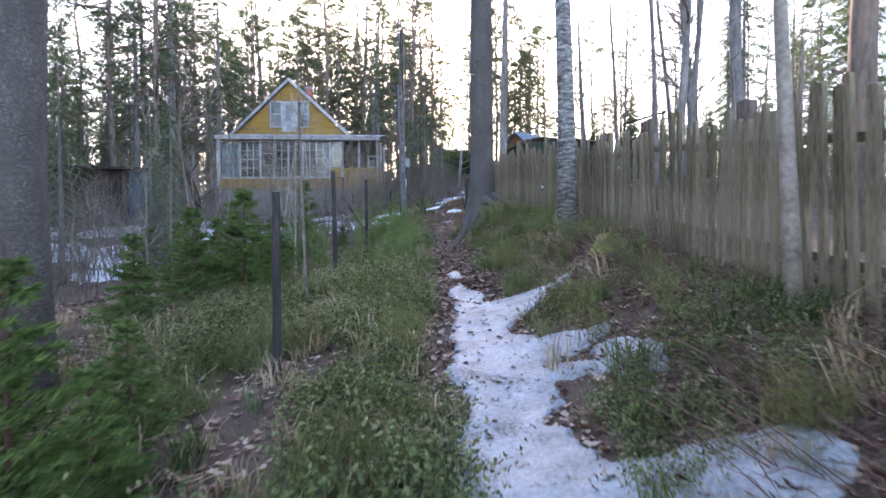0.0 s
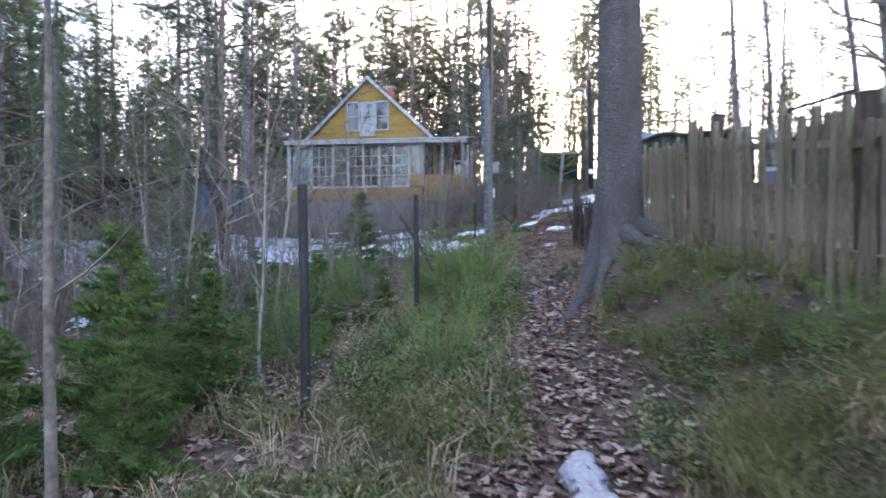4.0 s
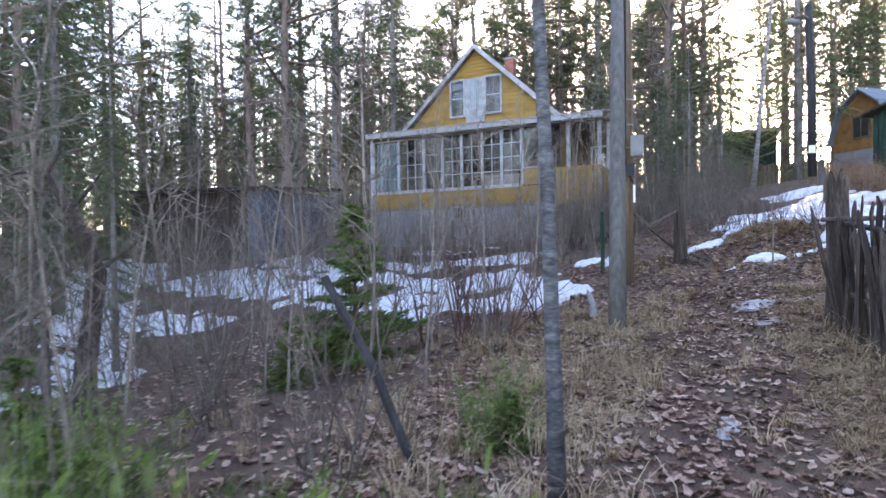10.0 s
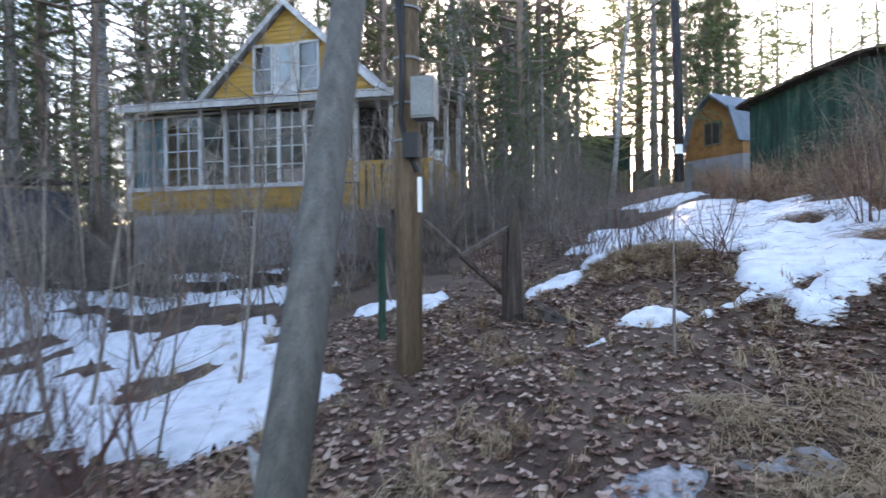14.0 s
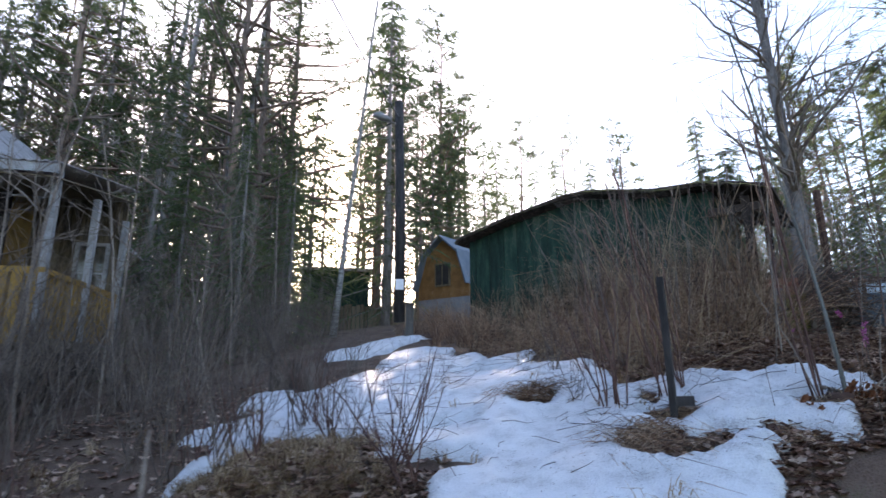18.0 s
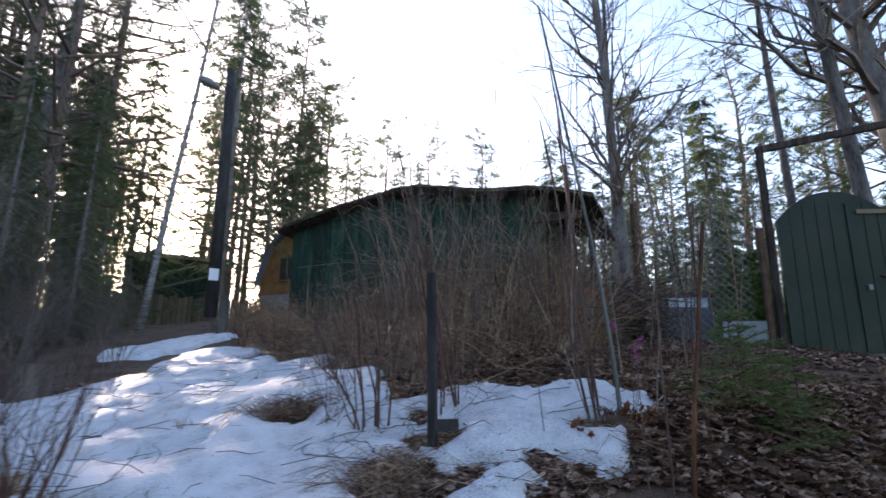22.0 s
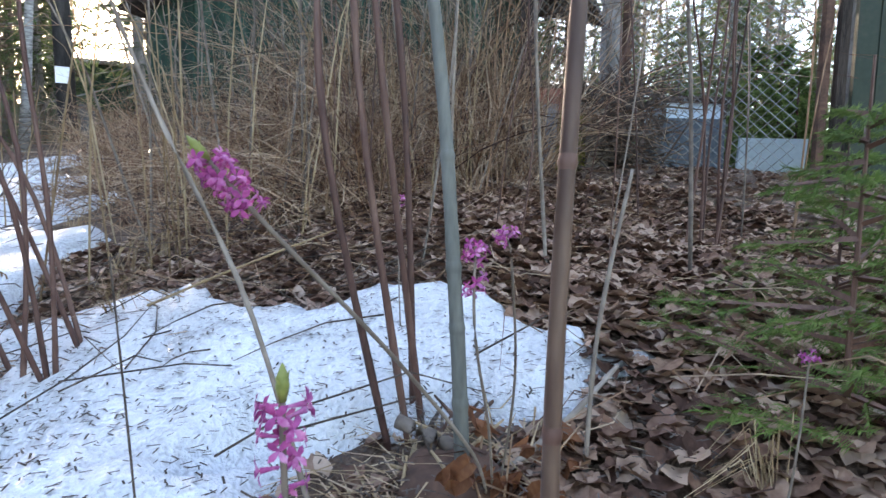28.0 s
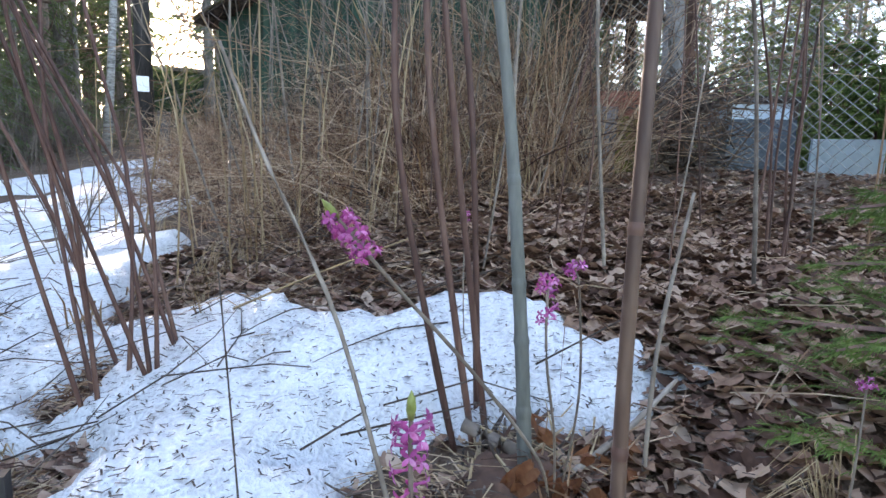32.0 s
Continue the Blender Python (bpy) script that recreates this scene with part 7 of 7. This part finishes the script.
scatter("lying_straw", flat_tuft, lying, DRY_GRASS, "flattened mats of pale straw on the slope", "grass")
scatter("arching_grass", long_tuft, places, DRY_GRASS, "long arching blades of pale dead grass", "grass")
k = Shape()
rnd = random.Random(72)
for i in range(750):
    x, y = rnd.uniform(3.4, 5.8), rnd.uniform(23.0, 25.6)
    if i % 4 == 0:
        x, y = rnd.uniform(2.6, 3.8), rnd.uniform(24.25, 24.9)
    elif x < 3.75 and y > 23.65:
        continue
    a, n = rnd.uniform(0, 6.28), rnd.uniform(0.05, 0.3)
    z = gz(x, y) + rnd.uniform(0.02, 0.06)
    k.tube([(x, y, z), (x + n * 0.5 * math.cos(a), y + n * 0.5 * math.sin(a), z + n * rnd.uniform(0.0, 0.3)), (x + n * math.cos(a + 0.5), y + n * math.sin(a + 0.5), z + n * rnd.uniform(-0.02, 0.15))], [0.0016, 0.0014, 0.0006], 3, False)
tagged(single("dead_twigs", k, CANE, "dead twigs and straw strewn on the leaves", "twigs"), kind="stuff")
# twigs, stalks and leaf scraps lying on the snow bank
k = Shape()
rnd = random.Random(74)
for i in range(420):
    x, y = rnd.uniform(0.2, 3.5), rnd.uniform(23.5, 28.5)
    a, n = rnd.uniform(0, 6.28), rnd.uniform(0.06, 0.34)
    q = []
    for f in (0, 0.4, 0.75, 1.0):
        u, v = x + n * f * math.cos(a + 0.5 * f), y + n * f * math.sin(a + 0.5 * f)
        q.append((u, v, gz(u, v) + 0.08 + 0.0105 * float(ripple(u, v)) + 0.12 * n * f * (i % 3)))
    k.tube(q, [0.0022, 0.002, 0.0016, 0.0008], 3, False)
tagged(single("fallen_twigs", k, ROT_WOOD, "thin dark twigs and stalks lying on the old snow", "twigs"), kind="stuff")
k = Shape()
for i in range(420):
    x, y = rnd.gauss(3.28, 0.06), rnd.gauss(23.6, 0.04)
    if i % 3 == 0:
        x, y = rnd.gauss(2.7, 0.09), rnd.gauss(24.4, 0.06)
    elif i % 3 == 1:
        x, y = rnd.gauss(2.58, 0.05), rnd.gauss(23.98, 0.05)
    a, n = rnd.uniform(0, 6.28), rnd.uniform(0.04, 0.16)
    z = gz(x, y) + rnd.uniform(0.005, 0.04)
    k.tube([(x, y, z), (x + n * 0.5 * math.cos(a), y + n * 0.5 * math.sin(a), z + rnd.uniform(0.0, 0.025)), (x + n * math.cos(a + 0.3), y + n * math.sin(a + 0.3), z + rnd.uniform(-0.005, 0.012))], [0.0019, 0.0016, 0.0007], 3, False)
tagged(single("straw_litter", k, CANE, "matted straw round the foot of the canes", "straw"), kind="stuff")
places = []
strew(5500, 0.6, 2.4, 2.2, 9.2, 0.4, 0.95)
strew(120, 3.15, 3.4, 23.5, 23.66, 0.4, 0.8)
strew(110, 2.55, 2.85, 24.3, 24.5, 0.4, 0.8)
scatter("leaf_litter", leaf_shape, places, DARK_LITTER, "small dark wet leaves under the stalks and canes", "leaves")


# ---- stems, flowers and twigs of the last stretch ----
def bent(pts, n=14):
    out = []
    for i in range(n + 1):
        t = i / n * (len(pts) - 1)
        j = min(int(t), len(pts) - 2)
        f = t - j
        a, b, c, d = (Vector(pts[min(max(j + o, 0), len(pts) - 1)]) for o in (-1, 0, 1, 2))
        out.append(0.5 * (2 * b + (c - a) * f + (2 * a - 5 * b + 4 * c - d) * f * f + (3 * b - a - 3 * c + d) * f ** 3))
    return out


def cane(name, pts, r, material, label, group="", sides=8, knots=True, category="stem", taper=0.35):
    k = Shape()
    n = 16
    k.tube(bent(pts, n), [r * (1 - taper * i / n) * (1.16 if knots and i % 4 == 2 else 1.0) for i in range(n + 1)], sides)
    return single(name, k, material, label, category, group, smooth=True)


def stand(x, y, h, lean, r, material, label, group="", name="tall_stem", taper=0.35):
    z = gz(x, y)
    w = rng(-0.03, 0.03) * h
    return cane(name, [(x, y, z - 0.05), (x + lean[0] * 0.3 + w, y + lean[1] * 0.35, z + h * 0.33), (x + lean[0] * 0.65 - w * 0.5, y + lean[1] * 0.7, z + h * 0.66), (x + lean[0], y + lean[1], z + h)], r, material, label, group, taper=taper)


random.seed(31)
REED_BROWN = surface("dull_brown_reed", [(0.3, (0.035, 0.019, 0.014)), (0.5, (0.08, 0.045, 0.033)), (0.7, (0.17, 0.108, 0.075))], 14, 120, 0.5, 0.2, 0.001, stretch=(1, 1, 0.15))
def knotted(name, pts, r, material, label, category, knot_name, knot_at, knot_material, taper, group=""):
    """A near stem with its knots or joints as parts."""
    path = bent(pts, 40)
    ob = thing(name, label, category, group, at=tuple(path[0]))
    k = Shape()
    k.tube(path, [r * (1 - taper * i / 40) * (1 + 0.03 * math.sin(i * 2.3)) for i in range(41)], 14)
    part("stem", k, material, ob, smooth=True)
    for t in knot_at:
        i = min(int(t * 40), 39)
        c, d = path[i].lerp(path[i + 1], t * 40 - i), (path[i + 1] - path[i]).normalized()
        w = r * (1 - taper * t)
        k = Shape()
        k.tube([c + d * w * f for f in (-0.9, -0.4, 0.0, 0.4, 0.9)], [w * 1.0, w * 1.09, w * 1.16, w * 1.1, w * 1.0], 14, False)
        part(knot_name, k, knot_material, ob, "slightly swollen scar round the stem", True)
    return ob


knotted("young_rowan", [(3.425, 23.63, 3.3), (3.42, 23.66, 3.7), (3.4, 23.72, 4.2), (3.28, 23.78, 5.0), (3.12, 23.8, 5.8)], 0.0128, GREY_STEM, "smooth grey-green young tree rising from the snow edge", "tree", "leaf_scar", (0.09, 0.17, 0.23, 0.28, 0.37, 0.5), GREY_STEM, 0.55)
for x, y, lx, ly, h in ((3.38, 23.8, -0.2, 0.1, 1.7), (3.41, 23.79, -0.12, 0.14, 2.1), (3.44, 23.8, -0.2, 0.02, 1.6), (3.43, 23.83, -0.1, 0.1, 1.9)):
    stand(x, y, h, (lx, ly), 0.0068, RED_STEM, "red-brown upright cane in a clump", "canes by the snow")
for i in range(11):
    x, y = 2.8 + rng(-0.1, 0.1), 24.3 + rng(-0.07, 0.07)
    stand(x, y, rng(1.0, 1.7), (rng(-0.6, 0.02), rng(-0.15, 0.25)), 0.0052, RED_STEM, "red-brown upright cane in a clump", "canes by the snow")
for i in range(5):
    x, y = 2.4 + rng(-0.06, 0.06), 24.3 + rng(-0.06, 0.06)
    stand(x, y, rng(0.7, 1.1), (rng(-0.25, 0.15), rng(-0.15, 0.2)), 0.0065, RED_STEM, "red-brown upright cane in a clump", "canes by the snow")
for i in range(20):
    x, y = rng(3.5, 5.4), rng(24.1, 25.6)
    stand(x, y, rng(1.0, 2.4), (rng(-0.3, 0.3), rng(-0.2, 0.2)), rng(0.002, 0.0042), random.choice((RED_STEM, TWIG, CANE)), "thin dry stem among the dead leaves", "dry stems")
for i in range(7):
    stand(4.69 + rng(-0.07, 0.07), 24.2 + rng(-0.06, 0.06), rng(1.1, 1.9), (rng(-0.15, 0.2), rng(-0.1, 0.1)), 0.0048, RED_STEM, "red-brown upright cane in a clump", "canes by the leaves")
for x, y, h, lx in ((4.05, 24.25, 2.0, -0.1), (4.3, 23.95, 2.3, -0.35), (3.85, 24.5, 2.4, 0.2)):
    stand(x, y, h, (lx, 0.05), 0.0055, TWIG, "thin bare sapling stem", "dry stems")
knotted("reed", [(3.19, 23.13, 3.0), (3.195, 23.15, 3.55), (3.205, 23.165, 3.8), (3.235, 23.18, 4.15)], 0.005, REED_BROWN, "brown dry reed close by", "reed", "joint", (0.3, 0.46, 0.6, 0.74, 0.86), RED_STEM, 0.2, "reeds")
# the jointed reed that stands nearest of all
REED = surface("glossy_brown_reed", [(0.34, (0.012, 0.006, 0.004)), (0.46, (0.035, 0.014, 0.006)), (0.56, (0.09, 0.034, 0.012)), (0.7, (0.17, 0.08, 0.034))], 14, 160, 0.5, 0.15, 0.001, stretch=(1.6, 1.6, 0.12), spec=0.2)
reed = thing("dry_reed", "glossy brown jointed dead reed stem", "reed", "reeds", at=(3.24, 22.98, gz(3.24, 22.98)))
axis = [Vector((3.254 + 0.202 * (z - 3.783) + 0.12 * max(0, 3.6 - z) ** 1.6, 23.022, z)) for z in np.linspace(2.8, 4.3, 41)]
k = Shape()
k.tube(axis, [0.0094 - 0.00002 * i for i in range(41)], 16)
part("stem", k, REED, reed, smooth=True)
for z in (3.3, 3.575, 3.828, 4.05):
    i = min(range(39), key=lambda j: abs(axis[j].z - z))
    d = (axis[i + 1] - axis[i]).normalized()
    c = axis[i].lerp(axis[i + 1], 0.5)
    k = Shape()
    k.tube([c + d * s for s in (-0.003, -0.0015, -0.0006, 0.0, 0.0008, 0.002)], [0.0088, 0.0096, 0.00985, 0.0094, 0.0098, 0.0088], 16, False)
    part("joint", k, ROT_WOOD, reed, "dark swollen joint", True)
cane("dry_stalk", [(3.59, 23.56, 3.42), (3.6, 23.555, 3.66), (3.66, 23.56, 3.9)], 0.004, TWIG, "pale dry stalk with a side twig", "dry stems", 8)
cane("dry_stalk", [(3.2, 23.6, 3.42), (3.13, 23.66, 3.72), (3.04, 23.72, 3.95), (2.99, 23.76, 4.1)], 0.0035, TWIG, "grey thin leaning stalk", "dry stems", 8)
cane("dry_stalk", [(3.0, 23.7, 3.4), (2.99, 23.72, 3.6), (2.98, 23.74, 3.78)], 0.0018, ROT_WOOD, "thin dark thread-like stalk", "dry stems", 6)
cane("dead_branch", [(3.0, 24.35, 3.6), (3.18, 24.3, 3.68), (3.42, 24.22, 3.78)], 0.0032, DRY_GRASS, "pale dead branch across the snow", "dead branches", 7)
cane("dead_branch", [(3.44, 23.6, 3.44), (3.6, 23.62, 3.5), (3.75, 23.66, 3.56)], 0.006, TWIG, "pale dead branch across the snow", "dead branches", 7)


def floret(k, base, way, size, rnd):
    """A small tube flower with four narrow spreading petals."""
    way = way.normalized()
    side = way.orthogonal().normalized()
    c = base + way * size * 0.8
    k.tube([base, base + way * size * 0.5, c], [size * 0.07, size * 0.11, size * 0.15], 6, False)
    for i in range(4):
        o = side.copy()
        o.rotate(Matrix.Rotation(i * 1.5708 + rnd.uniform(-0.25, 0.25), 3, way))
        t = way.cross(o)
        up = rnd.uniform(0.0, 0.35)
        a = c + o * size * 0.22 + way * size * (0.08 + up * 0.3)
        b = c + o * size * 0.48 + way * size * (0.06 + up * 0.6)
        e = c + o * size * 0.72 + way * size * (up * 0.8 - 0.05)
        k.add([tuple(c), tuple(a - t * size * 0.15), tuple(b - t * size * 0.17), tuple(e), tuple(b + t * size * 0.17), tuple(a + t * size * 0.15), tuple((a + b) / 2 + way * size * 0.04)], [(0, 1, 6), (1, 2, 6), (2, 3, 6), (3, 4, 6), (4, 5, 6), (5, 0, 6)])


def daphne(pts, r, clusters, bud, seed, tip_dir=(0, 0, 1)):
    """A flowering twig: clusters are (start, end) shares of its length that carry flowers."""
    rnd = random.Random(seed)
    path = bent(pts, 40)
    twig = thing("daphne_twig", "flowering twig with clusters of pink four-petalled flowers", "flower", "pink flowering twigs", at=tuple(path[0]))
    k = Shape()
    k.tube(path[::2], [r * (1 - 0.4 * i / 20) for i in range(21)], 8)
    part("stem", k, TWIG, twig, "thin grey-brown stem", True)
    for a, b, n, size in clusters:
        for i in range(n):
            t = a + (b - a) * i / max(1, n - 1)
            j = min(int(t * 40), 39)
            p = path[j].lerp(path[j + 1], t * 40 - j)
            axis = (path[j + 1] - path[j]).normalized()
            o = axis.orthogonal().normalized()
            o.rotate(Matrix.Rotation(i * 2.4 + rnd.uniform(-0.4, 0.4), 3, axis))
            s = Shape()
            floret(s, p + o * r * 0.8, o + axis * rnd.uniform(-0.1, 0.6), size * rnd.uniform(0.8, 1.2), rnd)
            part("flower", s, PINK, twig, smooth=True)
    if bud:
        axis = (path[-1] - path[-3]).normalized()
        s = Shape()
        s.tube([path[-1] - axis * bud * 0.2, path[-1] + axis * bud * 0.25, path[-1] + axis * bud * 0.6, path[-1] + axis * bud], [bud * 0.12, bud * 0.22, bud * 0.18, 0.0004], 8)
        part("bud", s, BUD, twig, "yellow-green leaf bud", True)
        for sg in (-1, 1):
            s = Shape()
            w = (axis + axis.orthogonal().normalized() * 0.5 * sg).normalized()
            s.blade(path[-1], w, axis.cross(w).normalized(), bud * 0.8, bud * 0.22, 0.2)
            part("bud_leaf", s, BUD, twig)
    return twig


cane("broken_branch", [(3.36, 23.74, 3.5), (3.42, 23.68, 3.475), (3.47, 23.63, 3.44)], 0.012, TWIG, "short thick broken branch on the root clump", "", 9, False, "branch", 0.1)
daphne([(3.43, 23.58, 3.44), (3.33, 23.45, 3.58), (3.2, 23.35, 3.73), (3.1, 23.292, 3.835), (3.062, 23.288, 3.88)], 0.0022, [(0.8, 0.985, 34, 0.008)], 0.014, 1)
daphne([(3.13, 23.2, 3.2), (3.105, 23.19, 3.5), (3.084, 23.18, 3.68), (3.08, 23.178, 3.75), (3.08, 23.178, 3.782)], 0.002, [(0.54, 0.72, 11, 0.0088), (0.75, 0.95, 15, 0.0088)], 0.013, 2)
daphne([(3.44, 23.58, 3.44), (3.33, 23.42, 3.62), (3.258, 23.33, 3.75), (3.253, 23.323, 3.822)], 0.0018, [(0.9, 1.0, 10, 0.008), (0.78, 0.84, 6, 0.008)], 0.0, 3)
daphne([(3.45, 23.58, 3.44), (3.36, 23.42, 3.66), (3.3, 23.342, 3.8), (3.291, 23.339, 3.827)], 0.0016, [(0.93, 1.0, 9, 0.008)], 0.01, 4)
daphne([(3.62, 23.3, 3.42), (3.6, 23.27, 3.58), (3.587, 23.256, 3.712)], 0.0016, [(0.95, 1.0, 6, 0.007)], 0.0, 5)
daphne([(3.5, 24.05, 3.45), (3.47, 24.0, 3.7), (3.46, 23.97, 3.85)], 0.002, [(0.9, 1.0, 8, 0.009)], 0.0, 6)

# rotten root clump with bark and dry leaves at the foot of the stems
clump = thing("root_clump", "rusty-brown clump of rotten roots, bark and dry leaves", "stump", at=(3.41, 23.66, 3.42))
rnd = random.Random(44)
k = Shape()
n = 18
for j in range(9):
    for i in range(n):
        a, e = 6.2832 * i / n, j / 8 * 1.5
        r = 0.1 * math.cos(e) * (1 + 0.35 * noise.noise((math.cos(a) * 2, math.sin(a) * 2, e * 2)))
        x, y = 3.42 + r * math.cos(a), 23.64 + r * math.sin(a)
        k.v.append((x, y, gz(3.42, 23.64) - 0.01 + 0.07 * math.sin(e) + 0.02 * noise.noise((x * 30, y * 30, e))))
k.f += [(j * n + i, j * n + (i + 1) % n, (j + 1) * n + (i + 1) % n, (j + 1) * n + i) for j in range(8) for i in range(n)]
part("mound", k, RUST, clump, "rusty rotten wood", True)
for i in range(26):
    a = rnd.uniform(0, 6.28)
    x, y = 3.41 + 0.12 * math.cos(a) * rnd.random(), 23.67 + 0.13 * math.sin(a) * rnd.random()
    s = Shape()
    d = Vector((rnd.gauss(0, 0.06), rnd.gauss(0, 0.06), rnd.uniform(0.0, 0.06)))
    s.tube([(x, y, gz(x, y) + 0.02), (x + d.x, y + d.y, gz(x, y) + 0.03 + d.z)], [rnd.uniform(0.003, 0.008), 0.002], 5)
    part("root", s, rnd.choice((ROT_WOOD, DRY_GRASS, RUST)), clump)
k = Shape()
for i in range(420):
    x, y = rnd.gauss(3.35, 0.16), rnd.gauss(23.66, 0.07)
    if i % 2:
        x, y = rnd.uniform(2.48, 2.66), rnd.uniform(23.9, 24.06)
    if i % 5 == 0:
        x, y = 3.68 + rnd.gauss(0, 0.03), 23.85 + rnd.gauss(0, 0.03)
    a, m = rnd.uniform(0, 6.28), rnd.uniform(0.04, 0.14)
    z = gz(x, y) + rnd.uniform(0.01, 0.05)
    s = Vector((-math.sin(a), math.cos(a), 0)) * 0.0022
    p, q = Vector((x, y, z)), Vector((x + m * math.cos(a), y + m * math.sin(a), z + rnd.uniform(-0.01, 0.03)))
    k.add([tuple(p - s), tuple(p + s), tuple(q + s * 0.3), tuple(q - s * 0.3)], [(0, 1, 2, 3)])
tagged(single("straw_litter", k, DRY_GRASS, "flattened straw at the edge of the snow", "straw"), kind="stuff")
k = Shape()
for i in range(26):
    a = rnd.uniform(0.5, 2.9)
    p = Vector((3.78 + rnd.gauss(0, 0.01), 23.4 + rnd.gauss(0, 0.01), gz(3.78, 23.4)))
    m, n = rnd.uniform(0.06, 0.13), rnd.uniform(0.05, 0.1)
    d = Vector((math.cos(a), math.sin(a) * 0.4, 0))
    k.tube([p, p + d * n * 0.5 + Vector((0, 0, m)), p + d * n * 1.6 + Vector((0, 0, m * 0.5))], [0.0012, 0.001, 0.0004], 3, False)
tagged(single("sedge_tuft", k, DRY_GRASS, "pale dry sedge tuft on the leaves", "grass"), kind="stuff")


def leaf_clump(x, y, seed):
    """A clump of rusty withered leaves still on their stalks."""
    rnd = random.Random(seed)
    clump = thing("withered_leaves", "rusty withered leaves hanging on dead stalks", "plant", "withered clumps", at=(x, y, gz(x, y)))
    for i in range(7):
        h = rnd.uniform(0.06, 0.16)
        d = Vector((rnd.gauss(0, 0.05), rnd.gauss(0, 0.05), h))
        base = Vector((x + rnd.gauss(0, 0.02), y + rnd.gauss(0, 0.02), gz(x, y) - 0.02))
        s = Shape()
        s.tube([base, base + d * 0.6, base + d], [0.003, 0.002, 0.001], 4)
        part("stalk", s, CANE, clump)
        for j in range(4):
            s = Shape()
            p = base + d * rnd.uniform(0.35, 1.0)
            w = unit(rnd.uniform(0, 6.28), rnd.uniform(-1.2, 0.3))
            o = w.orthogonal().normalized()
            up = w.cross(o)
            n, wd = rnd.uniform(0.03, 0.055), rnd.uniform(0.01, 0.018)
            for a in range(5):
                c = p + w * n * a / 4 + up * 0.02 * math.sin(a * 1.4)
                half = wd * math.sin(math.pi * (a + 0.35) / 4.7)
                s.v += [tuple(c - o * half + up * 0.012), tuple(c), tuple(c + o * half + up * 0.012)]
            for a in range(4):
                b = a * 3
                s.f += [(b, b + 1, b + 4, b + 3), (b + 1, b + 2, b + 5, b + 4)]
            part("leaf", s, RUSTY_LEAF, clump)
    return clump


RUSTY_LEAF = surface("rusty_leaf", [(0.3, (0.09, 0.03, 0.014)), (0.5, (0.19, 0.075, 0.034)), (0.7, (0.29, 0.145, 0.07))], 20, 90, 0.7, 0.4, 0.004, trans=0.3)
leaf_clump(3.2, 23.6, 1)
leaf_clump(3.46, 23.6, 3)


def bare_bush(x, y, h, seed, stems=8, r=0.007):
    """A small leafless bush: each stem is a mesh of its own."""
    rnd = random.Random(seed)
    bush = thing("bare_bush", "small dark leafless bush at the edge of the snow", "bush", "bushes by the snow", at=(x, y, gz(x, y)))
    for i in range(stems):
        s = Shape()
        base = Vector((x + rnd.gauss(0, 0.05), y + rnd.gauss(0, 0.05), gz(x, y) - 0.03))
        grow(s, rnd, base, unit(rnd.uniform(0, 6.28), rnd.uniform(0.9, 1.5)), h * rnd.uniform(0.7, 1.1), r * rnd.uniform(0.7, 1.1), 2, 5, (2, 4), 0.14, (0.3, 0.8), 0.5)
        part("stem", s, RED_STEM, bush)
    return bush


for i, (x, y, h, n) in enumerate(((0.48, 25.28, 0.7, 9), (0.92, 24.06, 0.62, 9), (0.62, 24.95, 0.5, 6), (0.97, 23.87, 0.45, 5), (0.2, 24.5, 0.55, 6), (-0.2, 25.0, 0.6, 7), (2.35, 24.34, 0.9, 5), (-1.0, 24.4, 0.7, 7), (-2.9, 19.95, 1.5, 9), (-2.55, 19.5, 1.1, 6), (-3.4, 20.2, 1.4, 8), (-3.1, 19.4, 1.3, 7), (-2.4, 20.2, 1.0, 6), (-3.8, 19.6, 1.4, 7))):
    bare_bush(x, y, h, 200 + i, n, 0.012 if y < 21 else 0.007)
k = Shape()
rnd = random.Random(73)
for i in range(800):
    a = rnd.uniform(0, 6.28)
    if i % 2:
        x, y = 2.05 + rnd.gauss(0, 0.13), 24.9 + rnd.gauss(0, 0.07)
    else:
        x, y = 2.24 + rnd.gauss(0, 0.1), 23.78 + rnd.gauss(0, 0.1)
    m = rnd.uniform(0.08, 0.28)
    z = gz(x, y) + rnd.uniform(0.0, 0.08)
    p = Vector((x, y, z))
    d = Vector((math.cos(a) * m, math.sin(a) * m, 0))
    k.tube([p, p + d * 0.5 + Vector((0, 0, rnd.uniform(0.0, 0.07))), p + d + Vector((0, 0, rnd.uniform(-0.02, 0.04)))], [0.0018, 0.0015, 0.0006], 3, False)
tagged(single("straw_litter", k, CANE, "matted straw and stalks melting out of the snow", "straw"), kind="stuff")
